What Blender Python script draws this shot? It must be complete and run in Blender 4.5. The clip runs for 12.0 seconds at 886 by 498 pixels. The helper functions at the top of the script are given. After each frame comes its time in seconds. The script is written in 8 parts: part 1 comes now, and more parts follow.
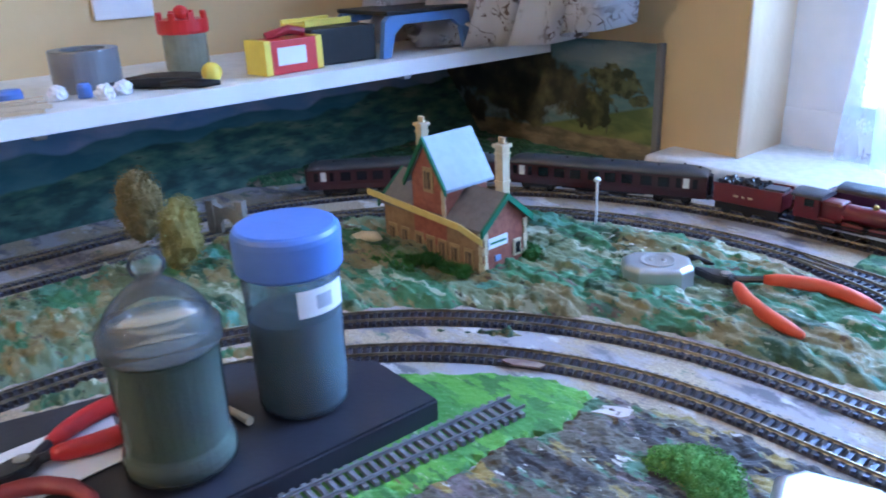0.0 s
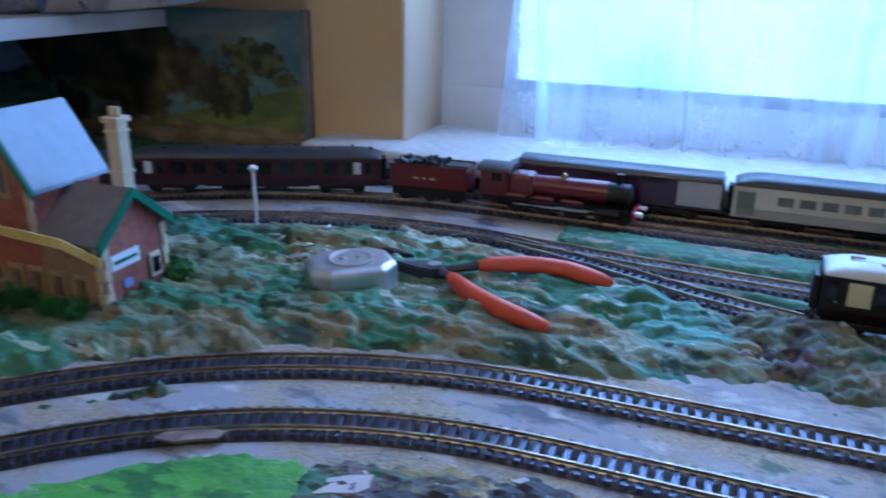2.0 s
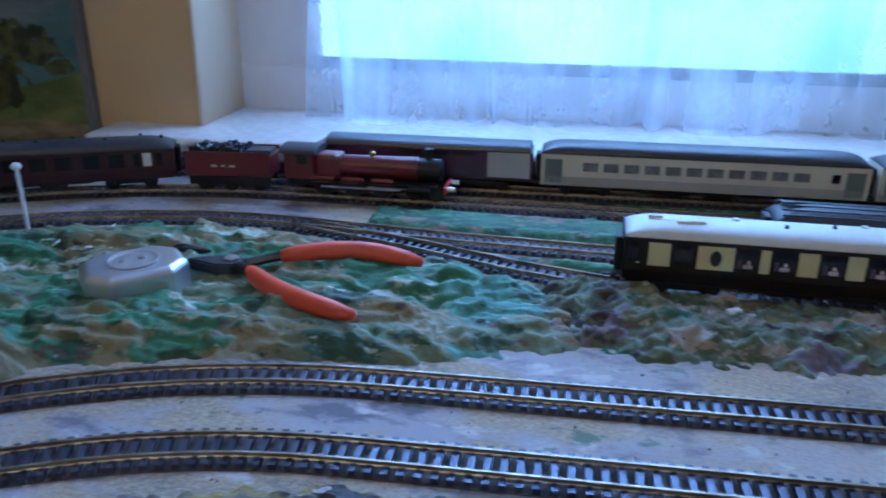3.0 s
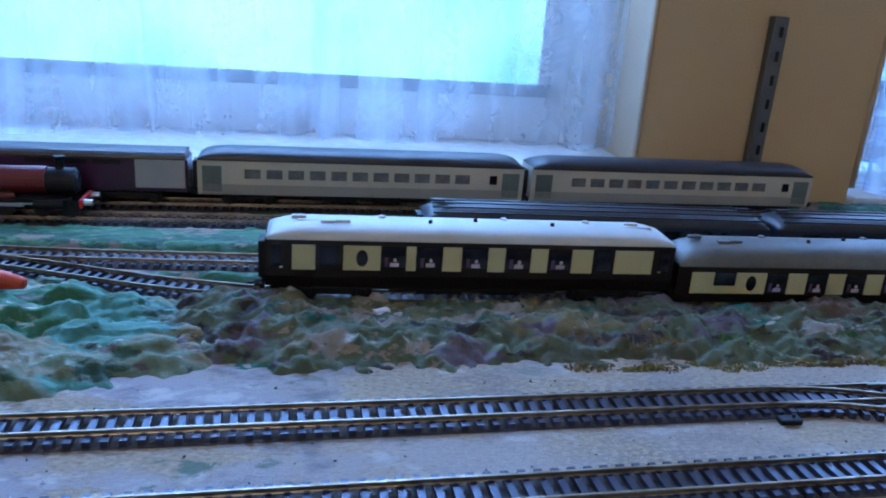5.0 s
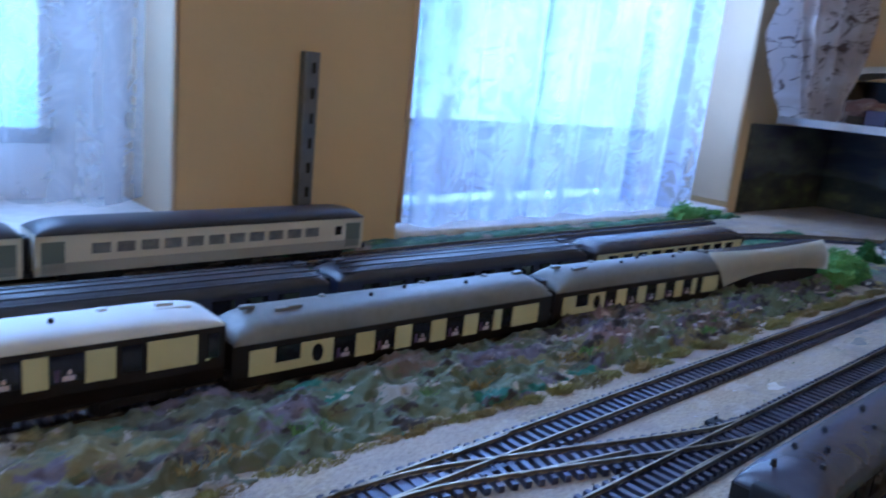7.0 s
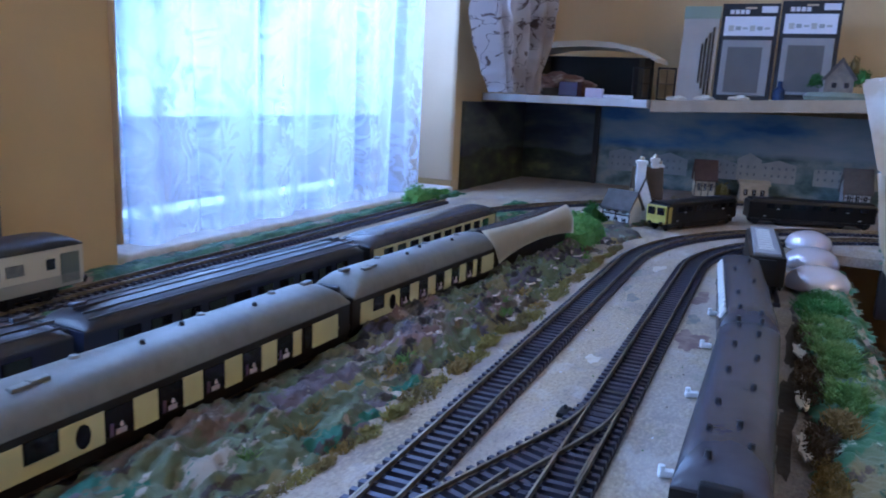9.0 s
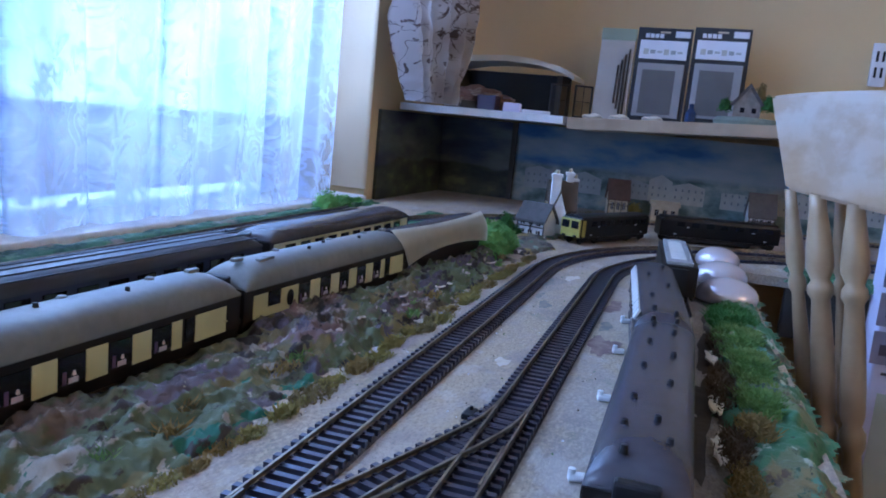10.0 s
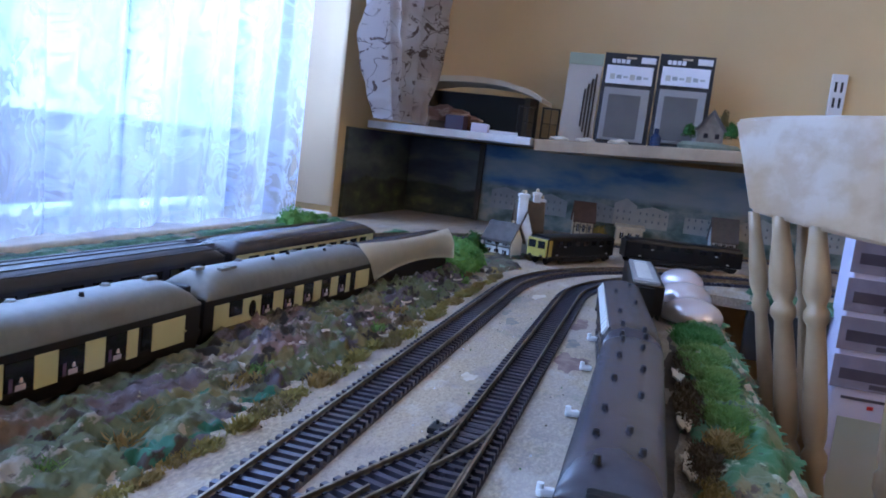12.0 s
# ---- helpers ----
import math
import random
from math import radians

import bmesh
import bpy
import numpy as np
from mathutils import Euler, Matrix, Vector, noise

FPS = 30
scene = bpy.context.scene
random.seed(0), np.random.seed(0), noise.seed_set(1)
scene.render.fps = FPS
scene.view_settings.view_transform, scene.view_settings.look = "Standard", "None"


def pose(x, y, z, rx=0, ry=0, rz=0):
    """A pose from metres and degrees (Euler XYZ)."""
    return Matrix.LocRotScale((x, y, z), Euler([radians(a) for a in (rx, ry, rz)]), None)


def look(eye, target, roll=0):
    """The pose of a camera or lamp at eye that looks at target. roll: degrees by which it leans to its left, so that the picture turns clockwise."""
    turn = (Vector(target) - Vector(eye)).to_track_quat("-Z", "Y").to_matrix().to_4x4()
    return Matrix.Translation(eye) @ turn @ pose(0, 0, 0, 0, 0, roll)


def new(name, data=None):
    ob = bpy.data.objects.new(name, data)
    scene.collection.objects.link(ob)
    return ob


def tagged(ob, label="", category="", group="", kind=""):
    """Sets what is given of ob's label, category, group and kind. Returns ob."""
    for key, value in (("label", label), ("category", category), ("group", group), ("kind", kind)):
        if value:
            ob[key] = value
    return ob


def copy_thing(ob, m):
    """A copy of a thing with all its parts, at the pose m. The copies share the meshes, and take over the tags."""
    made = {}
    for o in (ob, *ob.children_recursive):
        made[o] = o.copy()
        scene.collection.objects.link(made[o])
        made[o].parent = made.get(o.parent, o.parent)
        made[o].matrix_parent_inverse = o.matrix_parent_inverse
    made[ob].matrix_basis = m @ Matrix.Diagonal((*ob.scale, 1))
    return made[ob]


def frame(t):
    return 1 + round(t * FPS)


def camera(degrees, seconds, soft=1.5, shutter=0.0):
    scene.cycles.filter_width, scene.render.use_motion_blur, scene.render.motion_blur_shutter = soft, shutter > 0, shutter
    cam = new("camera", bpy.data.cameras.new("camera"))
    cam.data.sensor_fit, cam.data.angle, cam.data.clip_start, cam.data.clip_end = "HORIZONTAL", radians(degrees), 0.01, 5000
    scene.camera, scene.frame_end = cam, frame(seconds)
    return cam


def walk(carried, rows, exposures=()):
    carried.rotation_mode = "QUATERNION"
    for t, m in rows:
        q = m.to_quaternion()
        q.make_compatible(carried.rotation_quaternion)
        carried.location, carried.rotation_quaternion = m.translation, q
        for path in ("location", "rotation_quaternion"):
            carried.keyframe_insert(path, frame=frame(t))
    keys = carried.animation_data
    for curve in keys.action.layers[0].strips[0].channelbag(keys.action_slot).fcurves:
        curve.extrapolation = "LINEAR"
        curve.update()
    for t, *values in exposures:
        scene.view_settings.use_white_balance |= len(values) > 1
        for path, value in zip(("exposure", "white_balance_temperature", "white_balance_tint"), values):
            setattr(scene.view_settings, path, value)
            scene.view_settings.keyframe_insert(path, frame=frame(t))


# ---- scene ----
cam = camera(59.4, 12.0, soft=1.8, shutter=0.35)
PATH = [
    (0, (0.0030, 0.0060, 0.3200), (-0.7190, 0.5960, -0.0421), -2.45),
    (0.5, (0.0039, 0.0498, 0.2959), (-0.6836, 0.6826, -0.0602), -3.00),
    (1, (-0.0560, 0.0634, 0.2811), (-0.6915, 0.7505, -0.0709), -2.60),
    (1.5, (-0.0965, 0.0985, 0.2617), (-0.6558, 0.8535, -0.0812), -1.35),
    (2, (-0.1324, 0.1332, 0.2358), (-0.4931, 0.9999, -0.1086), 0.77),
    (2.5, (-0.1330, 0.1657, 0.2231), (-0.4097, 1.0567, -0.1368), 0.81),
    (3, (-0.1171, 0.1723, 0.2244), (-0.2810, 1.0897, -0.1382), 0.47),
    (3.5, (-0.1020, 0.1845, 0.2234), (-0.1484, 1.1160, -0.1376), 0.90),
    (3.7, (-0.0989, 0.1900, 0.2206), (-0.0728, 1.1234, -0.1375), 1.82),
    (5.3, (-0.0487, 0.2162, 0.1961), (0.1481, 1.1467, -0.1129), 4.07),
    (5.5, (-0.0422, 0.2228, 0.1952), (0.1876, 1.1477, -0.1077), 3.99),
    (6, (-0.0145, 0.2611, 0.1770), (0.3687, 1.1453, -0.0902), 3.99),
    (6.5, (0.0023, 0.2755, 0.1760), (0.5011, 1.0970, -0.1003), 4.77),
    (7, (-0.0016, 0.3011, 0.1900), (0.6571, 1.0198, -0.0326), 5.98),
    (9, (0.0265, 0.4003, 0.1714), (0.9150, 0.8140, -0.0273), 2.60),
    (9.5, (0.0495, 0.4027, 0.1562), (0.9682, 0.7562, -0.0197), 3.95),
    (10, (0.0575, 0.4046, 0.1469), (0.9913, 0.7233, -0.0159), 5.40),
    (10.5, (0.0575, 0.4074, 0.1445), (0.9985, 0.7095, -0.0083), 6.28),
    (11, (0.0581, 0.4077, 0.1410), (1.0032, 0.7017, -0.0018), 7.01),
    (11.5, (0.0603, 0.4068, 0.1398), (1.0080, 0.6961, 0.0052), 6.84),
    (12, (0.0634, 0.4077, 0.1388), (1.0147, 0.6879, 0.0102), 6.68),
]
walk(cam, [(t, look(eye, target, roll)) for t, eye, target, roll in PATH], [(0, 0.87, 4740, 22), (0.5, 0.60, 4580, 22), (1.0, 0.48, 4510, 22), (1.5, 0.30, 4460, 21), (2.0, -0.02, 4420, 20), (3.0, -0.20, 4400, 19), (5.5, -0.23, 4370, 21), (6.0, -0.18, 4400, 22), (7.0, 0.02, 4530, 23), (9.0, 0.14, 4680, 26), (11.0, 0.19, 4890, 26), (12.0, 0.26, 5040, 26)])

# world and daylight
W0 = bpy.data.worlds.new("sky")
scene.world = W0
W0.use_nodes = True
sky = W0.node_tree.nodes.new("ShaderNodeTexSky")
sky.sky_type, sky.sun_disc, sky.sun_elevation, sky.sun_rotation = "NISHITA", False, radians(40), radians(30)
W0.node_tree.links.new(sky.outputs[0], W0.node_tree.nodes["Background"].inputs[0])
W0.node_tree.nodes["Background"].inputs[1].default_value = 0.12
SUN = new("sun", bpy.data.lights.new("sun", "SUN"))
SUN.data.energy, SUN.data.angle, SUN.data.color = 1.0, radians(10), (1.0, 0.96, 0.9)
SUN.matrix_world = look((0, 6, 6), (0, 1, 0))
WINDOW_LIGHT = 1.9
LAMP_W = 17.5
BULB_W = 17.5
TRAIN_X = -0.235
# ---- materials ----
def mat(name, base, rough=0.6, metal=0.0, alt=None, scale=20.0, amount=0.5, fine=0.0, bump=0.0, bump_scale=200.0, coat=0.0, trans=0.0, alpha=1.0, spec=0.5, alt2=None, scale2=5.0, by_object=False):
    """A surface with two scales of colour variation and a fine relief."""
    m = bpy.data.materials.new(name)
    m.use_nodes = True
    nt = m.node_tree
    n, l = nt.nodes, nt.links
    b = n["Principled BSDF"]
    b.inputs["Roughness"].default_value, b.inputs["Metallic"].default_value = rough, metal
    b.inputs["Coat Weight"].default_value = coat
    b.inputs["Transmission Weight"].default_value = trans
    b.inputs["Alpha"].default_value = alpha
    b.inputs["Specular IOR Level"].default_value = spec
    tc = n.new("ShaderNodeTexCoord")
    col = None
    def noise_mix(prev, colour, sc, amt, detail=5.0):
        tex = n.new("ShaderNodeTexNoise")
        tex.inputs["Scale"].default_value, tex.inputs["Detail"].default_value = sc, detail
        l.new(tc.outputs["Object"], tex.inputs["Vector"])
        ramp = n.new("ShaderNodeValToRGB")
        ramp.color_ramp.elements[0].position, ramp.color_ramp.elements[1].position = 0.42, 0.62
        ramp.color_ramp.elements[1].color = (amt, amt, amt, 1)
        l.new(tex.outputs["Fac"], ramp.inputs[0])
        mix = n.new("ShaderNodeMix")
        mix.data_type = "RGBA"
        if prev is None:
            mix.inputs[6].default_value = (*base, 1)
        else:
            l.new(prev, mix.inputs[6])
        mix.inputs[7].default_value = (*colour, 1)
        l.new(ramp.outputs[0], mix.inputs[0])
        return mix.outputs[2]
    if alt2:
        col = noise_mix(col, alt2, scale2, amount)
    if alt:
        col = noise_mix(col, alt, scale, amount)
    if fine:
        col = noise_mix(col, tuple(c * 0.55 for c in base), scale * 6, fine, 2.0)
    if by_object:
        info = n.new("ShaderNodeObjectInfo")
        hsv = n.new("ShaderNodeHueSaturation")
        mp = n.new("ShaderNodeMapRange")
        mp.inputs[3].default_value, mp.inputs[4].default_value = 0.65, 1.35
        l.new(info.outputs["Random"], mp.inputs[0])
        l.new(mp.outputs[0], hsv.inputs["Value"])
        if col:
            l.new(col, hsv.inputs["Color"])
        else:
            hsv.inputs["Color"].default_value = (*base, 1)
        col = hsv.outputs[0]
    if col:
        l.new(col, b.inputs["Base Color"])
    else:
        b.inputs["Base Color"].default_value = (*base, 1)
    if bump:
        tex = n.new("ShaderNodeTexNoise")
        tex.inputs["Scale"].default_value, tex.inputs["Detail"].default_value = bump_scale, 4.0
        l.new(tc.outputs["Object"], tex.inputs["Vector"])
        bp = n.new("ShaderNodeBump")
        bp.inputs["Strength"].default_value, bp.inputs["Distance"].default_value = bump, 0.002
        l.new(tex.outputs["Fac"], bp.inputs["Height"])
        l.new(bp.outputs[0], b.inputs["Normal"])
    return m


def glow(name, base, strength):
    m = bpy.data.materials.new(name)
    m.use_nodes = True
    b = m.node_tree.nodes["Principled BSDF"]
    b.inputs["Base Color"].default_value = (0, 0, 0, 1)
    b.inputs["Emission Color"].default_value, b.inputs["Emission Strength"].default_value = (*base, 1), strength
    return m


WALL = mat("tan_wall_paint", (0.66, 0.49, 0.255), 0.85, alt=(0.59, 0.43, 0.215), scale=4, bump=0.3, bump_scale=60)
REVEAL = mat("cream_plaster", (0.82, 0.65, 0.45), 0.85, alt=(0.74, 0.56, 0.37), scale=6, bump=0.3, bump_scale=80)
WHITE = mat("white_gloss_paint", (0.78, 0.78, 0.8), 0.35, alt=(0.66, 0.66, 0.68), scale=12, bump=0.1)
SILL = mat("worn_white_sill", (0.8, 0.8, 0.8), 0.4, alt=(0.6, 0.58, 0.55), scale=14, fine=0.3)
CEIL = mat("ceiling_white", (0.8, 0.79, 0.76), 0.9, alt=(0.74, 0.73, 0.7), scale=3)
FLOOR = mat("dark_carpet", (0.10, 0.085, 0.075), 0.95, alt=(0.06, 0.05, 0.045), scale=30, bump=0.5)
BOARD_EDGE = mat("dark_board_edge", (0.07, 0.06, 0.05), 0.8, alt=(0.03, 0.03, 0.03), scale=20)
SHELF_WHITE = mat("white_shelf_laminate", (0.78, 0.77, 0.76), 0.5, alt=(0.66, 0.64, 0.6), scale=10, fine=0.2)
SHELF_WOOD = mat("bare_wood_shelf", (0.42, 0.32, 0.21), 0.7, alt=(0.3, 0.22, 0.14), scale=25, bump=0.2)
RAIL = mat("nickel_rail", (0.36, 0.31, 0.225), 0.38, 0.85, alt=(0.17, 0.13, 0.09), scale=90, amount=0.7)
SLEEPER = mat("black_plastic_sleeper", (0.04, 0.037, 0.052), 0.32, by_object=True, spec=0.75)
# blue specular tint puts the sky's sheen into the black plastic
SLEEPER.node_tree.nodes["Principled BSDF"].inputs["Specular Tint"].default_value = (0.62, 0.68, 1.0, 1)
MAROON = mat("maroon_paint", (0.046, 0.008, 0.012), 0.34, alt=(0.034, 0.007, 0.010), scale=40, coat=0.2)
LOCO_RED = mat("crimson_loco_paint", (0.125, 0.012, 0.016), 0.28, alt=(0.095, 0.01, 0.013), scale=40, coat=0.4)
PURPLE = mat("purple_paint", (0.05, 0.016, 0.055), 0.3, alt=(0.04, 0.014, 0.045), scale=40, coat=0.3)
BLACK = mat("black_plastic", (0.009, 0.009, 0.011), 0.5, alt=(0.016, 0.016, 0.018), scale=60, spec=0.35)
BLACK_GLOSS = mat("dark_window_glazing", (0.012, 0.012, 0.018), 0.08)
UMBER = mat("umber_paint", (0.013, 0.010, 0.009), 0.42, alt=(0.010, 0.008, 0.007), scale=50, spec=0.35)
CREAM = mat("cream_panel_paint", (0.56, 0.54, 0.29), 0.4, alt=(0.49, 0.47, 0.25), scale=60)
ROOF_GREY = mat("grey_coach_roof", (0.19, 0.195, 0.19), 0.42, alt=(0.14, 0.145, 0.145), scale=30, fine=0.2)
ROOF_MID = mat("slate_grey_coach_roof", (0.04, 0.04, 0.045), 0.36, alt=(0.028, 0.028, 0.033), scale=30, fine=0.2)
ROOF_WHITE = mat("white_coach_roof", (0.66, 0.67, 0.65), 0.4, alt=(0.56, 0.57, 0.56), scale=40)
ROOF_DARK = mat("dark_ribbed_roof", (0.045, 0.045, 0.055), 0.35, alt=(0.03, 0.03, 0.04), scale=40)
ROOF_BROWN = mat("weathered_dark_roof", (0.050, 0.045, 0.056), 0.27, alt=(0.085, 0.080, 0.094), scale=16, alt2=(0.030, 0.027, 0.035), scale2=30, fine=0.3, bump=0.45, bump_scale=45)
INTERCITY = mat("pale_grey_coach_paint", (0.62, 0.58, 0.48), 0.4, alt=(0.55, 0.52, 0.44), scale=40)
INTER_DARK = mat("dark_grey_coach_paint", (0.16, 0.19, 0.18), 0.4, alt=(0.12, 0.14, 0.14), scale=40)
LAMP_WHITE = mat("table_lamp_white", (0.6, 0.52, 0.55), 0.6)
CLOTH_LILAC = mat("tablecloth_lilac", (0.5, 0.44, 0.52), 0.7)
SEAT_PLUM = mat("plum_seat", (0.10, 0.06, 0.13), 0.7)
METAL = mat("steel", (0.5, 0.5, 0.52), 0.3, 1.0, alt=(0.36, 0.36, 0.38), scale=60)
SILVER = mat("silver_lacquer", (0.62, 0.63, 0.66), 0.28, 0.75, alt=(0.5, 0.5, 0.54), scale=50)
BRICK = mat("printed_red_brick", (0.30, 0.10, 0.065), 0.8, alt=(0.22, 0.07, 0.05), scale=160, amount=0.7, alt2=(0.36, 0.14, 0.09), scale2=30)
STONE = mat("cream_card_stone", (0.58, 0.49, 0.33), 0.8, alt=(0.46, 0.38, 0.25), scale=90)
SLATE = mat("grey_card_slate", (0.19, 0.165, 0.15), 0.75, alt=(0.13, 0.115, 0.105), scale=120, fine=0.3)
SLATE_BLUE = mat("blue_grey_card_roof", (0.33, 0.40, 0.50), 0.55, alt=(0.28, 0.34, 0.43), scale=90)
GREEN_TRIM = mat("green_bargeboard", (0.012, 0.15, 0.075), 0.6, alt=(0.01, 0.1, 0.05), scale=80)
YELLOW_TRIM = mat("yellow_canopy_card", (0.62, 0.47, 0.13), 0.7, alt=(0.5, 0.36, 0.1), scale=80)
ORANGE = mat("orange_grip", (0.62, 0.085, 0.03), 0.38, alt=(0.5, 0.06, 0.025), scale=40)
RED = mat("red_plastic", (0.55, 0.025, 0.025), 0.35, alt=(0.45, 0.02, 0.02), scale=50)
YELLOW = mat("yellow_plastic", (0.75, 0.6, 0.07), 0.45, alt=(0.65, 0.5, 0.05), scale=50)
BLUE = mat("blue_plastic_lid", (0.11, 0.20, 0.56), 0.4, alt=(0.09, 0.17, 0.5), scale=30, bump=0.05)
STOOL_BLUE = mat("blue_stool_plastic", (0.11, 0.22, 0.5), 0.4, alt=(0.09, 0.18, 0.42), scale=30)
GREY_TAPE = mat("grey_duct_tape", (0.17, 0.172, 0.19), 0.28, alt=(0.14, 0.14, 0.155), scale=30, spec=0.8)
PAPER = mat("white_paper", (0.78, 0.78, 0.82), 0.8, alt=(0.7, 0.7, 0.75), scale=20)
BLACK_BOARD = mat("black_laminate_board", (0.022, 0.022, 0.032), 0.42, alt=(0.03, 0.03, 0.042), scale=14, bump=0.08)
LEAF = mat("flock_green", (0.035, 0.12, 0.02), 0.95, alt=(0.06, 0.17, 0.03), scale=70, alt2=(0.02, 0.07, 0.015), scale2=25)
LEAF_BRIGHT = mat("bright_flock_green", (0.15, 0.35, 0.08), 0.95, alt=(0.23, 0.42, 0.12), scale=70, alt2=(0.06, 0.18, 0.045), scale2=25)
LEAF_OLIVE = mat("olive_lichen", (0.27, 0.235, 0.065), 0.95, alt=(0.17, 0.155, 0.05), scale=90, alt2=(0.34, 0.30, 0.10), scale2=40)
LEAF_DULL = mat("dull_lichen", (0.21, 0.165, 0.065), 0.95, alt=(0.13, 0.105, 0.045), scale=90)
def leaf_cloth(name, ground, shade, sprig):
    """Furnishing cloth printed with thin brown sprigs; lets some light through."""
    m = bpy.data.materials.new(name)
    m.use_nodes = True
    n, l = m.node_tree.nodes, m.node_tree.links
    b = n["Principled BSDF"]
    b.inputs["Roughness"].default_value = 0.9
    tc = n.new("ShaderNodeTexCoord")

    def tex(scale, stops, off, detail=2.0):
        mp, t, r = n.new("ShaderNodeMapping"), n.new("ShaderNodeTexNoise"), n.new("ShaderNodeValToRGB")
        mp.inputs["Location"].default_value, mp.inputs["Scale"].default_value = (off, off, off), (1, 0.5, 0.8)
        t.inputs["Scale"].default_value, t.inputs["Detail"].default_value, t.inputs["Distortion"].default_value = scale, detail, 0.8
        while len(r.color_ramp.elements) < len(stops):
            r.color_ramp.elements.new(0.5)
        for e, (p, v) in zip(r.color_ramp.elements, stops):
            e.position, e.color = p, (v, v, v, 1)
        l.new(tc.outputs["Object"], mp.inputs[0]), l.new(mp.outputs[0], t.inputs["Vector"]), l.new(t.outputs["Fac"], r.inputs[0])
        return r.outputs[0]

    def mix(f, a, c):
        k = n.new("ShaderNodeMix")
        k.data_type = "RGBA"
        l.new(f, k.inputs[0])
        for s, v in ((6, a), (7, c)):
            if isinstance(v, tuple):
                k.inputs[s].default_value = (*v, 1)
            else:
                l.new(v, k.inputs[s])
        return k.outputs[2]
    lines = tex(30, [(0.488, 0), (0.498, 0.9), (0.504, 0.9), (0.514, 0)], 0.0, 3.0)
    leaves = tex(62, [(0.595, 0), (0.625, 0.85)], 5.0, 4.0)
    where = tex(10, [(0.44, 0), (0.52, 1)], 9.0)
    k = n.new("ShaderNodeMath")
    k.operation = "MULTIPLY"
    k2 = n.new("ShaderNodeMath")
    k2.operation = "MAXIMUM"
    l.new(lines, k2.inputs[0]), l.new(leaves, k2.inputs[1])
    l.new(k2.outputs[0], k.inputs[0]), l.new(where, k.inputs[1])
    col = mix(k.outputs[0], mix(tex(12, [(0.4, 0), (0.6, 1)], 3.0), ground, shade), sprig)
    l.new(col, b.inputs["Base Color"])
    tr, mx = n.new("ShaderNodeBsdfTranslucent"), n.new("ShaderNodeMixShader")
    mx.inputs[0].default_value = 0.4
    l.new(col, tr.inputs[0]), l.new(b.outputs[0], mx.inputs[1]), l.new(tr.outputs[0], mx.inputs[2])
    l.new(mx.outputs[0], n["Material Output"].inputs[0])
    return m


FABRIC = leaf_cloth("leaf_printed_cloth", (0.86, 0.85, 0.88), (0.62, 0.59, 0.58), (0.13, 0.07, 0.055))
CHAIR = mat("whitewashed_pine", (0.56, 0.39, 0.235), 0.42, alt=(0.42, 0.27, 0.14), scale=38, amount=0.55, alt2=(0.66, 0.62, 0.58), scale2=9, bump=0.1)
CHAIR_WOOD = mat("varnished_pine", (0.44, 0.31, 0.175), 0.3, alt=(0.33, 0.21, 0.105), scale=30, coat=0.4)
CARTON = mat("pale_printed_carton", (0.74, 0.71, 0.88), 0.5, alt=(0.66, 0.63, 0.8), scale=10)
CARTON_DARK = mat("printed_carton_dark", (0.09, 0.075, 0.11), 0.6, alt=(0.13, 0.11, 0.14), scale=30)
THATCH = mat("grey_thatch", (0.105, 0.095, 0.090), 0.95, alt=(0.06, 0.055, 0.05), scale=90, bump=0.5)
TIMBER = mat("dark_timber", (0.06, 0.045, 0.03), 0.8, alt=(0.04, 0.03, 0.02), scale=60)
RENDER_WHITE = mat("white_render", (0.84, 0.84, 0.83), 0.8, alt=(0.6, 0.6, 0.56), scale=70)
CANVAS = mat("cream_tarpaulin", (0.64, 0.58, 0.46), 0.75, alt=(0.54, 0.49, 0.38), scale=30, bump=0.2)
DARK_GREEN_FILL = mat("green_flock_powder", (0.060, 0.092, 0.066), 0.95, alt=(0.042, 0.068, 0.048), scale=60, bump=0.5, bump_scale=600)
BALSA = mat("balsa_strip", (0.6, 0.48, 0.33), 0.8, alt=(0.5, 0.38, 0.25), scale=40)
def thin_plastic(name, tint, body, cloud, rough, ior=1.12):
    """Thin-walled clear plastic: see-through, a little cloudy, with a glossy skin."""
    m = bpy.data.materials.new(name)
    m.use_nodes = True
    n, l = m.node_tree.nodes, m.node_tree.links
    n.remove(n["Principled BSDF"])
    see, dif, tra, shine, lw, m1, m2, m3 = (n.new("ShaderNode" + k) for k in ("BsdfTransparent", "BsdfDiffuse", "BsdfTranslucent", "BsdfGlossy", "Fresnel", "MixShader", "MixShader", "MixShader"))
    see.inputs[0].default_value = (*tint, 1)
    dif.inputs[0].default_value = tra.inputs[0].default_value = (*body, 1)
    shine.inputs["Roughness"].default_value = rough
    lw.inputs["IOR"].default_value = ior
    m1.inputs[0].default_value, m2.inputs[0].default_value = 0.4, cloud
    l.new(dif.outputs[0], m1.inputs[1]), l.new(tra.outputs[0], m1.inputs[2])
    l.new(see.outputs[0], m2.inputs[1]), l.new(m1.outputs[0], m2.inputs[2])
    l.new(lw.outputs[0], m3.inputs[0]), l.new(m2.outputs[0], m3.inputs[1]), l.new(shine.outputs[0], m3.inputs[2])
    l.new(m3.outputs[0], n["Material Output"].inputs[0])
    return m


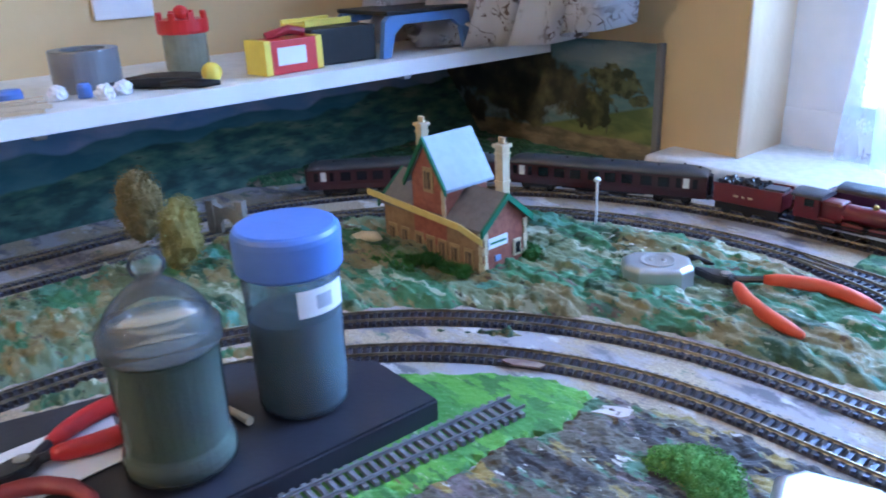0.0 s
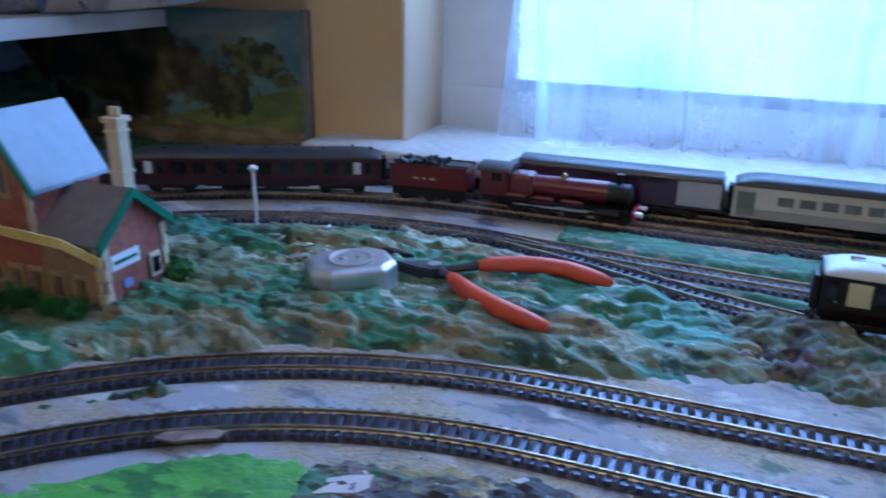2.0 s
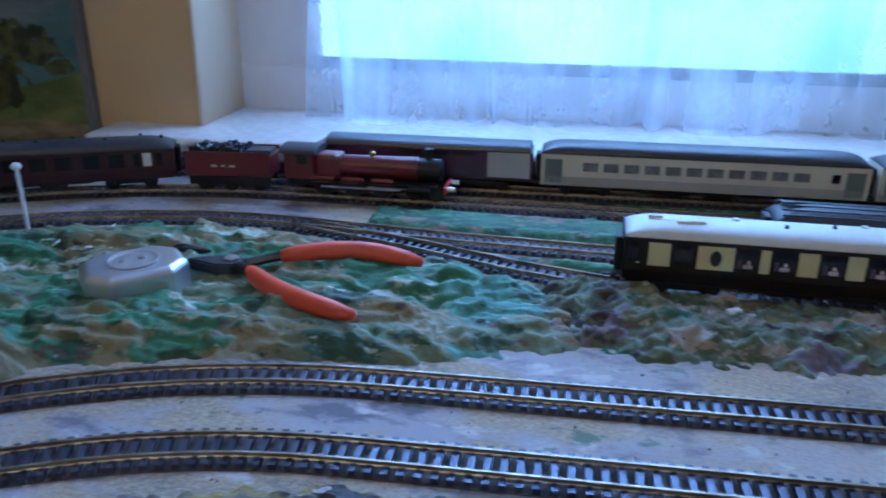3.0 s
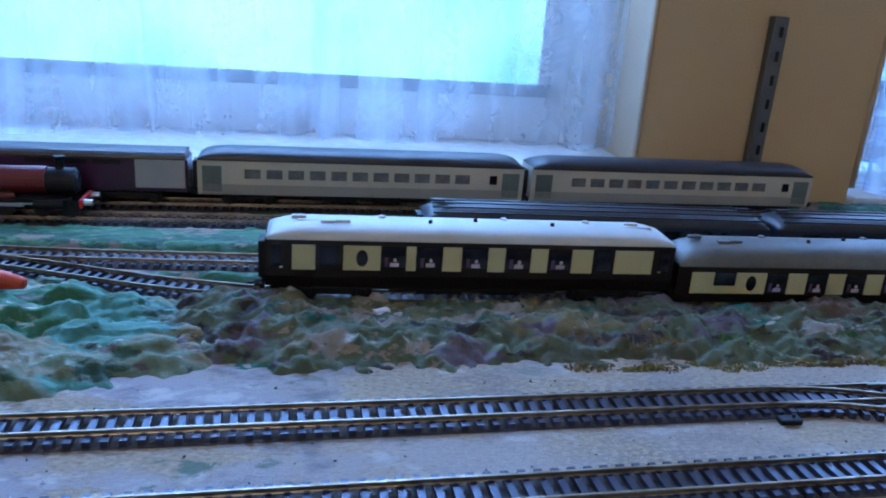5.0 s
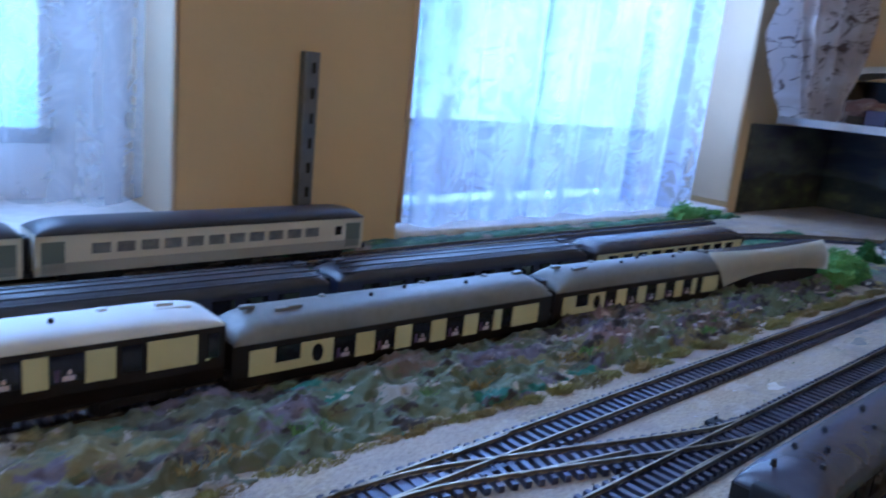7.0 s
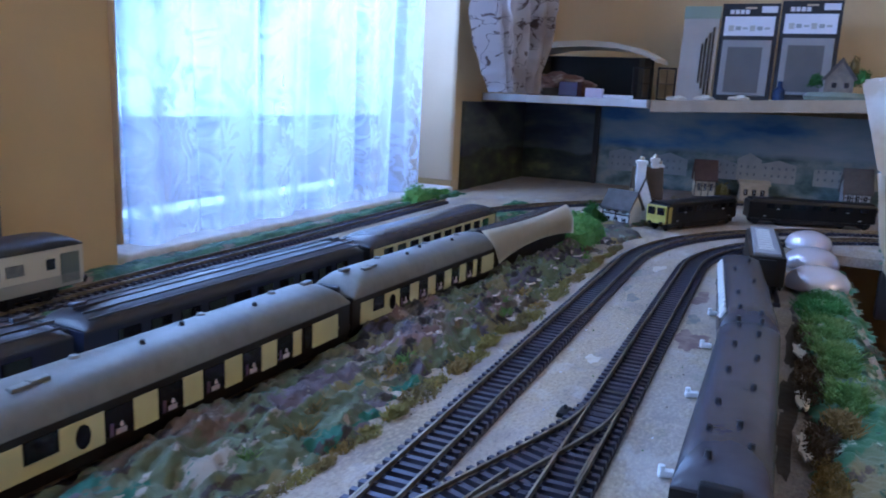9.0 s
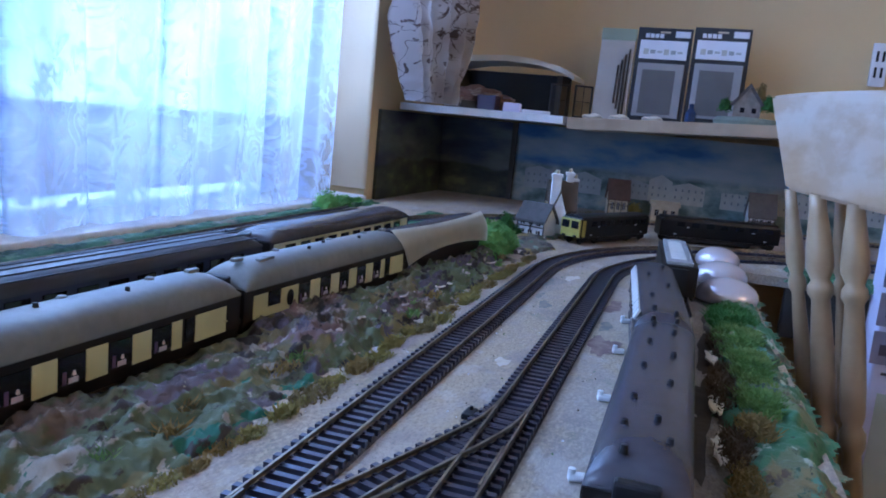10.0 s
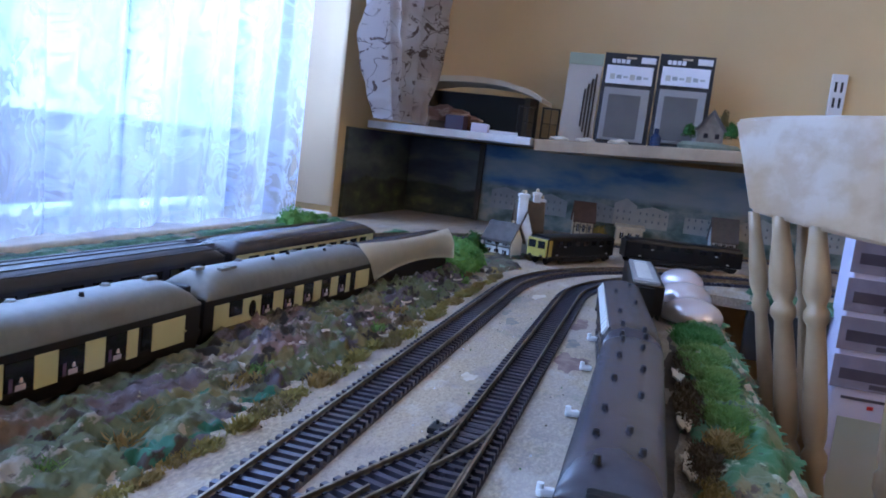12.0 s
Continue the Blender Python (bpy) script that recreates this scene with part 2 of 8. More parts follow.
CLEAR = thin_plastic("clear_plastic", (0.985, 0.99, 0.985), (0.74, 0.80, 0.80), 0.095, 0.04, 1.32)
MILKY = thin_plastic("blueish_clear_plastic", (0.72, 0.8, 0.95), (0.62, 0.72, 0.92), 0.20, 0.12)
GLASS = mat("window_glass", (1, 1, 1), 0.02, trans=1.0)
PACK_BAG = mat("clear_bag_film", (0.5, 0.46, 0.4), 0.2, alt=(0.42, 0.38, 0.33), scale=20)
CORD = mat("white_clip", (0.8, 0.8, 0.8), 0.5)
GLASS.node_tree.nodes["Principled BSDF"].inputs["IOR"].default_value = 1.25


def net_material(lace, fog):
    """Lace net: thin threads, part see-through, with a denser flower pattern, sprigs and hanging bands."""
    m = bpy.data.materials.new("white_lace_net")
    m.use_nodes = True
    n, l = m.node_tree.nodes, m.node_tree.links
    n.remove(n["Principled BSDF"])
    tc = n.new("ShaderNodeTexCoord")

    def tex(scale, stretch, lo, hi, a, b, detail=3.0, off=0.0):
        mp, t, r = n.new("ShaderNodeMapping"), n.new("ShaderNodeTexNoise"), n.new("ShaderNodeMapRange")
        mp.inputs["Scale"].default_value = (1, 0.2, stretch)
        mp.inputs["Location"].default_value = (off, off, off)
        t.inputs["Scale"].default_value, t.inputs["Detail"].default_value, t.inputs["Distortion"].default_value = scale, detail, 1.2
        l.new(tc.outputs["Object"], mp.inputs[0]), l.new(mp.outputs[0], t.inputs["Vector"]), l.new(t.outputs["Fac"], r.inputs[0])
        for i, v in zip((1, 2, 3, 4), (lo, hi, a, b)):
            r.inputs[i].default_value = v
        return r.outputs[0]

    def op(kind, a, b):
        k = n.new("ShaderNodeMath")
        k.operation, k.use_clamp = kind, True
        for i, v in enumerate((a, b)):
            if isinstance(v, float):
                k.inputs[i].default_value = v
            else:
                l.new(v, k.inputs[i])
        return k.outputs[0]
    def op_free(kind, a, b):
        k = n.new("ShaderNodeMath")
        k.operation, k.inputs[1].default_value = kind, b
        l.new(a, k.inputs[0])
        return k.outputs[0]
    blossom = tex(11, 0.8, 0.40, 0.50, 0.0, 1.0, 1.0, 2.0)
    rings = n.new("ShaderNodeMath")
    rings.operation = "SINE"
    l.new(op_free("MULTIPLY", tex(24, 0.8, 0.0, 1.0, 0.0, 1.0, 3.0, 6.0), 34.0), rings.inputs[0])
    scroll = op("MULTIPLY", op("MULTIPLY", rings.outputs[0], blossom), 0.46 * lace)
    flowers = tex(30, 0.8, 0.50, 0.58, 0.0, 0.30 * lace, 4.0)
    bands = tex(8, 0.07, 0.40, 0.62, 0.06, fog, 2.0, 4.0)
    hang = tex(34, 0.06, 0.4, 0.6, 0.0, 0.09, 2.0, 9.0)
    dense = op("ADD", op("ADD", op("ADD", flowers, bands), scroll), op("ADD", hang, 0.10))
    tint = n.new("ShaderNodeValToRGB")
    tint.color_ramp.elements[0].color, tint.color_ramp.elements[1].color = (0.84, 0.90, 0.99, 1), (0.62, 0.70, 0.92, 1)
    l.new(dense, tint.inputs[0])
    dif, tra, see, mix1, mix2 = (n.new("ShaderNode" + k) for k in ("BsdfDiffuse", "BsdfTranslucent", "BsdfTransparent", "MixShader", "MixShader"))
    l.new(tint.outputs[0], dif.inputs[0]), l.new(tint.outputs[0], tra.inputs[0])
    see.inputs[0].default_value = (0.92, 0.97, 1.0, 1)
    mix1.inputs[0].default_value = 0.6
    l.new(dif.outputs[0], mix1.inputs[1])
    l.new(tra.outputs[0], mix1.inputs[2])
    l.new(dense, mix2.inputs[0])
    l.new(see.outputs[0], mix2.inputs[1])
    l.new(mix1.outputs[0], mix2.inputs[2])
    l.new(mix2.outputs[0], n["Material Output"].inputs[0])
    return m


NET = net_material(0.12, 0.30)
LACE = net_material(1.0, 0.5)
DAMP_WOOD = mat("mould_spotted_window_rail", (0.30, 0.31, 0.33), 0.6, alt=(0.08, 0.08, 0.09), scale=60, alt2=(0.5, 0.5, 0.52), scale2=25)


def hill_material(name, palette, scale=14.0):
    """Painted crumpled paper: blotches of several paints that dried over one another."""
    m = bpy.data.materials.new(name)
    m.use_nodes = True
    nt = m.node_tree
    n, l = nt.nodes, nt.links
    b = n["Principled BSDF"]
    b.inputs["Roughness"].default_value = 0.62
    tc = n.new("ShaderNodeTexCoord")
    prev = None
    for k, (colour, sc, lo, hi) in enumerate(palette):
        if prev is None:
            rgb = n.new("ShaderNodeRGB")
            rgb.outputs[0].default_value = (*colour, 1)
            prev = rgb.outputs[0]
            continue
        mp = n.new("ShaderNodeMapping")
        mp.inputs["Location"].default_value = (k * 3.7, k * 1.9, k * 0.7)
        mp.inputs["Scale"].default_value = (0.6, 1.35, 1.0)
        l.new(tc.outputs["Object"], mp.inputs[0])
        tex = n.new("ShaderNodeTexNoise")
        tex.inputs["Scale"].default_value, tex.inputs["Detail"].default_value, tex.inputs["Roughness"].default_value = sc, 6.0, 0.62
        l.new(mp.outputs[0], tex.inputs["Vector"])
        ramp = n.new("ShaderNodeValToRGB")
        ramp.color_ramp.elements[0].position, ramp.color_ramp.elements[1].position = 0.72 * lo + 0.28 * hi, 0.28 * lo + 0.72 * hi
        l.new(tex.outputs["Fac"], ramp.inputs[0])
        mix = n.new("ShaderNodeMix")
        mix.data_type = "RGBA"
        l.new(ramp.outputs[0], mix.inputs[0])
        l.new(prev, mix.inputs[6])
        mix.inputs[7].default_value = (*colour, 1)
        prev = mix.outputs[2]
    l.new(prev, b.inputs["Base Color"])
    tex = n.new("ShaderNodeTexNoise")
    tex.inputs["Scale"].default_value, tex.inputs["Detail"].default_value = 150, 7
    l.new(tc.outputs["Object"], tex.inputs["Vector"])
    bp = n.new("ShaderNodeBump")
    bp.inputs["Strength"].default_value, bp.inputs["Distance"].default_value = 0.8, 0.0022
    l.new(tex.outputs["Fac"], bp.inputs["Height"])
    l.new(bp.outputs[0], b.inputs["Normal"])
    return m


def board_material():
    """Sand-coloured hardboard: fine grain, worn blotches, and grey and dark paint dried on it towards the hillside end."""
    m = bpy.data.materials.new("sandy_hardboard")
    m.use_nodes = True
    n, l = m.node_tree.nodes, m.node_tree.links
    b = n["Principled BSDF"]
    b.inputs["Roughness"].default_value = 0.85
    tc, sep = n.new("ShaderNodeTexCoord"), n.new("ShaderNodeSeparateXYZ")
    l.new(tc.outputs["Object"], sep.inputs[0])

    def tex(scale, lo, hi, off, detail=6.0):
        mp, t, r = n.new("ShaderNodeMapping"), n.new("ShaderNodeTexNoise"), n.new("ShaderNodeMapRange")
        mp.inputs["Location"].default_value, mp.inputs["Scale"].default_value = (off, off * 0.7, 0), (0.75, 1.3, 1)
        t.inputs["Scale"].default_value, t.inputs["Detail"].default_value, t.inputs["Roughness"].default_value = scale, detail, 0.65
        l.new(tc.outputs["Object"], mp.inputs[0]), l.new(mp.outputs[0], t.inputs["Vector"]), l.new(t.outputs["Fac"], r.inputs[0])
        r.inputs[1].default_value, r.inputs[2].default_value = lo, hi
        return r.outputs[0]

    def mix(f, a, c, by=None):
        if by is not None:
            k = n.new("ShaderNodeMath")
            k.operation = "MULTIPLY"
            l.new(f, k.inputs[0]), l.new(by, k.inputs[1])
            f = k.outputs[0]
        k = n.new("ShaderNodeMix")
        k.data_type = "RGBA"
        l.new(f, k.inputs[0])
        if isinstance(a, tuple):
            k.inputs[6].default_value = (*a, 1)
        else:
            l.new(a, k.inputs[6])
        k.inputs[7].default_value = (*c, 1)
        return k.outputs[2]
    worked = n.new("ShaderNodeMapRange")
    worked.inputs[1].default_value, worked.inputs[2].default_value, worked.inputs[3].default_value, worked.inputs[4].default_value = -0.16, 0.10, 1.0, 0.30
    l.new(sep.outputs["X"], worked.inputs[0])
    w = worked.outputs[0]
    col = mix(tex(9, 0.45, 0.62, 1.0), (0.39, 0.30, 0.20), (0.28, 0.22, 0.16))
    col = mix(tex(330, 0.45, 0.60, 2.0, 2.0), col, (0.45, 0.355, 0.24))
    col = mix(tex(420, 0.52, 0.64, 3.0, 2.0), col, (0.265, 0.205, 0.143))
    col = mix(tex(12, 0.46, 0.56, 4.0), col, (0.36, 0.32, 0.33), w)
    col = mix(tex(17, 0.52, 0.60, 5.0), col, (0.155, 0.14, 0.155), w)
    col = mix(tex(22, 0.57, 0.63, 6.0), col, (0.53, 0.48, 0.45), w)
    col = mix(tex(30, 0.60, 0.66, 7.0), col, (0.10, 0.15, 0.10), w)
    l.new(col, b.inputs["Base Color"])
    grain = n.new("ShaderNodeTexNoise")
    grain.inputs["Scale"].default_value, grain.inputs["Detail"].default_value = 800, 4
    l.new(tc.outputs["Object"], grain.inputs["Vector"])
    bp = n.new("ShaderNodeBump")
    bp.inputs["Strength"].default_value, bp.inputs["Distance"].default_value = 0.4, 0.002
    l.new(grain.outputs["Fac"], bp.inputs["Height"]), l.new(bp.outputs[0], b.inputs["Normal"])
    return m


BOARD = board_material()
HILL_GREEN = hill_material("painted_paper_emerald", [((0.145, 0.18, 0.095), 1, 0, 1), ((0.20, 0.17, 0.075), 12, 0.48, 0.54), ((0.055, 0.165, 0.075), 14, 0.50, 0.56), ((0.03, 0.075, 0.035), 24, 0.55, 0.60), ((0.37, 0.40, 0.30), 26, 0.58, 0.63), ((0.09, 0.23, 0.17), 19, 0.59, 0.63), ((0.10, 0.07, 0.05), 46, 0.59, 0.65), ((0.34, 0.37, 0.29), 80, 0.66, 0.70), ((0.035, 0.04, 0.025), 95, 0.62, 0.66)])
HILL_BROWN = hill_material("painted_paper_olive", [((0.096, 0.100, 0.048), 1, 0, 1), ((0.135, 0.092, 0.060), 20, 0.53, 0.60), ((0.105, 0.130, 0.064), 13, 0.47, 0.53), ((0.185, 0.165, 0.065), 11, 0.54, 0.60), ((0.30, 0.265, 0.21), 30, 0.57, 0.62), ((0.125, 0.100, 0.120), 17, 0.55, 0.60), ((0.022, 0.125, 0.075), 28, 0.61, 0.64), ((0.38, 0.34, 0.27), 62, 0.63, 0.67), ((0.040, 0.030, 0.024), 55, 0.56, 0.63)])
RUBBLE = hill_material("painted_rubble", [((0.120, 0.098, 0.062), 1, 0, 1), ((0.175, 0.115, 0.110), 36, 0.50, 0.57), ((0.100, 0.118, 0.050), 15, 0.48, 0.54), ((0.36, 0.30, 0.28), 70, 0.57, 0.62), ((0.150, 0.122, 0.042), 24, 0.55, 0.60), ((0.085, 0.070, 0.095), 30, 0.56, 0.61), ((0.026, 0.020, 0.018), 60, 0.54, 0.61)])
EARTH = hill_material("painted_earth", [((0.10, 0.085, 0.06), 1, 0, 1), ((0.07, 0.15, 0.08), 24, 0.52, 0.58), ((0.16, 0.12, 0.125), 36, 0.56, 0.62), ((0.27, 0.2, 0.05), 14, 0.49, 0.56), ((0.035, 0.028, 0.03), 44, 0.5, 0.57), ((0.25, 0.36, 0.28), 30, 0.61, 0.65), ((0.5, 0.46, 0.42), 90, 0.64, 0.67)])
GREEN_STRIP = hill_material("green_scatter", [((0.05, 0.145, 0.06), 1, 0, 1), ((0.025, 0.085, 0.04), 60, 0.46, 0.56), ((0.12, 0.23, 0.11), 110, 0.54, 0.62), ((0.24, 0.19, 0.13), 30, 0.54, 0.62)])
GRASS_MAT = hill_material("worn_green_grass_mat", [((0.12, 0.30, 0.035), 1, 0, 1), ((0.07, 0.21, 0.035), 16, 0.46, 0.56), ((0.20, 0.34, 0.13), 9, 0.55, 0.66), ((0.05, 0.15, 0.03), 60, 0.52, 0.60), ((0.33, 0.36, 0.26), 38, 0.66, 0.70), ((0.16, 0.10, 0.06), 22, 0.64, 0.68), ((0.3, 0.4, 0.2), 140, 0.62, 0.68)])
# ---- mesh tools ----
def box(bm, c, s, rz=0.0, ry=0.0, bevel=0.0, rx=0.0):
    m = Matrix.LocRotScale(Vector(c), Euler((rx, ry, rz)), Vector(s))
    r = bmesh.ops.create_cube(bm, size=1.0, matrix=m)
    if bevel:
        es = list({e for v in r["verts"] for e in v.link_edges})
        bmesh.ops.bevel(bm, geom=es, offset=bevel, segments=2, affect="EDGES", profile=0.6)


def cyl(bm, c, r, h, axis="z", seg=16, r2=None, rz=0.0):
    rot = {"z": Matrix(), "x": Matrix.Rotation(radians(90), 4, "Y"), "y": Matrix.Rotation(radians(-90), 4, "X")}[axis]
    m = Matrix.Translation(c) @ Matrix.Rotation(rz, 4, "Z") @ rot
    bmesh.ops.create_cone(bm, cap_ends=True, segments=seg, radius1=r, radius2=r if r2 is None else r2, depth=h, matrix=m)


def ball(bm, c, r, seg=12, squash=(1, 1, 1)):
    bmesh.ops.create_uvsphere(bm, u_segments=seg, v_segments=max(6, seg // 2), radius=1.0, matrix=Matrix.LocRotScale(Vector(c), None, Vector((r * squash[0], r * squash[1], r * squash[2]))))


def lathe(bm, profile, c=(0, 0, 0), seg=28):
    rings = []
    for r, z in profile:
        rings.append([bm.verts.new((c[0] + r * math.cos(2 * math.pi * k / seg), c[1] + r * math.sin(2 * math.pi * k / seg), c[2] + z)) for k in range(seg)])
    for a, b in zip(rings, rings[1:]):
        for k in range(seg):
            bm.faces.new((a[k], a[(k + 1) % seg], b[(k + 1) % seg], b[k]))
    for ring in (rings[0], rings[-1]):
        bm.faces.new(ring if ring is rings[-1] else ring[::-1])


def prism(bm, poly, a, b, axis="x"):
    """A 2D outline pulled along an axis from a to b."""
    def at(u, v, w):
        return {"x": (w, u, v), "y": (u, w, v), "z": (u, v, w)}[axis]
    p = [bm.verts.new(at(u, v, a)) for u, v in poly]
    q = [bm.verts.new(at(u, v, b)) for u, v in poly]
    for k in range(len(poly)):
        bm.faces.new((p[k], p[(k + 1) % len(poly)], q[(k + 1) % len(poly)], q[k]))
    bm.faces.new(p[::-1])
    bm.faces.new(q)


def tube(bm, pts, r, seg=8, radii=None):
    pts = [Vector(p) for p in pts]
    rings = []
    for k, p in enumerate(pts):
        d = (pts[min(k + 1, len(pts) - 1)] - pts[max(k - 1, 0)]).normalized()
        side = d.cross(Vector((0, 0, 1)))
        side = side.normalized() if side.length > 1e-4 else Vector((1, 0, 0))
        up = side.cross(d)
        rr = radii[k] if radii else r
        rings.append([bm.verts.new(p + rr * (side * math.cos(2 * math.pi * j / seg) + up * math.sin(2 * math.pi * j / seg))) for j in range(seg)])
    for a, b in zip(rings, rings[1:]):
        for j in range(seg):
            bm.faces.new((a[j], a[(j + 1) % seg], b[(j + 1) % seg], b[j]))
    bm.faces.new(rings[0][::-1])
    bm.faces.new(rings[-1])


def mesh_of(name, bm, material, smooth=False):
    bmesh.ops.recalc_face_normals(bm, faces=bm.faces)
    me = bpy.data.meshes.new(name)
    bm.to_mesh(me)
    bm.free()
    me.materials.append(material)
    if smooth:
        me.polygons.foreach_set("use_smooth", [True] * len(me.polygons))
    return me


def part(name, bm, material, parent, label="", smooth=False):
    ob = new(name, mesh_of(name, bm, material, smooth))
    ob.parent = parent
    return tagged(ob, label)


def share(name, me, parent, m):
    """A piece that shares its mesh with others like it."""
    ob = new(name, me)
    ob.parent = parent
    ob.matrix_basis = m
    return ob


def thing(name, label, category, at=(0, 0, 0), rz=0.0, group=""):
    ob = new(name)
    ob.matrix_basis = pose(*at, 0, 0, rz)
    return tagged(ob, label, category, group)


def solid(name, bm, material, label, category, at=(0, 0, 0), rz=0.0, smooth=False, kind="", group=""):
    ob = new(name, mesh_of(name, bm, material, smooth))
    ob.matrix_basis = pose(*at, 0, 0, rz)
    return tagged(ob, label, category, group, kind)


def structure(name, bm, material, label, smooth=False, category=""):
    return tagged(new(name, mesh_of(name, bm, material, smooth)), label, category or name.split("_")[0], "", "structure")


def plate(sx, sy, sz, bevel=0.0, c=(0, 0, 0)):
    bm = bmesh.new()
    box(bm, c, (sx, sy, sz), bevel=bevel)
    return bm


# ---- room ----
YW, XL, XR, ZF, ZC, YB = 0.968, -1.19, 1.65, -0.75, 1.65, -2.3
SILL_Z = 0.03
W1, W2 = (-0.535, 0.28), (0.534, 1.264)
TH = 0.22
bm = bmesh.new()
box(bm, ((XL + XR) / 2, (YW + YB) / 2, ZF - 0.05), (XR - XL + 0.6, YW - YB + 0.6, 0.1))
structure("floor", bm, FLOOR, "dark carpeted floor in shadow below the layout")
bm = bmesh.new()
box(bm, ((XL + XR) / 2, (YW + YB) / 2, ZC + 0.05), (XR - XL + 0.6, YW - YB + 0.6, 0.1))
structure("ceiling", bm, CEIL, "plain white ceiling")
bm = bmesh.new()
for x0, x1, z0, z1 in ((XL - 0.2, W1[0], ZF, ZC), (W1[1], W2[0], ZF, ZC), (W2[1], XR + 0.2, ZF, ZC), (W1[0], W1[1], ZF, SILL_Z - 0.012), (W2[0], W2[1], ZF, SILL_Z - 0.03), (W1[0], W1[1], 1.25, ZC), (W2[0], W2[1], 1.25, ZC)):
    box(bm, ((x0 + x1) / 2, YW + TH / 2, (z0 + z1) / 2), (x1 - x0, TH, z1 - z0))
structure("wall_north", bm, WALL, "tan painted wall with two deep window openings", category="wall")
for nm, c, s in (("wall_west", (XL - 0.1, (YW + YB) / 2, 0.45), (0.2, YW - YB, ZC - ZF)), ("wall_east", (XR + 0.1, (YW + YB) / 2, 0.45), (0.2, YW - YB, ZC - ZF)), ("wall_south", ((XL + XR) / 2, YB - 0.1, 0.45), (XR - XL + 0.4, 0.2, ZC - ZF))):
    bm = bmesh.new()
    box(bm, c, s)
    structure(nm, bm, WALL, "warm tan painted wall", category="wall")

# plaster linings of the window openings, a little uneven
def lining(x, side):
    bm = bmesh.new()
    bmesh.ops.create_grid(bm, x_segments=4, y_segments=30, size=0.5, matrix=Matrix.Translation((x + side * 0.004, YW + TH / 2 - 0.0025, 0.64)) @ Matrix.Rotation(radians(90), 4, "Y") @ Matrix.Diagonal((1.24, TH + 0.005, 1, 1)))
    for v in bm.verts:
        v.co.x += 0.006 * noise.noise(v.co * 9) * (1 if v.co.y > YW + 0.01 else 0.4)
    bmesh.ops.solidify(bm, geom=bm.faces, thickness=0.003)
    structure("trim", bm, REVEAL, "uneven cream plaster window reveal", True, "trim")


lining(W1[0], 1), lining(W1[1], -1), lining(W2[0], 1), lining(W2[1], -1)

# window ledge and sills
bm = bmesh.new()
box(bm, (-0.18, YW + 0.035, SILL_Z - 0.004), (0.92, 0.20, 0.022), bevel=0.008)
structure("window_sill", bm, SILL, "worn white painted window sill with a rounded front", True, "sill")
bm = bmesh.new()
box(bm, (0.90, YW + 0.092, SILL_Z - 0.035), (0.722, 0.2, 0.03), bevel=0.006)
structure("window_sill", bm, SILL, "white window sill below the net curtain", True, "sill")


def window(name, x0, x1, z0, mull, panes, label):
    y = 1.085
    bm = bmesh.new()
    w = tagged(new(name), label, "window", "", "structure")
    fr = bmesh.new()
    box(fr, ((x0 + x1) / 2, y + 0.01, (z0 + SILL_Z) / 2), (x1 - x0, 0.035, z0 - SILL_Z + 0.006), bevel=0.004)
    part("bottom_rail", fr, WHITE, w)
    fr = bmesh.new()
    box(fr, ((x0 + x1) / 2, y + 0.01, 1.2), (x1 - x0, 0.035, 0.1), bevel=0.004)
    part("top_rail", fr, WHITE, w)
    posts = [(x0, panes[0][0])] + [(panes[k][1], panes[k + 1][0]) for k in range(len(panes) - 1)] + [(panes[-1][1], x1)]
    for a, b in posts:
        fr = bmesh.new()
        box(fr, ((a + b) / 2, y + 0.01, (z0 + 1.15) / 2), (b - a, 0.03, 1.15 - z0), bevel=0.003)
        part("stile", fr, WHITE, w)
    for a, b in panes:
        g = bmesh.new()
        box(g, ((a + b) / 2, y + 0.012, (z0 + 1.15) / 2), (b - a, 0.003, 1.15 - z0))
        pane = part("pane", g, GLASS, w)
        pane.visible_shadow = False
        sh = bmesh.new()
        for q, s in (((a + 0.004, y - 0.005, 0.62), (0.008, 0.004, 1.06)), ((b - 0.004, y - 0.005, 0.62), (0.008, 0.004, 1.06)), ):
            box(sh, q, s)
        part("bead", sh, WHITE, w)
        sh = bmesh.new()
        box(sh, ((a + b) / 2, y - 0.0065, z0 + 0.007), (b - a + 0.02, 0.006, 0.014), bevel=0.001)
        part("bead", sh, DAMP_WOOD, w, "grey mould-spotted glazing bead")
    bm.free()


window("window_1", W1[0], W1[1], 0.088, [], [(-0.435, 0.205)], "white wooden window with bright daylight behind")
window("window_2", W2[0], W2[1], 0.115, [], [(0.60, 1.20)], "white wooden window behind a lace net curtain")

# bright daylight and blurred garden behind the panes
bm = bmesh.new()
bmesh.ops.create_grid(bm, x_segments=1, y_segments=1, size=0.5, matrix=Matrix.Translation((0.35, 2.2, 0.9)) @ Matrix.Rotation(radians(90), 4, "X") @ Matrix.Diagonal((7, 4, 1, 1)))
DAY = bpy.data.materials.new("daylight_outside")
DAY.use_nodes = True
_n, _l = DAY.node_tree.nodes, DAY.node_tree.links
_t = _n.new("ShaderNodeTexNoise")
_t.inputs["Scale"].default_value, _t.inputs["Detail"].default_value = 3.0, 6.0
_c = _n.new("ShaderNodeTexCoord")
_l.new(_c.outputs["Object"], _t.inputs["Vector"])
_r = _n.new("ShaderNodeValToRGB")
_r.color_ramp.elements[0].position, _r.color_ramp.elements[0].color = 0.33, (0.26, 0.50, 0.60, 1)
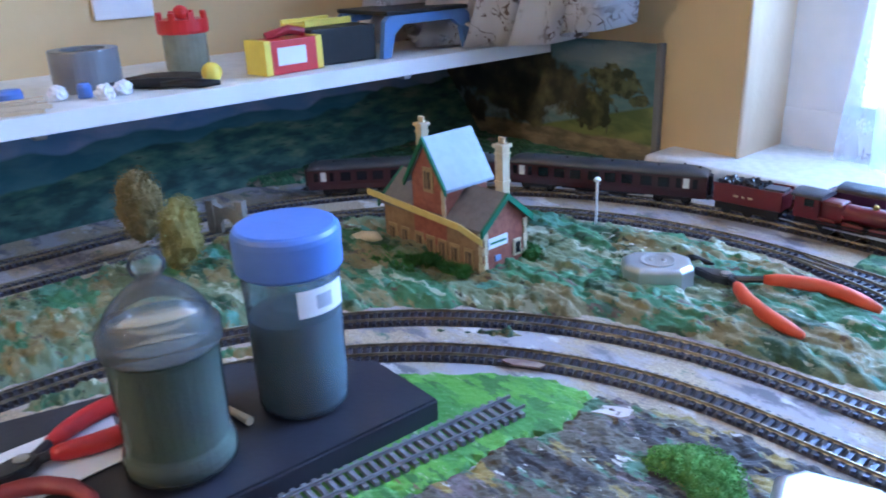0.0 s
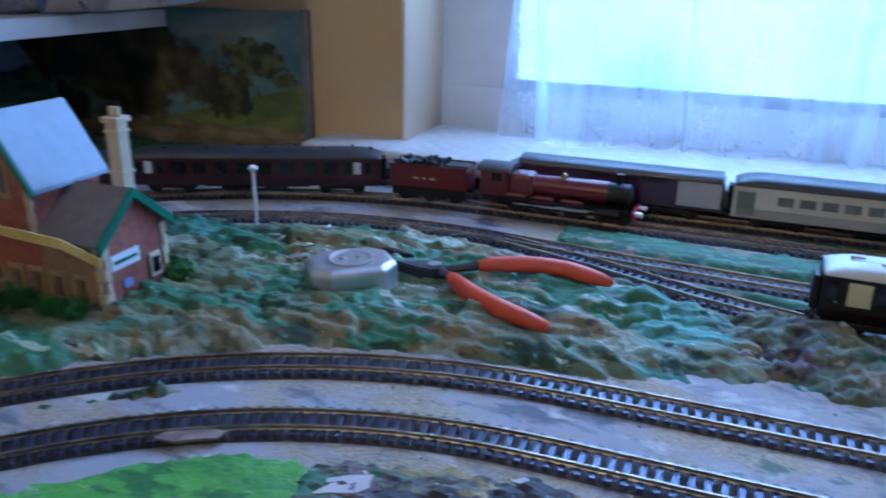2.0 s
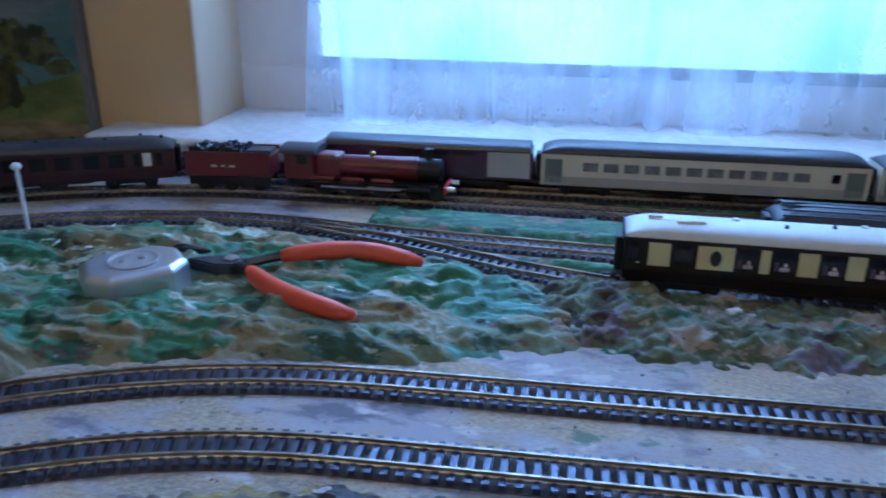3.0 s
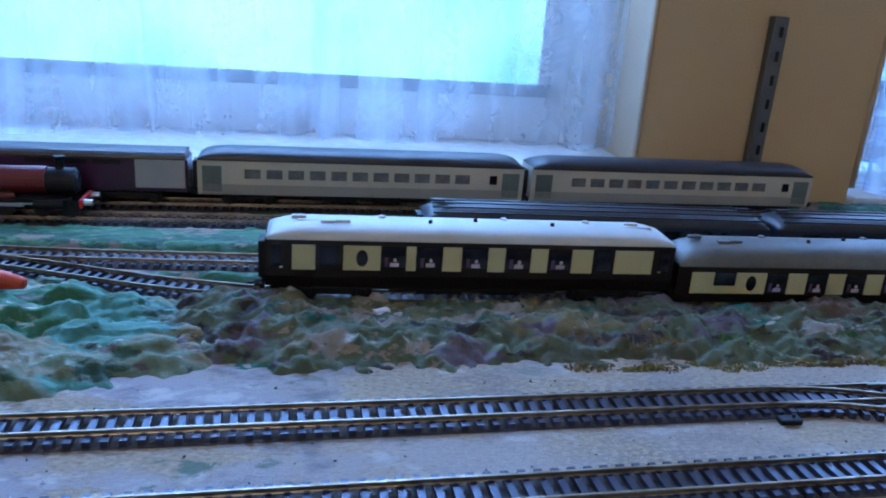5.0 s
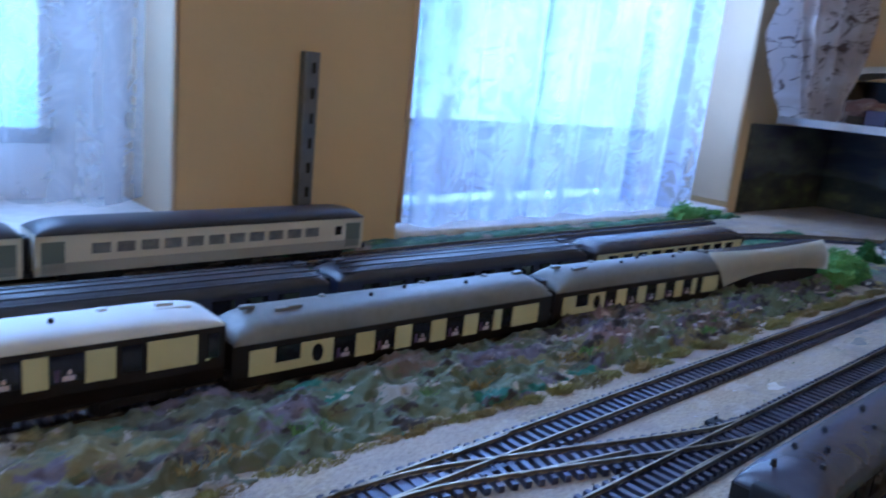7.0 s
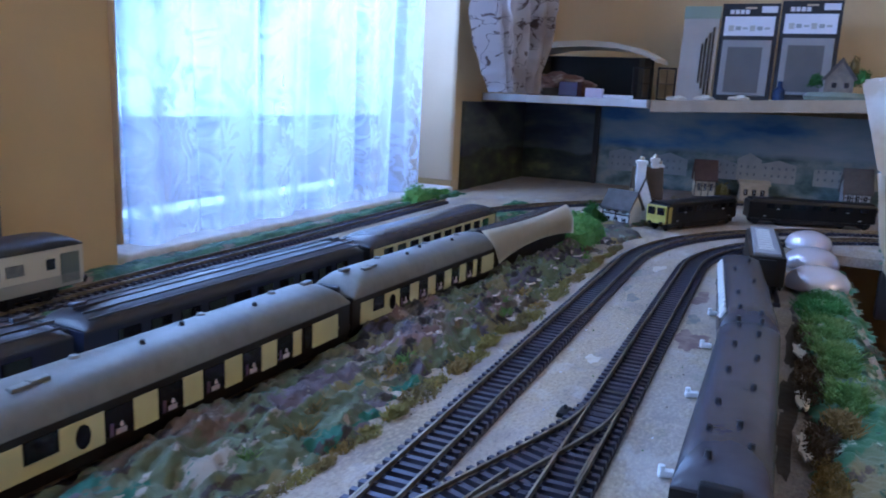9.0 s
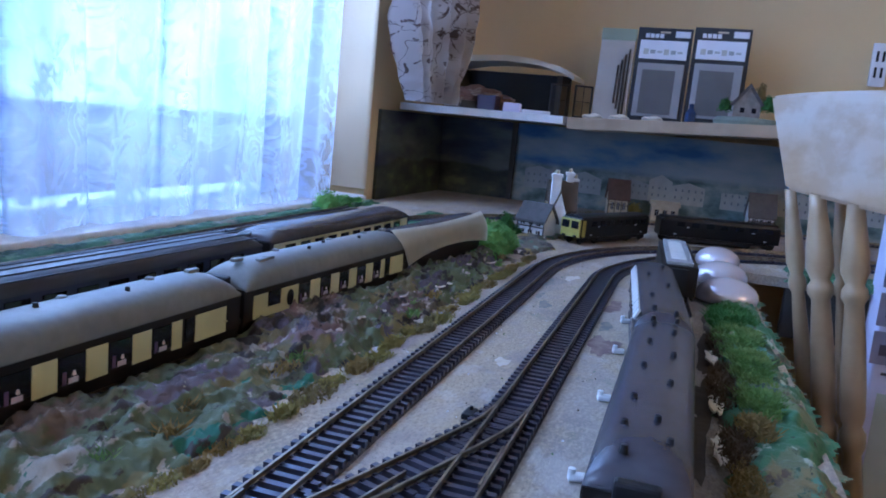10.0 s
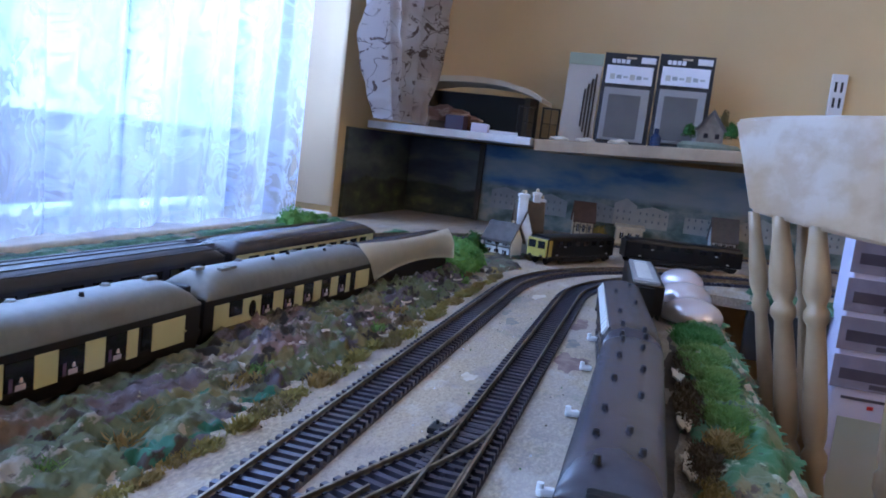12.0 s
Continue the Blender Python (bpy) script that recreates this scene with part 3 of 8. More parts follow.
_r.color_ramp.elements[1].position, _r.color_ramp.elements[1].color = 0.62, (0.60, 0.86, 1.0, 1)
_l.new(_t.outputs["Fac"], _r.inputs[0])
_b = _n["Principled BSDF"]
_b.inputs["Base Color"].default_value = (0, 0, 0, 1)
_l.new(_r.outputs[0], _b.inputs["Emission Color"])
_b.inputs["Emission Strength"].default_value = WINDOW_LIGHT
structure("backdrop", bm, DAY, "overexposed daylight and blurred garden outside", category="backdrop")
for x0, x1 in (W1, W2):
    lamp = new("daylight", bpy.data.lights.new("daylight", "AREA"))
    lamp.data.shape, lamp.data.size, lamp.data.size_y = "RECTANGLE", x1 - x0, 0.82
    lamp.data.energy, lamp.data.color = LAMP_W * (x1 - x0), (0.66, 0.83, 1.0)
    lamp.matrix_world = look(((x0 + x1) / 2, 1.33, 0.80), ((x0 + x1) / 2, 0.0, 0.55))


# ceiling light of the room, behind the camera
t = thing("ceiling_light", "round opal glass ceiling light, switched on", "lamp", (-0.45, -1.85, ZC))
bm = bmesh.new()
cyl(bm, (0, 0, -0.012), 0.06, 0.024, seg=32)
part("base", bm, WHITE, t)
bm = bmesh.new()
cyl(bm, (0, 0, -0.15), 0.006, 0.26, seg=12)
part("stem", bm, WHITE, t)
bm = bmesh.new()
ball(bm, (0, 0, -0.33), 0.06, 24)
part("globe", bm, glow("opal_glass_lit", (1.0, 0.78, 0.5), 6.0), t, "glowing opal globe")
bulb = new("bulb", bpy.data.lights.new("bulb", "POINT"))
bulb.data.energy, bulb.data.color, bulb.data.shadow_soft_size = BULB_W, (1.0, 0.78, 0.43), 0.08
bulb.matrix_world = pose(-0.45, -1.85, ZC - 0.50)


def net_curtain(name, x0, x1, y, z0, z1, folds, depth, label, hem=0.0, cloth=None, lap=0.0):
    bm = bmesh.new()
    nx, nz = 320, 34
    vs = []
    for j in range(nz + 1):
        z = z0 + (z1 - z0) * j / nz
        row = []
        for i in range(nx + 1):
            u = i / nx
            x = x0 + (x1 - x0) * u
            ph = folds * 2 * math.pi * u + 0.8 * math.sin(3 * u + 2 * z)
            yy = y + depth * (math.sin(ph) + 0.4 * math.sin(2.3 * ph + 1)) * (0.6 + 0.4 * noise.noise((u * 4, z * 2, 0)))
            x += lap * math.sin(ph + 0.6) * (0.55 + 0.9 * noise.noise((u * 5, z * 1.5, 3))) + 0.01 * (1 - j / nz) * math.sin(9 * u)
            zz = z - (hem * abs(math.sin(ph * 1.5)) + 1.6 * hem * max(0, 1 - u / 0.28) if j == 0 else 0)
            row.append(bm.verts.new((x, yy, zz)))
        vs.append(row)
    for j in range(nz):
        for i in range(nx):
            bm.faces.new((vs[j][i], vs[j][i + 1], vs[j + 1][i + 1], vs[j + 1][i]))
    solid(name, bm, cloth or NET, label, "curtain", smooth=True)


net_curtain("net_curtain", -0.455, 0.272, 1.03, 0.048, 1.2, 4, 0.022, "thin crumpled white net and plastic film over the window", 0.008, None, 0.045)
net_curtain("lace_curtain", 0.536, 1.17, 0.992, 0.012, 1.2, 6, 0.017, "white flower-patterned lace net curtain hanging to the sill", 0.010, LACE, 0.028)

# slotted shelf upright on the wall between the windows
up = thing("shelf_upright", "grey steel slotted shelf upright screwed to the wall", "bracket", (0.407, YW - 0.006, 0.12))
part("channel", plate(0.016, 0.011, 0.15, 0.0015), mat("grey_steel_channel", (0.20, 0.21, 0.22), 0.4, 0.6, alt=(0.15, 0.15, 0.16), scale=60), up)
for k in range(6):
    part("slot", plate(0.003, 0.002, 0.010, c=(0.001, -0.0062, -0.06 + k * 0.024)), BLACK, up)

# ---- baseboard ----
def board(name, x0, x1, y0, y1):
    bm = bmesh.new()
    box(bm, ((x0 + x1) / 2, (y0 + y1) / 2, -0.006), (x1 - x0, y1 - y0, 0.012))
    return structure(name, bm, BOARD, "sand-coloured hardboard layout baseboard", category="baseboard")


FRONT, INL, INR = 0.37, -0.10, 1.055


def front_edge(x):
    return 0.331 + 0.05 * (x - 0.42)


bm = bmesh.new()
prism(bm, [(INL, front_edge(INL)), (INR, front_edge(INR)), (INR, FRONT), (INL, FRONT)], -0.012, 0.0, "z")
structure("baseboard", bm, BOARD, "front strip of the sand-coloured hardboard baseboard", category="baseboard")
bm = bmesh.new()
prism(bm, [(INL, front_edge(INL) + 0.003), (INR, front_edge(INR) + 0.003), (INR, front_edge(INR) + 0.027), (INL, front_edge(INL) + 0.027)], -0.072, -0.012, "z")
structure("baseboard_edge", bm, BOARD_EDGE, "dark timber framing under the baseboard", category="baseboard")
board("baseboard", XL, XR, FRONT, YW)
board("baseboard", XL, INL, -1.2, FRONT)
board("baseboard", INR, XR, -1.0, FRONT)
for c, s in (((INL - 0.012, -0.44, -0.042), (0.024, 1.5, 0.06)), ((INR + 0.012, -0.34, -0.042), (0.024, 1.3, 0.06))):
    bm = bmesh.new()
    box(bm, c, s, bevel=0.002)
    structure("baseboard_edge", bm, BOARD_EDGE, "dark timber framing under the baseboard", category="baseboard")
for x, y in ((-0.14, FRONT + 0.03), (0.45, FRONT + 0.03), (1.07, FRONT + 0.03), (-0.14, -1.1), (1.07, -0.9)):
    bm = bmesh.new()
    box(bm, (x, y, (ZF - 0.072) / 2), (0.045, 0.045, -ZF - 0.072))
    structure("baseboard_leg", bm, BOARD_EDGE, "dark timber leg under the baseboard", category="leg")
# ---- track ----
TRACKBED = mat("dark_trackbed_strip", (0.070, 0.058, 0.055), 0.9, alt=(0.045, 0.038, 0.038), scale=40, alt2=(0.11, 0.088, 0.07), scale2=300, bump=0.5, bump_scale=700)
def arc(cx, cy, r, a0, a1, n=24):
    return [(cx + r * math.cos(radians(a0 + (a1 - a0) * k / n)), cy + r * math.sin(radians(a0 + (a1 - a0) * k / n))) for k in range(n + 1)]


def resample(pts, step):
    """Even points along a line with their headings."""
    p = np.array(pts, float)
    seg = np.hypot(*np.diff(p, axis=0).T)
    p = p[np.r_[True, seg > 1e-6]]
    s = np.r_[0, np.cumsum(np.hypot(*np.diff(p, axis=0).T))]
    at = np.arange(0, s[-1], step)
    q = np.stack([np.interp(at, s, p[:, 0]), np.interp(at, s, p[:, 1])], 1)
    for _ in range(6):
        q[1:-1] = 0.5 * q[1:-1] + 0.25 * (q[:-2] + q[2:])
    d = np.gradient(q, axis=0)
    return q, np.arctan2(d[:, 1], d[:, 0])


GAUGE, RAIL_TOP, PITCH = 0.0165, 0.0062, 0.0076
bm = bmesh.new()
box(bm, (0, 0, 0.0019), (0.0034, 0.0285, 0.0036))
for sy in (-1, 1):
    box(bm, (0, sy * (GAUGE / 2 - 0.0017), 0.0040), (0.0022, 0.0012, 0.0009))
    box(bm, (0, sy * (GAUGE / 2 + 0.0017), 0.0040), (0.0022, 0.0012, 0.0009))
SLEEPER_MESH = mesh_of("sleeper", bm, SLEEPER)


def rail_bm(q, h, off):
    bm = bmesh.new()
    prof = ((-0.0009, 0.0036), (0.0009, 0.0036), (0.0005, 0.0043), (0.0007, RAIL_TOP - 0.0006), (0.00055, RAIL_TOP), (-0.00055, RAIL_TOP), (-0.0007, RAIL_TOP - 0.0006), (-0.0005, 0.0043))
    rings = []
    for (x, y), a in zip(q, h):
        nx, ny = -math.sin(a), math.cos(a)
        rings.append([bm.verts.new((x + nx * (off + u), y + ny * (off + u), z)) for u, z in prof])
    for a, b in zip(rings, rings[1:]):
        for k in range(len(prof)):
            bm.faces.new((a[k], a[(k + 1) % len(prof)], b[(k + 1) % len(prof)], b[k]))
    bm.faces.new(rings[0][::-1])
    bm.faces.new(rings[-1])
    return bm


PIECES = []


def track(pts, label, single=None, bed=True):
    """A length of model track: two rails and its sleepers, singly where single() says so."""
    t = thing("model_track", label, "track")
    q, h = resample(pts, 0.006)
    for off in (-GAUGE / 2, GAUGE / 2):
        part("rail", rail_bm(q, h, off), RAIL, t)
    # dark strip a little wider than the sleepers
    if bed:
        bm = bmesh.new()
        rows = []
        for (x, y), a in zip(q, h):
            nx, ny = -math.sin(a), math.cos(a)
            rows.append([bm.verts.new((x + nx * o, y + ny * o, z)) for o, z in ((-0.0152, 0.0002), (-0.0138, 0.0009), (0.0138, 0.0009), (0.0152, 0.0002))])
        for p, r in zip(rows, rows[1:]):
            for k in range(3):
                bm.faces.new((p[k], r[k], r[k + 1], p[k + 1]))
        part("trackbed", bm, TRACKBED, t, "dark strip under the sleepers")
    q, h = resample(pts, PITCH)
    rest = []
    for (x, y), a in zip(q, h):
        if single and single(x, y):
            PIECES.append((t, x, y, a))
        else:
            rest.append((x, y, a))
    if rest:
        v0 = np.array([v.co for v in SLEEPER_MESH.vertices])
        f0 = [tuple(p.vertices) for p in SLEEPER_MESH.polygons]
        vs, fs = [], []
        for x, y, a in rest:
            c, s = math.cos(a), math.sin(a)
            k = len(vs)
            vs += [(x + c * u - s * v, y + s * u + c * v, w) for u, v, w in v0]
            fs += [tuple(k + i for i in f) for f in f0]
        me = bpy.data.meshes.new("sleeper_rest")
        me.from_pydata(vs, [], fs)
        me.materials.append(SLEEPER)
        ob = new("sleeper_rest", me)
        ob.parent = t
        tagged(ob, kind="stuff")
    return t


def slope_a(x):
    return 0.537 + 0.0325 * x


def slope_b(x):
    return 0.472 + 0.0325 * x


CL, CR = (-0.205, 0.105), (0.86, 0.135)
PATH_A = [(-0.63, -1.15), (-0.63, 0.105)] + arc(*CL, 0.425, 180, 92) + [(-0.19, slope_a(-0.19)), (0.86, slope_a(0.86))] + arc(*CR, 0.43, 88, 0) + [(1.29, -0.95)]
PATH_B = [(-0.565, -1.15), (-0.565, 0.105)] + arc(*CL, 0.36, 180, 92) + [(-0.19, slope_b(-0.19)), (0.86, slope_b(0.86))] + arc(*CR, 0.365, 88, 0) + [(1.225, -0.95)]
PATH_M = [(-0.955, -1.15), (-0.955, 0.28)] + arc(-0.385, 0.28, 0.57, 180, 90) + [(0.86, 0.852)] + arc(0.86, 0.142, 0.71, 90, 0) + [(1.57, -0.95)]
PATH_D = [(-0.875, -1.15), (-0.875, 0.28)] + arc(-0.385, 0.28, 0.49, 180, 84) + [(-0.22, 0.756), (-0.05, 0.748), (0.4, 0.737), (1.0, 0.722)]
PATH_P = [(-0.34, 0.764), (-0.25, 0.738), (-0.16, 0.705), (-0.09, 0.687), (0.0, 0.681), (0.5, 0.674), (0.9, 0.655), (0.95, 0.647)]
PATH_N = [(-0.50, 0.892), (0.2, 0.905), (1.12, 0.918)]
PATH_E = [(0.20, 0.4115), (0.50, 0.4205), (0.60, 0.4305), (0.735, 0.446)]
PATH_F = [(0.745, 0.4235), (1.0, 0.447)]
LAYOUT = (PATH_A, PATH_B, PATH_M, PATH_D, PATH_P, PATH_N, PATH_E, PATH_F)
track(PATH_A, "double-track loop of dark plastic model rails with shiny tops", lambda x, y: -0.42 < x < 0.72 and y > 0.3)
track(PATH_B, "inner loop of dark plastic model railway track", lambda x, y: -0.42 < x < 0.72 and y > 0.3)
track(PATH_M, "outer model railway loop along the window")
track(PATH_D, "second model railway loop with dark sleepers")
track(PATH_P, "siding branching off by a point behind the paper hillside")
track(PATH_N, "storage track ending on the bare board by the sill")
track(PATH_E, "near siding under the brown coaches")
track(PATH_F, "short length of track under the dark wagon")


# crossover between the two front tracks: two points and their checkrails
def crossover():
    t = thing("crossover_points", "pair of model railway points joining the two front tracks", "track")
    xa, xb = 0.180, 0.450
    ya, yb = slope_a(xa), slope_b(xb)
    mid = []
    for k in range(31):
        u = k / 30
        s = u * u * (3 - 2 * u)
        s = 0.35 * s + 0.65 * (0 if u < 0.15 else 1 if u > 0.85 else (u - 0.15) / 0.7)
        mid.append((xa + (xb - xa) * u, ya + (yb - ya) * s))
    q, h = resample(mid, 0.006)
    for off in (-GAUGE / 2, GAUGE / 2):
        part("diverging_rail", rail_bm(q, h, off), RAIL, t)
    for x, y, a in ((xa + 0.09, slope_a(xa + 0.09) + 0.0068, 0.03), (xb - 0.09, slope_b(xb - 0.09) - 0.0068, 0.03), ((xa + xb) / 2 - 0.03, (ya + yb) / 2 + 0.0015, -0.2), ((xa + xb) / 2, (ya + yb) / 2 - 0.004, -0.2)):
        part("checkrail", plate(0.042, 0.001, 0.0024, c=(0, 0, 0)), RAIL, t).matrix_basis = pose(x, y, 0.0049, 0, 0, math.degrees(a))
    for k, (x, y) in enumerate(((xa + 0.005, slope_a(xa + 0.005) - 0.019), (xb - 0.03, slope_b(xb - 0.03) + 0.02))):
        b = bmesh.new()
        box(b, (0, 0, 0.0018), (0.012, 0.006, 0.003), bevel=0.0008)
        cyl(b, (0.002, 0, 0.0038), 0.0009, 0.003)
        part("point_lever", b, BLACK, t).matrix_basis = pose(x, y, 0)
    q, h = resample(mid, PITCH)
    for (x, y), a in list(zip(q, h))[2:-2]:
        PIECES.append((t, x, y, a))
    return t


CROSS = crossover()
# ---- scenery ----
TRACK_PTS = np.concatenate([resample(p, 0.01)[0] for p in LAYOUT])


def track_distance(x, y):
    out = np.full(x.shape, 9.0)
    for k in range(0, len(TRACK_PTS), 60):
        blk = TRACK_PTS[k:k + 60]
        if blk[:, 0].max() < x.min() - 0.1 or blk[:, 0].min() > x.max() + 0.1:
            continue
        d = np.sqrt((x[..., None] - blk[:, 0]) ** 2 + (y[..., None] - blk[:, 1]) ** 2).min(-1)
        out = np.minimum(out, d)
    return out


def crumple(x, y, cell, seed, tilt=0.2):
    """Torn and folded paper: tilted flakes that overlap at sharp edges."""
    rng = np.random.default_rng(seed)
    x0, y0 = x.min() - 2 * cell, y.min() - 2 * cell
    nx, ny = int((x.max() - x0) / cell) + 4, int((y.max() - y0) / cell) + 4
    px = x0 + (np.arange(nx)[:, None] + rng.random((nx, ny))) * cell
    py = y0 + (np.arange(ny)[None, :] + rng.random((nx, ny))) * cell
    gx, gy, gz = rng.normal(0, tilt, (nx, ny)), rng.normal(0, tilt, (nx, ny)), rng.random((nx, ny)) * cell * 0.3
    i, j = ((x - x0) / cell).astype(int), ((y - y0) / cell).astype(int)
    best, h = np.full(x.shape, 9.0), np.zeros(x.shape)
    for di in (-1, 0, 1):
        for dj in (-1, 0, 1):
            a, b = np.clip(i + di, 0, nx - 1), np.clip(j + dj, 0, ny - 1)
            dx, dy = x - px[a, b], y - py[a, b]
            d = 0.6 * dx * dx + 2.0 * dy * dy
            hit = d < best
            best = np.where(hit, d, best)
            h = np.where(hit, gz[a, b] + gx[a, b] * dx + gy[a, b] * dy, h)
    return h


def value_noise(x, y, fx, fy, seed):
    """A smooth random field between 0 and 1."""
    rng = np.random.default_rng(seed)
    u, v = (x - x.min()) * fx, (y - y.min()) * fy
    g = rng.random((int(u.max()) + 3, int(v.max()) + 3))
    i, j = u.astype(int), v.astype(int)
    a, b = u - i, v - j
    a, b = a * a * (3 - 2 * a), b * b * (3 - 2 * b)
    return g[i, j] * (1 - a) * (1 - b) + g[i + 1, j] * a * (1 - b) + g[i, j + 1] * (1 - a) * b + g[i + 1, j + 1] * a * b


def wrinkles(x, y, freq, seed):
    """Sharp-crested folds: one minus the distance of a smooth random field from its middle."""
    return 1 - np.abs(2 * value_noise(x, y, freq, 1.5 * freq, seed) - 1)


def torn_sheets(x, y, seed):
    """How high the torn paper layers lie over one another, in layers."""
    lift = 0
    for k, (fx, fy, cut) in enumerate(((11, 30, 0.52), (17, 42, 0.60), (26, 55, 0.66))):
        n = value_noise(x + 0.35 * y, y, fx, fy, seed + k) + 0.10 * value_noise(x, y, 90, 140, seed + 9 + k)
        lift = lift + np.clip((n - cut - 0.05) / 0.025, 0, 1) * (0.75 + 0.6 * np.clip(n - cut, 0, 0.4))
    return lift


def scenery(name, x0, x1, y0, y1, inside, rise, top, material, label, step=0.0035, cell=0.022, seed=1, clear=0.019, category="hillside", rough=1.0, base=-0.003, rise_track=None, below=None, soft=0, folds=0.0, torn=0.0):
    """A sheet of scenery that rises between the tracks. inside(x, y) gives how far a place lies within its outline."""
    x, y = np.meshgrid(np.arange(x0, x1, step), np.arange(y0, y1, step), indexing="ij")
    x = x + 0.25 * step * np.sin(y * 900)
    d_in, d_tr = inside(x, y), track_distance(x, y) - clear
    d = np.minimum(d_in, d_tr)
    lump = 0.5 + 0.5 * np.sin(x * 31 + 2 * np.sin(y * 23)) * np.sin(y * 37 + 1.5 * np.sin(x * 19))
    h = 0.6 * crumple(x, y, cell, seed) + 0.7 * crumple(x, y, cell * 0.4, seed + 7)
    for _ in range(soft):
        h[1:-1, 1:-1] = 0.4 * h[1:-1, 1:-1] + 0.15 * (h[:-2, 1:-1] + h[2:, 1:-1] + h[1:-1, :-2] + h[1:-1, 2:])
    if soft:
        h = h + folds * (0.0050 * (wrinkles(x, y, 38, seed) - 0.6) + 0.0030 * (wrinkles(x + 0.01 * y, y, 95, seed + 1) - 0.6) + 0.0021 * (wrinkles(x, y, 230, seed + 2) - 0.6))
    if torn:
        h = h + torn * torn_sheets(x, y, seed + 40)
    wave = 0.003 * np.sin(x * 140 + 3 * np.sin(y * 90)) * np.sin(y * 170) + 0.003 * np.sin(x * 57 + 1.3) * np.sin(x * 23) + 0.0015 * np.sin(x * 411 + y * 300)
    edge = np.minimum(d + wave, d_tr)
    s = np.minimum(np.clip((d_in + wave) / rise, 0, 1), np.clip(d_tr / (rise_track or rise), 0, 1))
    s = s * s * (3 - 2 * s)
    z = base + s * (0.003 - base + top * (0.55 + 0.45 * lump)) + rough * h * np.clip(edge / 0.008, 0, 1)
    keep = edge > -0.004
    if below is not None:
        keep &= y < np.interp(x, [p[0] for p in below], [p[1] for p in below])
    idx = -np.ones(x.shape, int)
    idx[keep] = np.arange(keep.sum())
    verts = np.stack([x[keep], y[keep], z[keep]], 1)
    q = np.stack([idx[:-1, :-1], idx[1:, :-1], idx[1:, 1:], idx[:-1, 1:]], -1).reshape(-1, 4)
    q = q[(q >= 0).all(1)]
    me = bpy.data.meshes.new(name)
    me.from_pydata(verts.tolist(), [], q.tolist())
    me.materials.append(material)
    if soft:
        me.polygons.foreach_set("use_smooth", [True] * len(me.polygons))
    ob = new(name, me)
    return tagged(ob, label, category, "", "stuff")


def region(poly):
    """Signed distance to a simple outline, positive inside."""
    p = np.array(poly, float)
    def f(x, y):
        d = np.full(x.shape, 9.0)
        inside = np.zeros(x.shape, bool)
        for k in range(len(p)):
            (ax, ay), (bx, by) = p[k], p[(k + 1) % len(p)]
            ex, ey = bx - ax, by - ay
            t = np.clip(((x - ax) * ex + (y - ay) * ey) / (ex * ex + ey * ey), 0, 1)
            d = np.minimum(d, np.hypot(x - ax - t * ex, y - ay - t * ey))
            cond = ((ay > y) != (by > y)) & (x < (bx - ax) * (y - ay) / (by - ay + 1e-12) + ax)
            inside ^= cond
        return np.where(inside, d, -d)
    return f


scenery("paper_hillside", -0.86, -0.02, 0.02, 0.78, region([(-0.86, 0.02), (-0.62, 0.02), (-0.52, 0.36), (-0.30, 0.537), (-0.17, 0.560), (-0.105, 0.585), (-0.085, 0.64), (-0.14, 0.68), (-0.30, 0.735), (-0.42, 0.75), (-0.62, 0.70), (-0.80, 0.52), (-0.85, 0.3)]), 0.03, 0.004, HILL_GREEN, "crumpled paper hillside painted emerald and pale green", seed=3, rough=0.75, step=0.0019, soft=1, folds=0.8, torn=0.0055)
scenery("paper_embankment", -0.15, 0.44, 0.54, 0.72, region([(-0.15, 0.600), (-0.10, 0.584), (0.2, 0.585), (0.46, 0.59), (0.46, 0.76), (-0.15, 0.76)]), 0.045, 0.0095, HILL_BROWN, "crumpled paper embankment painted olive and brown", seed=5, cell=0.013, rough=0.85, step=0.0015, soft=1, folds=1.6, torn=0.0022, clear=0.0112, rise_track=0.018, below=PATH_P[:7])
scenery("rubble_bank", 0.42, 0.90, 0.54, 0.70, region([(0.42, 0.588), (0.66, 0.587), (0.9, 0.60), (0.9, 0.655), (0.9, 0.74), (0.40, 0.74)]), 0.04, 0.011, RUBBLE, "heaped brown rubble bank beside the track", seed=8, cell=0.011, rough=1.3, step=0.0015, soft=1, folds=1.4, clear=0.0105, rise_track=0.009, below=PATH_P[:7])
scenery("grass_mat", -0.56, INL, 0.02, 0.47, region([(-0.55, 0.0), (-0.5, 0.25), (-0.40, 0.375), (-0.33, 0.415), (-0.312, 0.41), (-0.306, 0.388), (-0.296, 0.355), (-0.312, 0.325), (-0.311, 0.28), (-0.315, 0.2), (-0.33, 0.0)]), 0.006, 0.001, GRASS_MAT, "bright green worn grass mat inside the loop", seed=9, cell=0.05, rough=0.08, step=0.005, category="grass mat")
scenery("painted_ground", -0.34, INL, 0.02, 0.46, region([(-0.324, 0.412), (-0.25, 0.436), (-0.18, 0.445), (-0.10, 0.45), (-0.10, 0.02), (-0.345, 0.02), (-0.328, 0.2), (-0.324, 0.28), (-0.325, 0.325), (-0.309, 0.355)]), 0.008, 0.001, EARTH, "torn painted paper ground with brown and purple patches", seed=12, cell=0.010, rough=0.75, step=0.0028, category="ground cover")
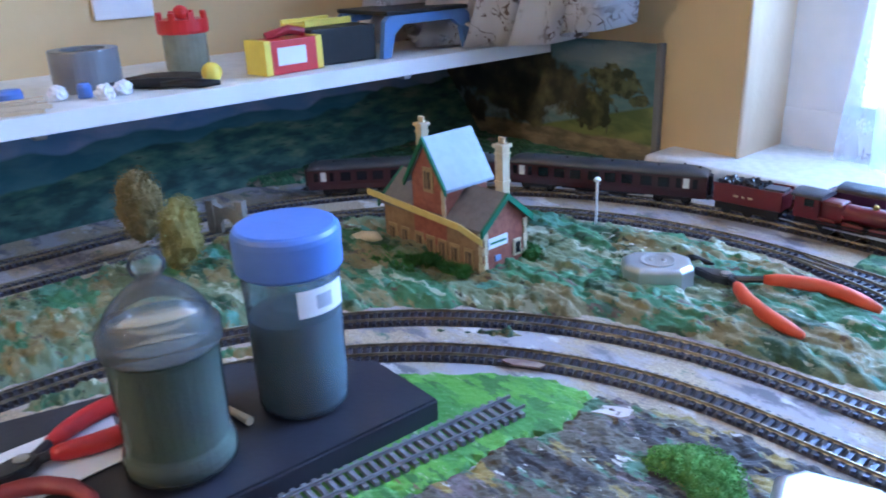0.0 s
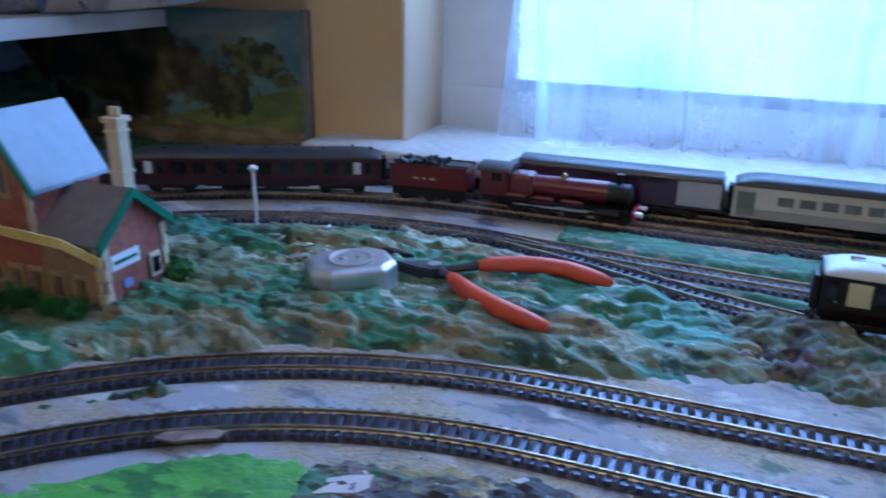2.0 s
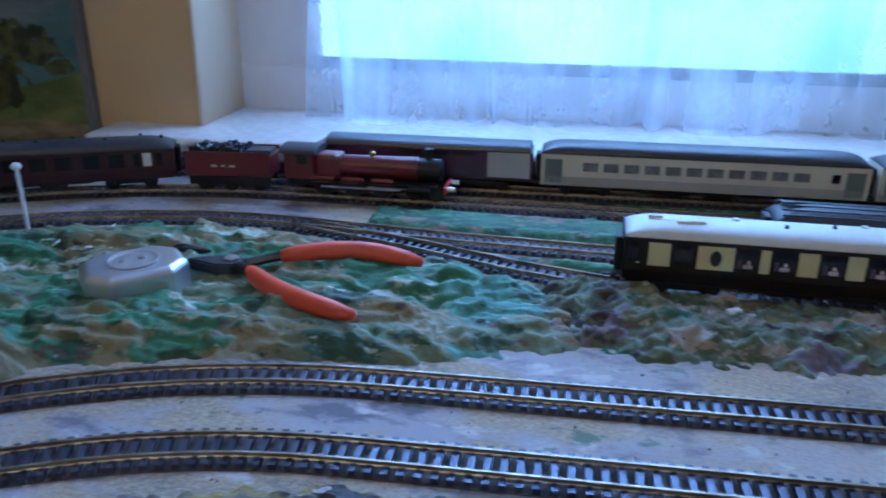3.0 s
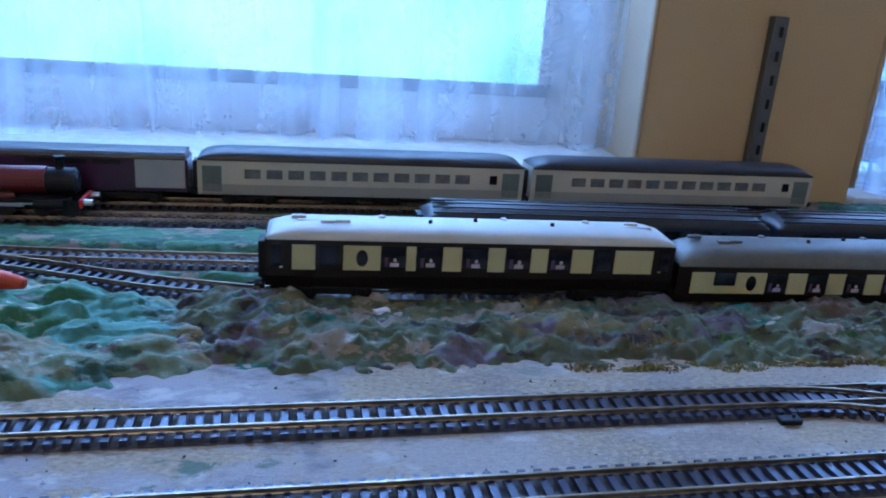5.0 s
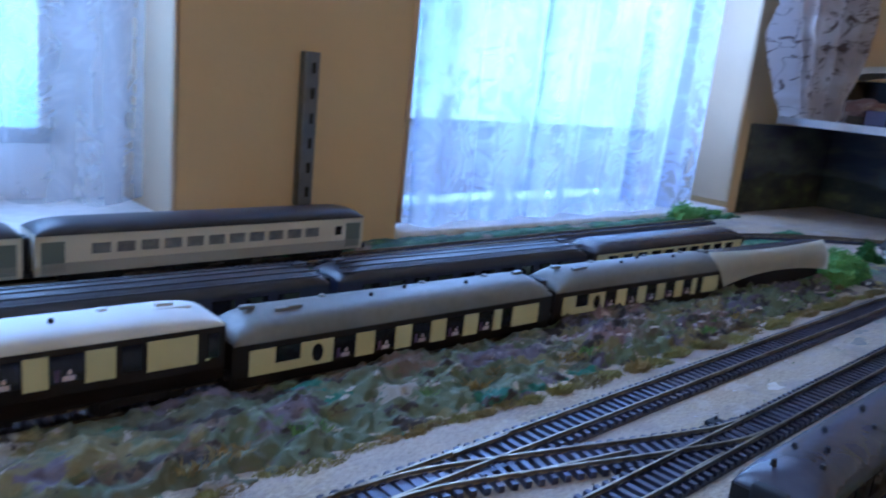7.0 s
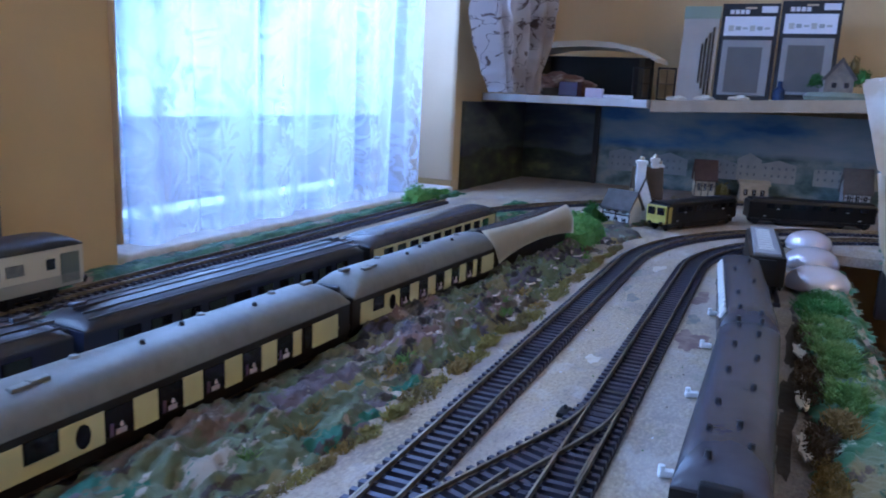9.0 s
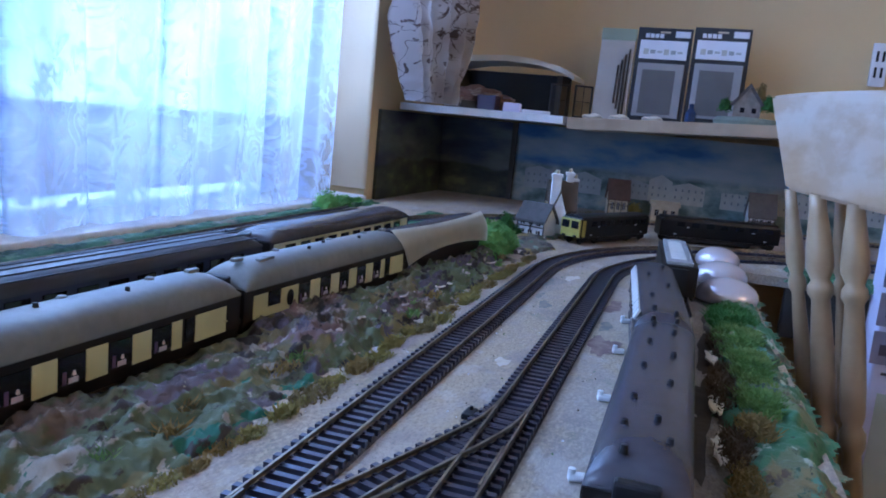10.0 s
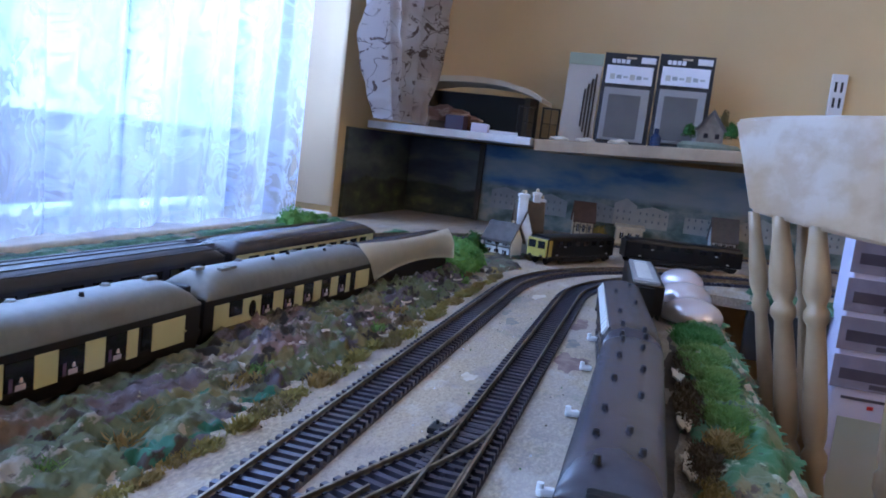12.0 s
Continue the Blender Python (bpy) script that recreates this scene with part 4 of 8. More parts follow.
scenery("green_verge", 0.30, 0.97, 0.318, 0.43, region([(0.28, front_edge(0.28) - 0.003), (0.28, 0.375), (0.5, 0.39), (0.7, 0.396), (0.88, 0.40), (0.97, 0.375), (0.97, front_edge(0.97) - 0.003)]), 0.02, 0.004, HILL_GREEN, "green painted paper verge along the board's edge", seed=15, cell=0.02, rough=0.7, step=0.0020, soft=1, folds=0.7, torn=0.0006, clear=0.021, category="verge")
for nm, x0, x1, y0, y1, seed in (("green_strip", -0.30, 1.2, 0.77, 0.83, 21), ("green_strip", 0.35, 1.25, 0.925, 0.965, 22), ("green_strip", -0.12, 0.5, 0.865, 0.89, 23), ("green_strip", -0.30, 0.05, 0.695, 0.74, 24)):
    scenery(nm, x0, x1, y0, y1, region([(x0, y0), (x1, y0), (x1, y1), (x0, y1)]), 0.012, 0.0022, GREEN_STRIP, "strip of green scatter between the tracks", seed=seed, cell=0.010, rough=0.6, step=0.0026, soft=1, clear=0.017, category="scatter")
scenery("crumpled_ground", 0.93, 1.30, 0.50, 0.70, region([(0.93, 0.60), (1.02, 0.575), (1.08, 0.61), (1.24, 0.54), (1.29, 0.58), (1.20, 0.66), (1.05, 0.69), (0.94, 0.66)]), 0.014, 0.001, EARTH, "grey and brown crumpled ground round the cottages", seed=23, cell=0.012, rough=0.55, step=0.0026, soft=1, clear=0.019, category="ground cover")
scenery("green_corner", -1.1, -0.55, 0.35, 0.965, region([(-1.02, 0.5), (-0.86, 0.80), (-0.68, 0.90), (-0.56, 0.93), (-0.56, 0.955), (-1.1, 0.955), (-1.1, 0.4)]), 0.02, 0.005, GREEN_STRIP, "green scatter in the corner behind the outer loop", seed=31, cell=0.02, rough=0.7, clear=0.02, category="scatter")
scenery("green_edge", 1.04, 1.2, 0.15, 0.33, region([(1.04, 0.15), (1.07, 0.15), (1.15, 0.31), (1.04, 0.31)]), 0.01, 0.004, GREEN_STRIP, "green strip at the edge of the far baseboard", seed=33, cell=0.012, rough=0.6, step=0.004, clear=0.016, category="scatter")


# painted patches on the board between the front tracks
def patch(x, y, sx, sy, material, label, seed):
    rng = random.Random(seed)
    bm = bmesh.new()
    n = 22
    ph = [rng.uniform(0, 6.28) for _ in range(4)]
    ring = []
    for k in range(n):
        a = 2 * math.pi * k / n
        r = 1 + 0.28 * math.sin(2 * a + ph[0]) + 0.2 * math.sin(3 * a + ph[1]) + 0.14 * math.sin(7 * a + ph[2])
        ring.append((x + sx * r * math.cos(a), y + sy * r * math.sin(a)))
    c = bm.verts.new((x, y, 0.0007))
    vs = [bm.verts.new((u, v, 0.0004)) for u, v in ring]
    for k in range(n):
        bm.faces.new((c, vs[k], vs[(k + 1) % n]))
    solid("paint_patch", bm, material, label, "paint patch", smooth=True, kind="stuff")


P_PALE = mat("pale_dried_glue", (0.55, 0.48, 0.40), 0.7, alt=(0.42, 0.34, 0.24), scale=120)
P_CURL = mat("pale_torn_paper", (0.5, 0.43, 0.4), 0.8, alt=(0.4, 0.34, 0.32), scale=80)
P_DARK = mat("dark_green_paint", (0.17, 0.17, 0.15), 0.8, alt=(0.34, 0.27, 0.19), scale=110)
P_MAROON = mat("dried_maroon_paint", (0.17, 0.10, 0.09), 0.8, alt=(0.34, 0.26, 0.19), scale=110)
for k, (x, y, sx, sy, m_) in enumerate(((0.52, 0.516, 0.010, 0.004, P_PALE), (0.615, 0.590, 0.018, 0.006, P_DARK), (0.70, 0.528, 0.014, 0.005, P_DARK), (0.735, 0.540, 0.010, 0.004, P_DARK), (0.80, 0.545, 0.016, 0.006, P_DARK), (0.84, 0.53, 0.018, 0.005, P_PALE), (0.600, 0.464, 0.030, 0.009, P_MAROON), (0.735, 0.474, 0.022, 0.008, P_MAROON), (0.66, 0.470, 0.012, 0.006, P_DARK))):
    patch(x, y, sx, sy, m_, "dried splash of paint on the sandy board", k)


SOIL = mat("dark_glued_soil", (0.085, 0.062, 0.04), 0.9, alt=(0.045, 0.034, 0.026), scale=70, bump=0.5)
for k, x in enumerate((0.46, 0.53, 0.61, 0.68, 0.75)):
    patch(x, 0.3945, 0.045, 0.0055, SOIL, "dark glued soil beside the siding", 60 + k)
# ---- bushes and trees ----
def clump(bm, c, r, n, size, seed, top=1.0):
    rng = random.Random(seed)
    for _ in range(n):
        while True:
            p = Vector((rng.uniform(-1, 1), rng.uniform(-1, 1), rng.uniform(0 if top else -1, 1)))
            if 0.35 < p.length < 1.0 + 0.12 * rng.random():
                break
        q = Vector(c) + Vector((p.x * r[0], p.y * r[1], p.z * r[2]))
        a, b = Vector([rng.gauss(0, 1) for _ in range(3)]).normalized(), Vector([rng.gauss(0, 1) for _ in range(3)]).normalized()
        s = size * rng.uniform(0.6, 1.4)
        vs = [bm.verts.new(q + s * a), bm.verts.new(q + s * b), bm.verts.new(q - s * (a + b) * 0.6)]
        bm.faces.new(vs)
        bm.faces.new((vs[0], vs[2], bm.verts.new(q + s * 0.7 * a.cross(b))))


def core(bm, c, r, seed, floor=-0.15):
    rng = random.Random(seed)
    res = bmesh.ops.create_icosphere(bm, subdivisions=3, radius=1.0)
    for v in res["verts"]:
        k = 0.80 + 0.28 * noise.noise(v.co * 2.3 + Vector((seed, 0, 0)))
        v.co = Vector(c) + Vector((v.co.x * r[0] * k, v.co.y * r[1] * k, max(v.co.z, floor) * r[2] * k))


def bush(at, blobs, material, label, n=420, size=0.0022, seed=1):
    bm = bmesh.new()
    for k, (c, r) in enumerate(blobs):
        core(bm, c, r, seed + k)
        clump(bm, c, r, n, size, seed * 10 + k)
    solid("bush", bm, material, label, "bush", at)


bush((-0.535, 0.565, 0.006), [((0, 0, 0), (0.017, 0.014, 0.017)), ((-0.014, -0.02, -0.002), (0.014, 0.012, 0.011))], LEAF, "small dark green flock bush beside the station", seed=2)
bush((-0.60, 0.49, 0.002), [((0.02, 0, 0), (0.05, 0.014, 0.007)), ((-0.05, -0.01, 0), (0.045, 0.018, 0.008)), ((-0.10, 0.0, 0), (0.03, 0.02, 0.01))], LEAF, "low dark flock grass in front of the station", n=500, seed=4)
bush((-0.208, 0.382, 0.0), [((0, 0, 0), (0.028, 0.024, 0.02)), ((0.018, -0.014, 0), (0.02, 0.018, 0.016)), ((-0.02, -0.006, 0), (0.018, 0.016, 0.014))], LEAF_BRIGHT, "feathery green lichen bush on the painted ground", n=3200, size=0.0012, seed=6)
bush((0.905, 0.640, 0.0), [((0.01, 0, 0.0), (0.045, 0.024, 0.040)), ((0.055, 0.0, 0), (0.032, 0.022, 0.027)), ((-0.03, -0.010, 0), (0.022, 0.016, 0.018))], LEAF_BRIGHT, "tall bright green flock hedge by the tracks", n=2400, size=0.0017, seed=8)
bush((1.09, 0.945, -0.002), [((0, 0, 0), (0.035, 0.02, 0.032)), ((0.055, 0.004, 0), (0.03, 0.016, 0.02)), ((0.10, 0.004, 0), (0.025, 0.014, 0.014))], LEAF_BRIGHT, "green flock bushes at the window sill", n=600, seed=10)
GRASS_BLADE = mat("long_static_grass", (0.13, 0.25, 0.05), 0.8, alt=(0.22, 0.27, 0.07), scale=60, alt2=(0.06, 0.17, 0.05), scale2=18)
GRASS_DARK = mat("deep_static_grass", (0.05, 0.17, 0.03), 0.8, alt=(0.08, 0.21, 0.04), scale=50)
SCRUB = mat("brown_scrub", (0.10, 0.075, 0.045), 0.9, alt=(0.06, 0.045, 0.03), scale=60)
OCHRE = mat("ochre_scatter", (0.26, 0.19, 0.06), 0.9, alt=(0.17, 0.13, 0.045), scale=60)


def static_grass(at, rx, ry, n, height, label, seed, material):
    """A patch of upright nylon fibres that lean every way."""
    rng = random.Random(seed)
    bm = bmesh.new()
    for _ in range(n):
        a, r = rng.uniform(0, 6.283), math.sqrt(rng.random()) * (0.8 + 0.25 * math.sin(3 * rng.random() + seed))
        p = Vector((rx * r * math.cos(a), ry * r * math.sin(a), 0.0))
        if n > 1500 and noise.noise((70 * (p.x + at[0]), 70 * (p.y + at[1]), 3.0)) < -0.08:
            continue
        h = height * rng.uniform(0.45, 1.1) * (1.05 - 0.35 * r)
        lean = Vector((rng.gauss(0, 0.6), rng.gauss(0, 0.6), 1.0)) * h
        side = Vector((rng.gauss(0, 1), rng.gauss(0, 1), 0)).normalized() * (0.00022 if n > 5000 else 0.00045 if n > 1500 else 0.0006)
        v = [bm.verts.new(p - side), bm.verts.new(p + side), bm.verts.new(p + lean * 0.6 + side * 0.7), bm.verts.new(p + lean + Vector((rng.gauss(0, 0.2), rng.gauss(0, 0.2), 0)) * h)]
        bm.faces.new((v[0], v[1], v[2])), bm.faces.new((v[0], v[2], v[3]))
    solid("grass_patch", bm, material, label, "grass", at, kind="stuff")


for k, (x, y, rx, ry, n, h, m_, lab) in enumerate((
        (0.73, 0.378, 0.060, 0.019, 9000, 0.0075, GRASS_DARK, "deep green static grass on the verge"),
        (0.66, 0.374, 0.065, 0.018, 12000, 0.0070, GRASS_BLADE, "bright green static grass on the verge"),
        (0.59, 0.368, 0.060, 0.017, 12000, 0.0070, GRASS_BLADE, "bright green static grass on the verge"),
        (0.52, 0.364, 0.045, 0.015, 8000, 0.0065, GRASS_BLADE, "bright green static grass on the verge"),
        (0.47, 0.368, 0.02, 0.010, 900, 0.006, OCHRE, "ochre fibres on the painted verge"),
        (0.64, 0.388, 0.04, 0.008, 900, 0.0045, SCRUB, "brown fuzzy scrub beside the siding"),
        (0.54, 0.384, 0.05, 0.010, 1000, 0.0045, SCRUB, "brown fuzzy scrub beside the siding"),
        (0.44, 0.378, 0.035, 0.010, 800, 0.004, SCRUB, "brown fuzzy scrub beside the siding"),
        (0.39, 0.374, 0.05, 0.012, 1200, 0.003, OCHRE, "ochre scatter on the painted verge"))):
    static_grass((x, y, 0.0065), rx, ry, n, h, lab, 70 + k, m_)
TUFT = random.Random(5)
xt = 0.10
while xt < 0.93:
    w = TUFT.uniform(0.006, 0.022)
    yt = 0.586 + TUFT.uniform(-0.003, 0.004) + (0.006 if xt > 0.7 else 0)
    tall = TUFT.uniform(0.002, 0.0065) * (0.45 if xt < 0.3 else 1.0)
    static_grass((xt, yt, 0.0), w, w * TUFT.uniform(0.3, 0.5), int(100 + 12000 * w), tall, "olive scatter along the foot of the bank", int(xt * 1000), TUFT.choice((OCHRE, LEAF_OLIVE, LEAF_OLIVE, LEAF_DULL)))
    if TUFT.random() < 0.45:
        static_grass((xt + 0.01, yt + TUFT.uniform(0.012, 0.040), 0.006), w * 0.7, w * 0.4, int(4000 * w), 0.006, "olive scatter on the bank", int(xt * 1000) + 7, TUFT.choice((OCHRE, LEAF_DULL, GRASS_BLADE)))
    xt += w * TUFT.uniform(0.9, 1.8)
for k, (x, y, rx, ry) in enumerate(((-0.66, 0.470, 0.05, 0.018), (-0.60, 0.474, 0.045, 0.016), (-0.555, 0.478, 0.025, 0.014), (-0.72, 0.455, 0.035, 0.02), (-0.63, 0.45, 0.05, 0.014))):
    static_grass((x, y, 0.009), rx, ry, 1800, 0.010, "short dark moss in front of the station", 90 + k, LEAF if k % 2 else GRASS_DARK)
# crumbs of paper, plaster and flock scattered over the board
CRUMB = random.Random(21)
for m_, n, lab in ((PAPER, 110, "tiny white crumbs scattered over the board"), (SCRUB, 260, "dark crumbs scattered over the board"), (LEAF, 160, "green flock crumbs scattered over the board")):
    bm = bmesh.new()
    for _ in range(n):
        x = CRUMB.uniform(-0.6, 0.95)
        y = 0.5 + 0.0325 * x + CRUMB.uniform(-0.06, 0.075) if x > -0.2 else CRUMB.uniform(0.2, 0.5)
        r = CRUMB.uniform(0.0004, 0.0013)
        p = [bm.verts.new((x + r * CRUMB.uniform(-1, 1), y + r * CRUMB.uniform(-1, 1), 0.0002)) for _ in range(3)] + [bm.verts.new((x, y, r * 1.2))]
        for q in ((0, 1, 3), (1, 2, 3), (2, 0, 3)):
            bm.faces.new([p[i] for i in q])
    solid("crumbs", bm, m_, lab, "crumbs", kind="stuff")
# pale torn curls lying on the rubble
CURL = random.Random(9)
for k in range(26):
    x, y = CURL.uniform(0.46, 0.80), CURL.uniform(0.60, 0.645)
    bm = bmesh.new()
    a = CURL.uniform(0, 3.1)
    r = CURL.uniform(0.003, 0.007)
    tube(bm, [(r * math.cos(a + q) , 0.6 * r * math.sin(a + q), 0.0005 * q) for q in (0, 0.6, 1.2, 1.9, 2.6)], 0.0008, 5)
    solid("paper_curl", bm, P_CURL if k % 3 else P_PALE, "tiny pale curl of torn paper on the rubble", "paper curl", (x, y, 0.0108 + 0.0025 * CURL.random()), group="paper curls")


def conifer(at, r, h, material, label, seed):
    t = thing("model_tree", label, "tree", at)
    bm = bmesh.new()
    cyl(bm, (0, 0, 0.006), 0.003, 0.014, seg=8, r2=0.002)
    part("trunk", bm, TIMBER, t)
    bm = bmesh.new()
    for k, (dx, dz, f, g) in enumerate(((0, 0.52, 1.0, 0.50), (0.35, 0.40, 0.62, 0.34), (-0.3, 0.62, 0.66, 0.36))):
        c = (dx * r * math.cos(seed), dx * r * math.sin(seed), 0.010 + h * dz)
        core(bm, c, (r * f * 1.0, r * f * 1.0, h * g * 1.0), seed + k, -1.0)
        for v in bm.verts:
            v.co.z = max(v.co.z, 0.004)
        clump(bm, c, (r * f * 0.95, r * f * 0.95, h * g * 0.95), 2600, 0.0015, seed * 7 + k, 0)
    part("crown", bm, material, t)


conifer((-0.865, 0.275, 0.0), 0.030, 0.098, LEAF_DULL, "tall dull olive lichen tree with a lumpy crown", 3)
conifer((-0.758, 0.278, 0.0), 0.024, 0.086, LEAF_OLIVE, "yellow-olive lichen tree with a rounded crown", 5)
# ---- rolling stock ----
def on_path(path, s, step=0.004):
    """Place and heading at s metres along a track."""
    q, h = resample(path, step)
    k = max(0, min(len(q) - 1, int(round(s / step))))
    return q[k][0], q[k][1], math.degrees(h[k])


def along(path, x, y=None):
    """How far along a track the place nearest to x (and y) lies."""
    q, _ = resample(path, 0.004)
    d = np.abs(q[:, 0] - x) + (0 if y is None else np.abs(q[:, 1] - y)) + (np.where(q[:, 1] < 0.4, 5, 0) if y is None else 0)
    return 0.004 * int(np.argmin(d))


bm = bmesh.new()
cyl(bm, (0, 0, 0), 0.0062, 0.0024, "y", 18)
cyl(bm, (0, 0, 0), 0.0069, 0.0007, "y", 18)
cyl(bm, (0, 0, 0), 0.0015, 0.004, "y", 10)
WHEEL = mesh_of("wheel", bm, BLACK)


def bogie(parent, x, span=0.034, name="bogie"):
    bm = bmesh.new()
    for sy in (-1, 1):
        box(bm, (0, sy * 0.0128, 0.0075), (span + 0.012, 0.0022, 0.0045), bevel=0.0006)
        for sx in (-1, 1):
            box(bm, (sx * span / 2, sy * 0.0142, 0.0066), (0.006, 0.002, 0.006), bevel=0.0006)
    box(bm, (0, 0, 0.009), (0.008, 0.026, 0.003))
    b = part(name, bm, BLACK, parent)
    b.matrix_basis = pose(x, 0, 0)
    for sx in (-1, 1):
        for sy in (-1, 1):
            share("wheel", WHEEL, b, pose(sx * span / 2, sy * 0.0088, 0.0064))
    return b


def roof_profile(w, z, rise, n=10, lip=0.0):
    return [(-w / 2 * math.cos(math.pi * k / n) * (1.0), z + rise * math.sin(math.pi * k / n) ** 0.75) for k in range(n + 1)] + [(w / 2, z - 0.001), (-w / 2, z - 0.001)]


def coach(name, label, length, body_mat, roof_mat, windows=(), panels=(), width=0.0355, zb=0.0105, ze=0.0385, rise=0.0105, vents=(), ribs=0, under=True, group="", tumble=0.0015, band=None, doors=(), lamps=(), lamp_z=0.0):
    """A bogie coach standing on the rails at z = RAIL_TOP; x runs along it. windows, panels: (x0, x1, z0, z1, material) on both sides."""
    t = thing(name, label, "train car", group=group)
    w, L = width, length
    bm = bmesh.new()
    prism(bm, [(-w / 2 + tumble, zb), (w / 2 - tumble, zb), (w / 2, zb + 0.007), (w / 2, ze), (-w / 2, ze), (-w / 2, zb + 0.007)], -L / 2, L / 2)
    part("body", bm, body_mat, t)
    bm = bmesh.new()
    rings = []
    for x, f in ((-L / 2 + 0.0005, 0.12), (-L / 2 + 0.005, 0.55), (-L / 2 + 0.012, 0.82), (-L / 2 + 0.020, 0.96), (-L / 2 + 0.028, 1.0), (L / 2 - 0.028, 1.0), (L / 2 - 0.020, 0.96), (L / 2 - 0.012, 0.82), (L / 2 - 0.005, 0.55), (L / 2 - 0.0005, 0.12)):
        rings.append([bm.verts.new((x, y, z)) for y, z in roof_profile(w + 0.0012, ze, rise * f, 12)])
    for p, q in zip(rings, rings[1:]):
        for k in range(len(p)):
            f = bm.faces.new((p[k], q[k], q[(k + 1) % len(p)], p[(k + 1) % len(p)]))
            f.smooth = k < 12
    bm.faces.new(rings[0]), bm.faces.new(rings[-1][::-1])
    bmesh.ops.recalc_face_normals(bm, faces=bm.faces)
    part("roof", bm, roof_mat, t, smooth=None)
    for k in range(ribs):
        bm = bmesh.new()
        a = 0.16 + 0.68 * k / max(1, ribs - 1)
        y = -w / 2 * math.cos(math.pi * a)
        z = ze + rise * math.sin(math.pi * a) ** 0.75
        box(bm, (0, y, z), (L * 0.96, 0.0012, 0.0012))
        part("roof_rib", bm, roof_mat, t)
    for x0, x1, z0, z1, m_ in windows:
        for sy in (-1, 1):
            part("pane", plate(x1 - x0, 0.0006, z1 - z0, c=((x0 + x1) / 2, sy * (w / 2 + 0.0004), (z0 + z1) / 2)), m_, t)
    for x0, x1, z0, z1, m_ in panels:
        for sy in (-1, 1):
            part("panel", plate(x1 - x0, 0.0004, z1 - z0, c=((x0 + x1) / 2, sy * (w / 2 + 0.0003), (z0 + z1) / 2)), m_, t)
    if band:
        for sy in (-1, 1):
            part("lining", plate(L * 0.985, 0.0004, 0.0008, c=(0, sy * (w / 2 + 0.0003), band[0])), band[1], t)
    for x in doors:
        for sy in (-1, 1):
            part("door_handle", plate(0.002, 0.0008, 0.0008, c=(x, sy * (w / 2 + 0.0006), zb + 0.013)), CREAM, t)
    for x in lamps:
        for sy in (-1, 1):
            bm = bmesh.new()
            cyl(bm, (x + 0.001, sy * (w / 2 + 0.0002), 0.0290 + lamp_z), 0.0013, 0.0020, "z", 10, 0.0008)
            cyl(bm, (x + 0.001, sy * (w / 2 + 0.0002), 0.0275 + lamp_z), 0.0006, 0.002, "z", 6)
            part("table_lamp", bm, LAMP_WHITE, t)
            part("tablecloth", plate(0.0056, 0.0006, 0.0026, 0.0002, c=(x + 0.0006, sy * (w / 2 + 0.0006), 0.0258 + lamp_z)), CLOTH_LILAC, t)
            part("seat_back", plate(0.0022, 0.0005, 0.0060, 0.0002, c=(x - 0.0044, sy * (w / 2 + 0.0006), 0.0275 + lamp_z)), SEAT_PLUM, t)
    for x, y, kind in vents:
        bm = bmesh.new()
        zz = ze + rise * math.sqrt(max(0.05, 1 - (2 * y / w) ** 2))
        if kind == 0:
            cyl(bm, (x, y, zz + 0.0005), 0.0016, 0.003, seg=10, r2=0.0011)
        elif kind == 1:
            box(bm, (x, y, zz + 0.0006), (0.009, 0.004, 0.0022), bevel=0.0007)
        else:
            cyl(bm, (x, y, zz + 0.0004), 0.0032, 0.002, seg=14, r2=0.002)
        part("roof_vent", bm, roof_mat if kind else BLACK, t)
    for sx in (-1, 1):
        bm = bmesh.new()
        box(bm, (sx * (L / 2 + 0.0025), 0, 0.0255), (0.005, 0.0145, 0.024), bevel=0.0012)
        part("gangway", bm, BLACK, t)
        bm = bmesh.new()
        box(bm, (sx * (L / 2 + 0.002), 0, 0.0115), (0.003, 0.033, 0.003))
        for sy in (-1, 1):
            cyl(bm, (sx * (L / 2 + 0.0045), sy * 0.0115, 0.0118), 0.0022, 0.005, "x", 10)
        part("buffer_beam", bm, BLACK, t)
        bm = bmesh.new()
        box(bm, (sx * (L / 2 + 0.006), 0, 0.0075), (0.012, 0.003, 0.0016))
        part("coupling", bm, BLACK, t)
    if under:
        bm = bmesh.new()
        box(bm, (0, 0, 0.0098), (L * 0.98, 0.026, 0.0022))
        for x, lx in ((-0.022, 0.03), (0.02, 0.024)):
            box(bm, (x, -0.006, 0.0068), (lx, 0.009, 0.005), bevel=0.0007)
            box(bm, (x + 0.004, 0.008, 0.0068), (lx * 0.8, 0.008, 0.0045), bevel=0.0007)
        for sy in (-1, 1):
            box(bm, (0, sy * 0.012, 0.0078), (0.11, 0.001, 0.001))
        part("underframe", bm, BLACK, t)
    bogie(t, -L / 2 + 0.042)
    bogie(t, L / 2 - 0.042)
    return t


def put(t, path, s, flip=False, lift=0.0):
    x, y, a = on_path(path, s)
    t.matrix_basis = pose(x, y, RAIL_TOP + lift, 0, 0, a + (180 if flip else 0))
    return t


def another(t, path, s, flip=False):
    x, y, a = on_path(path, s)
    return copy_thing(t, pose(x, y, RAIL_TOP, 0, 0, a + (180 if flip else 0)))


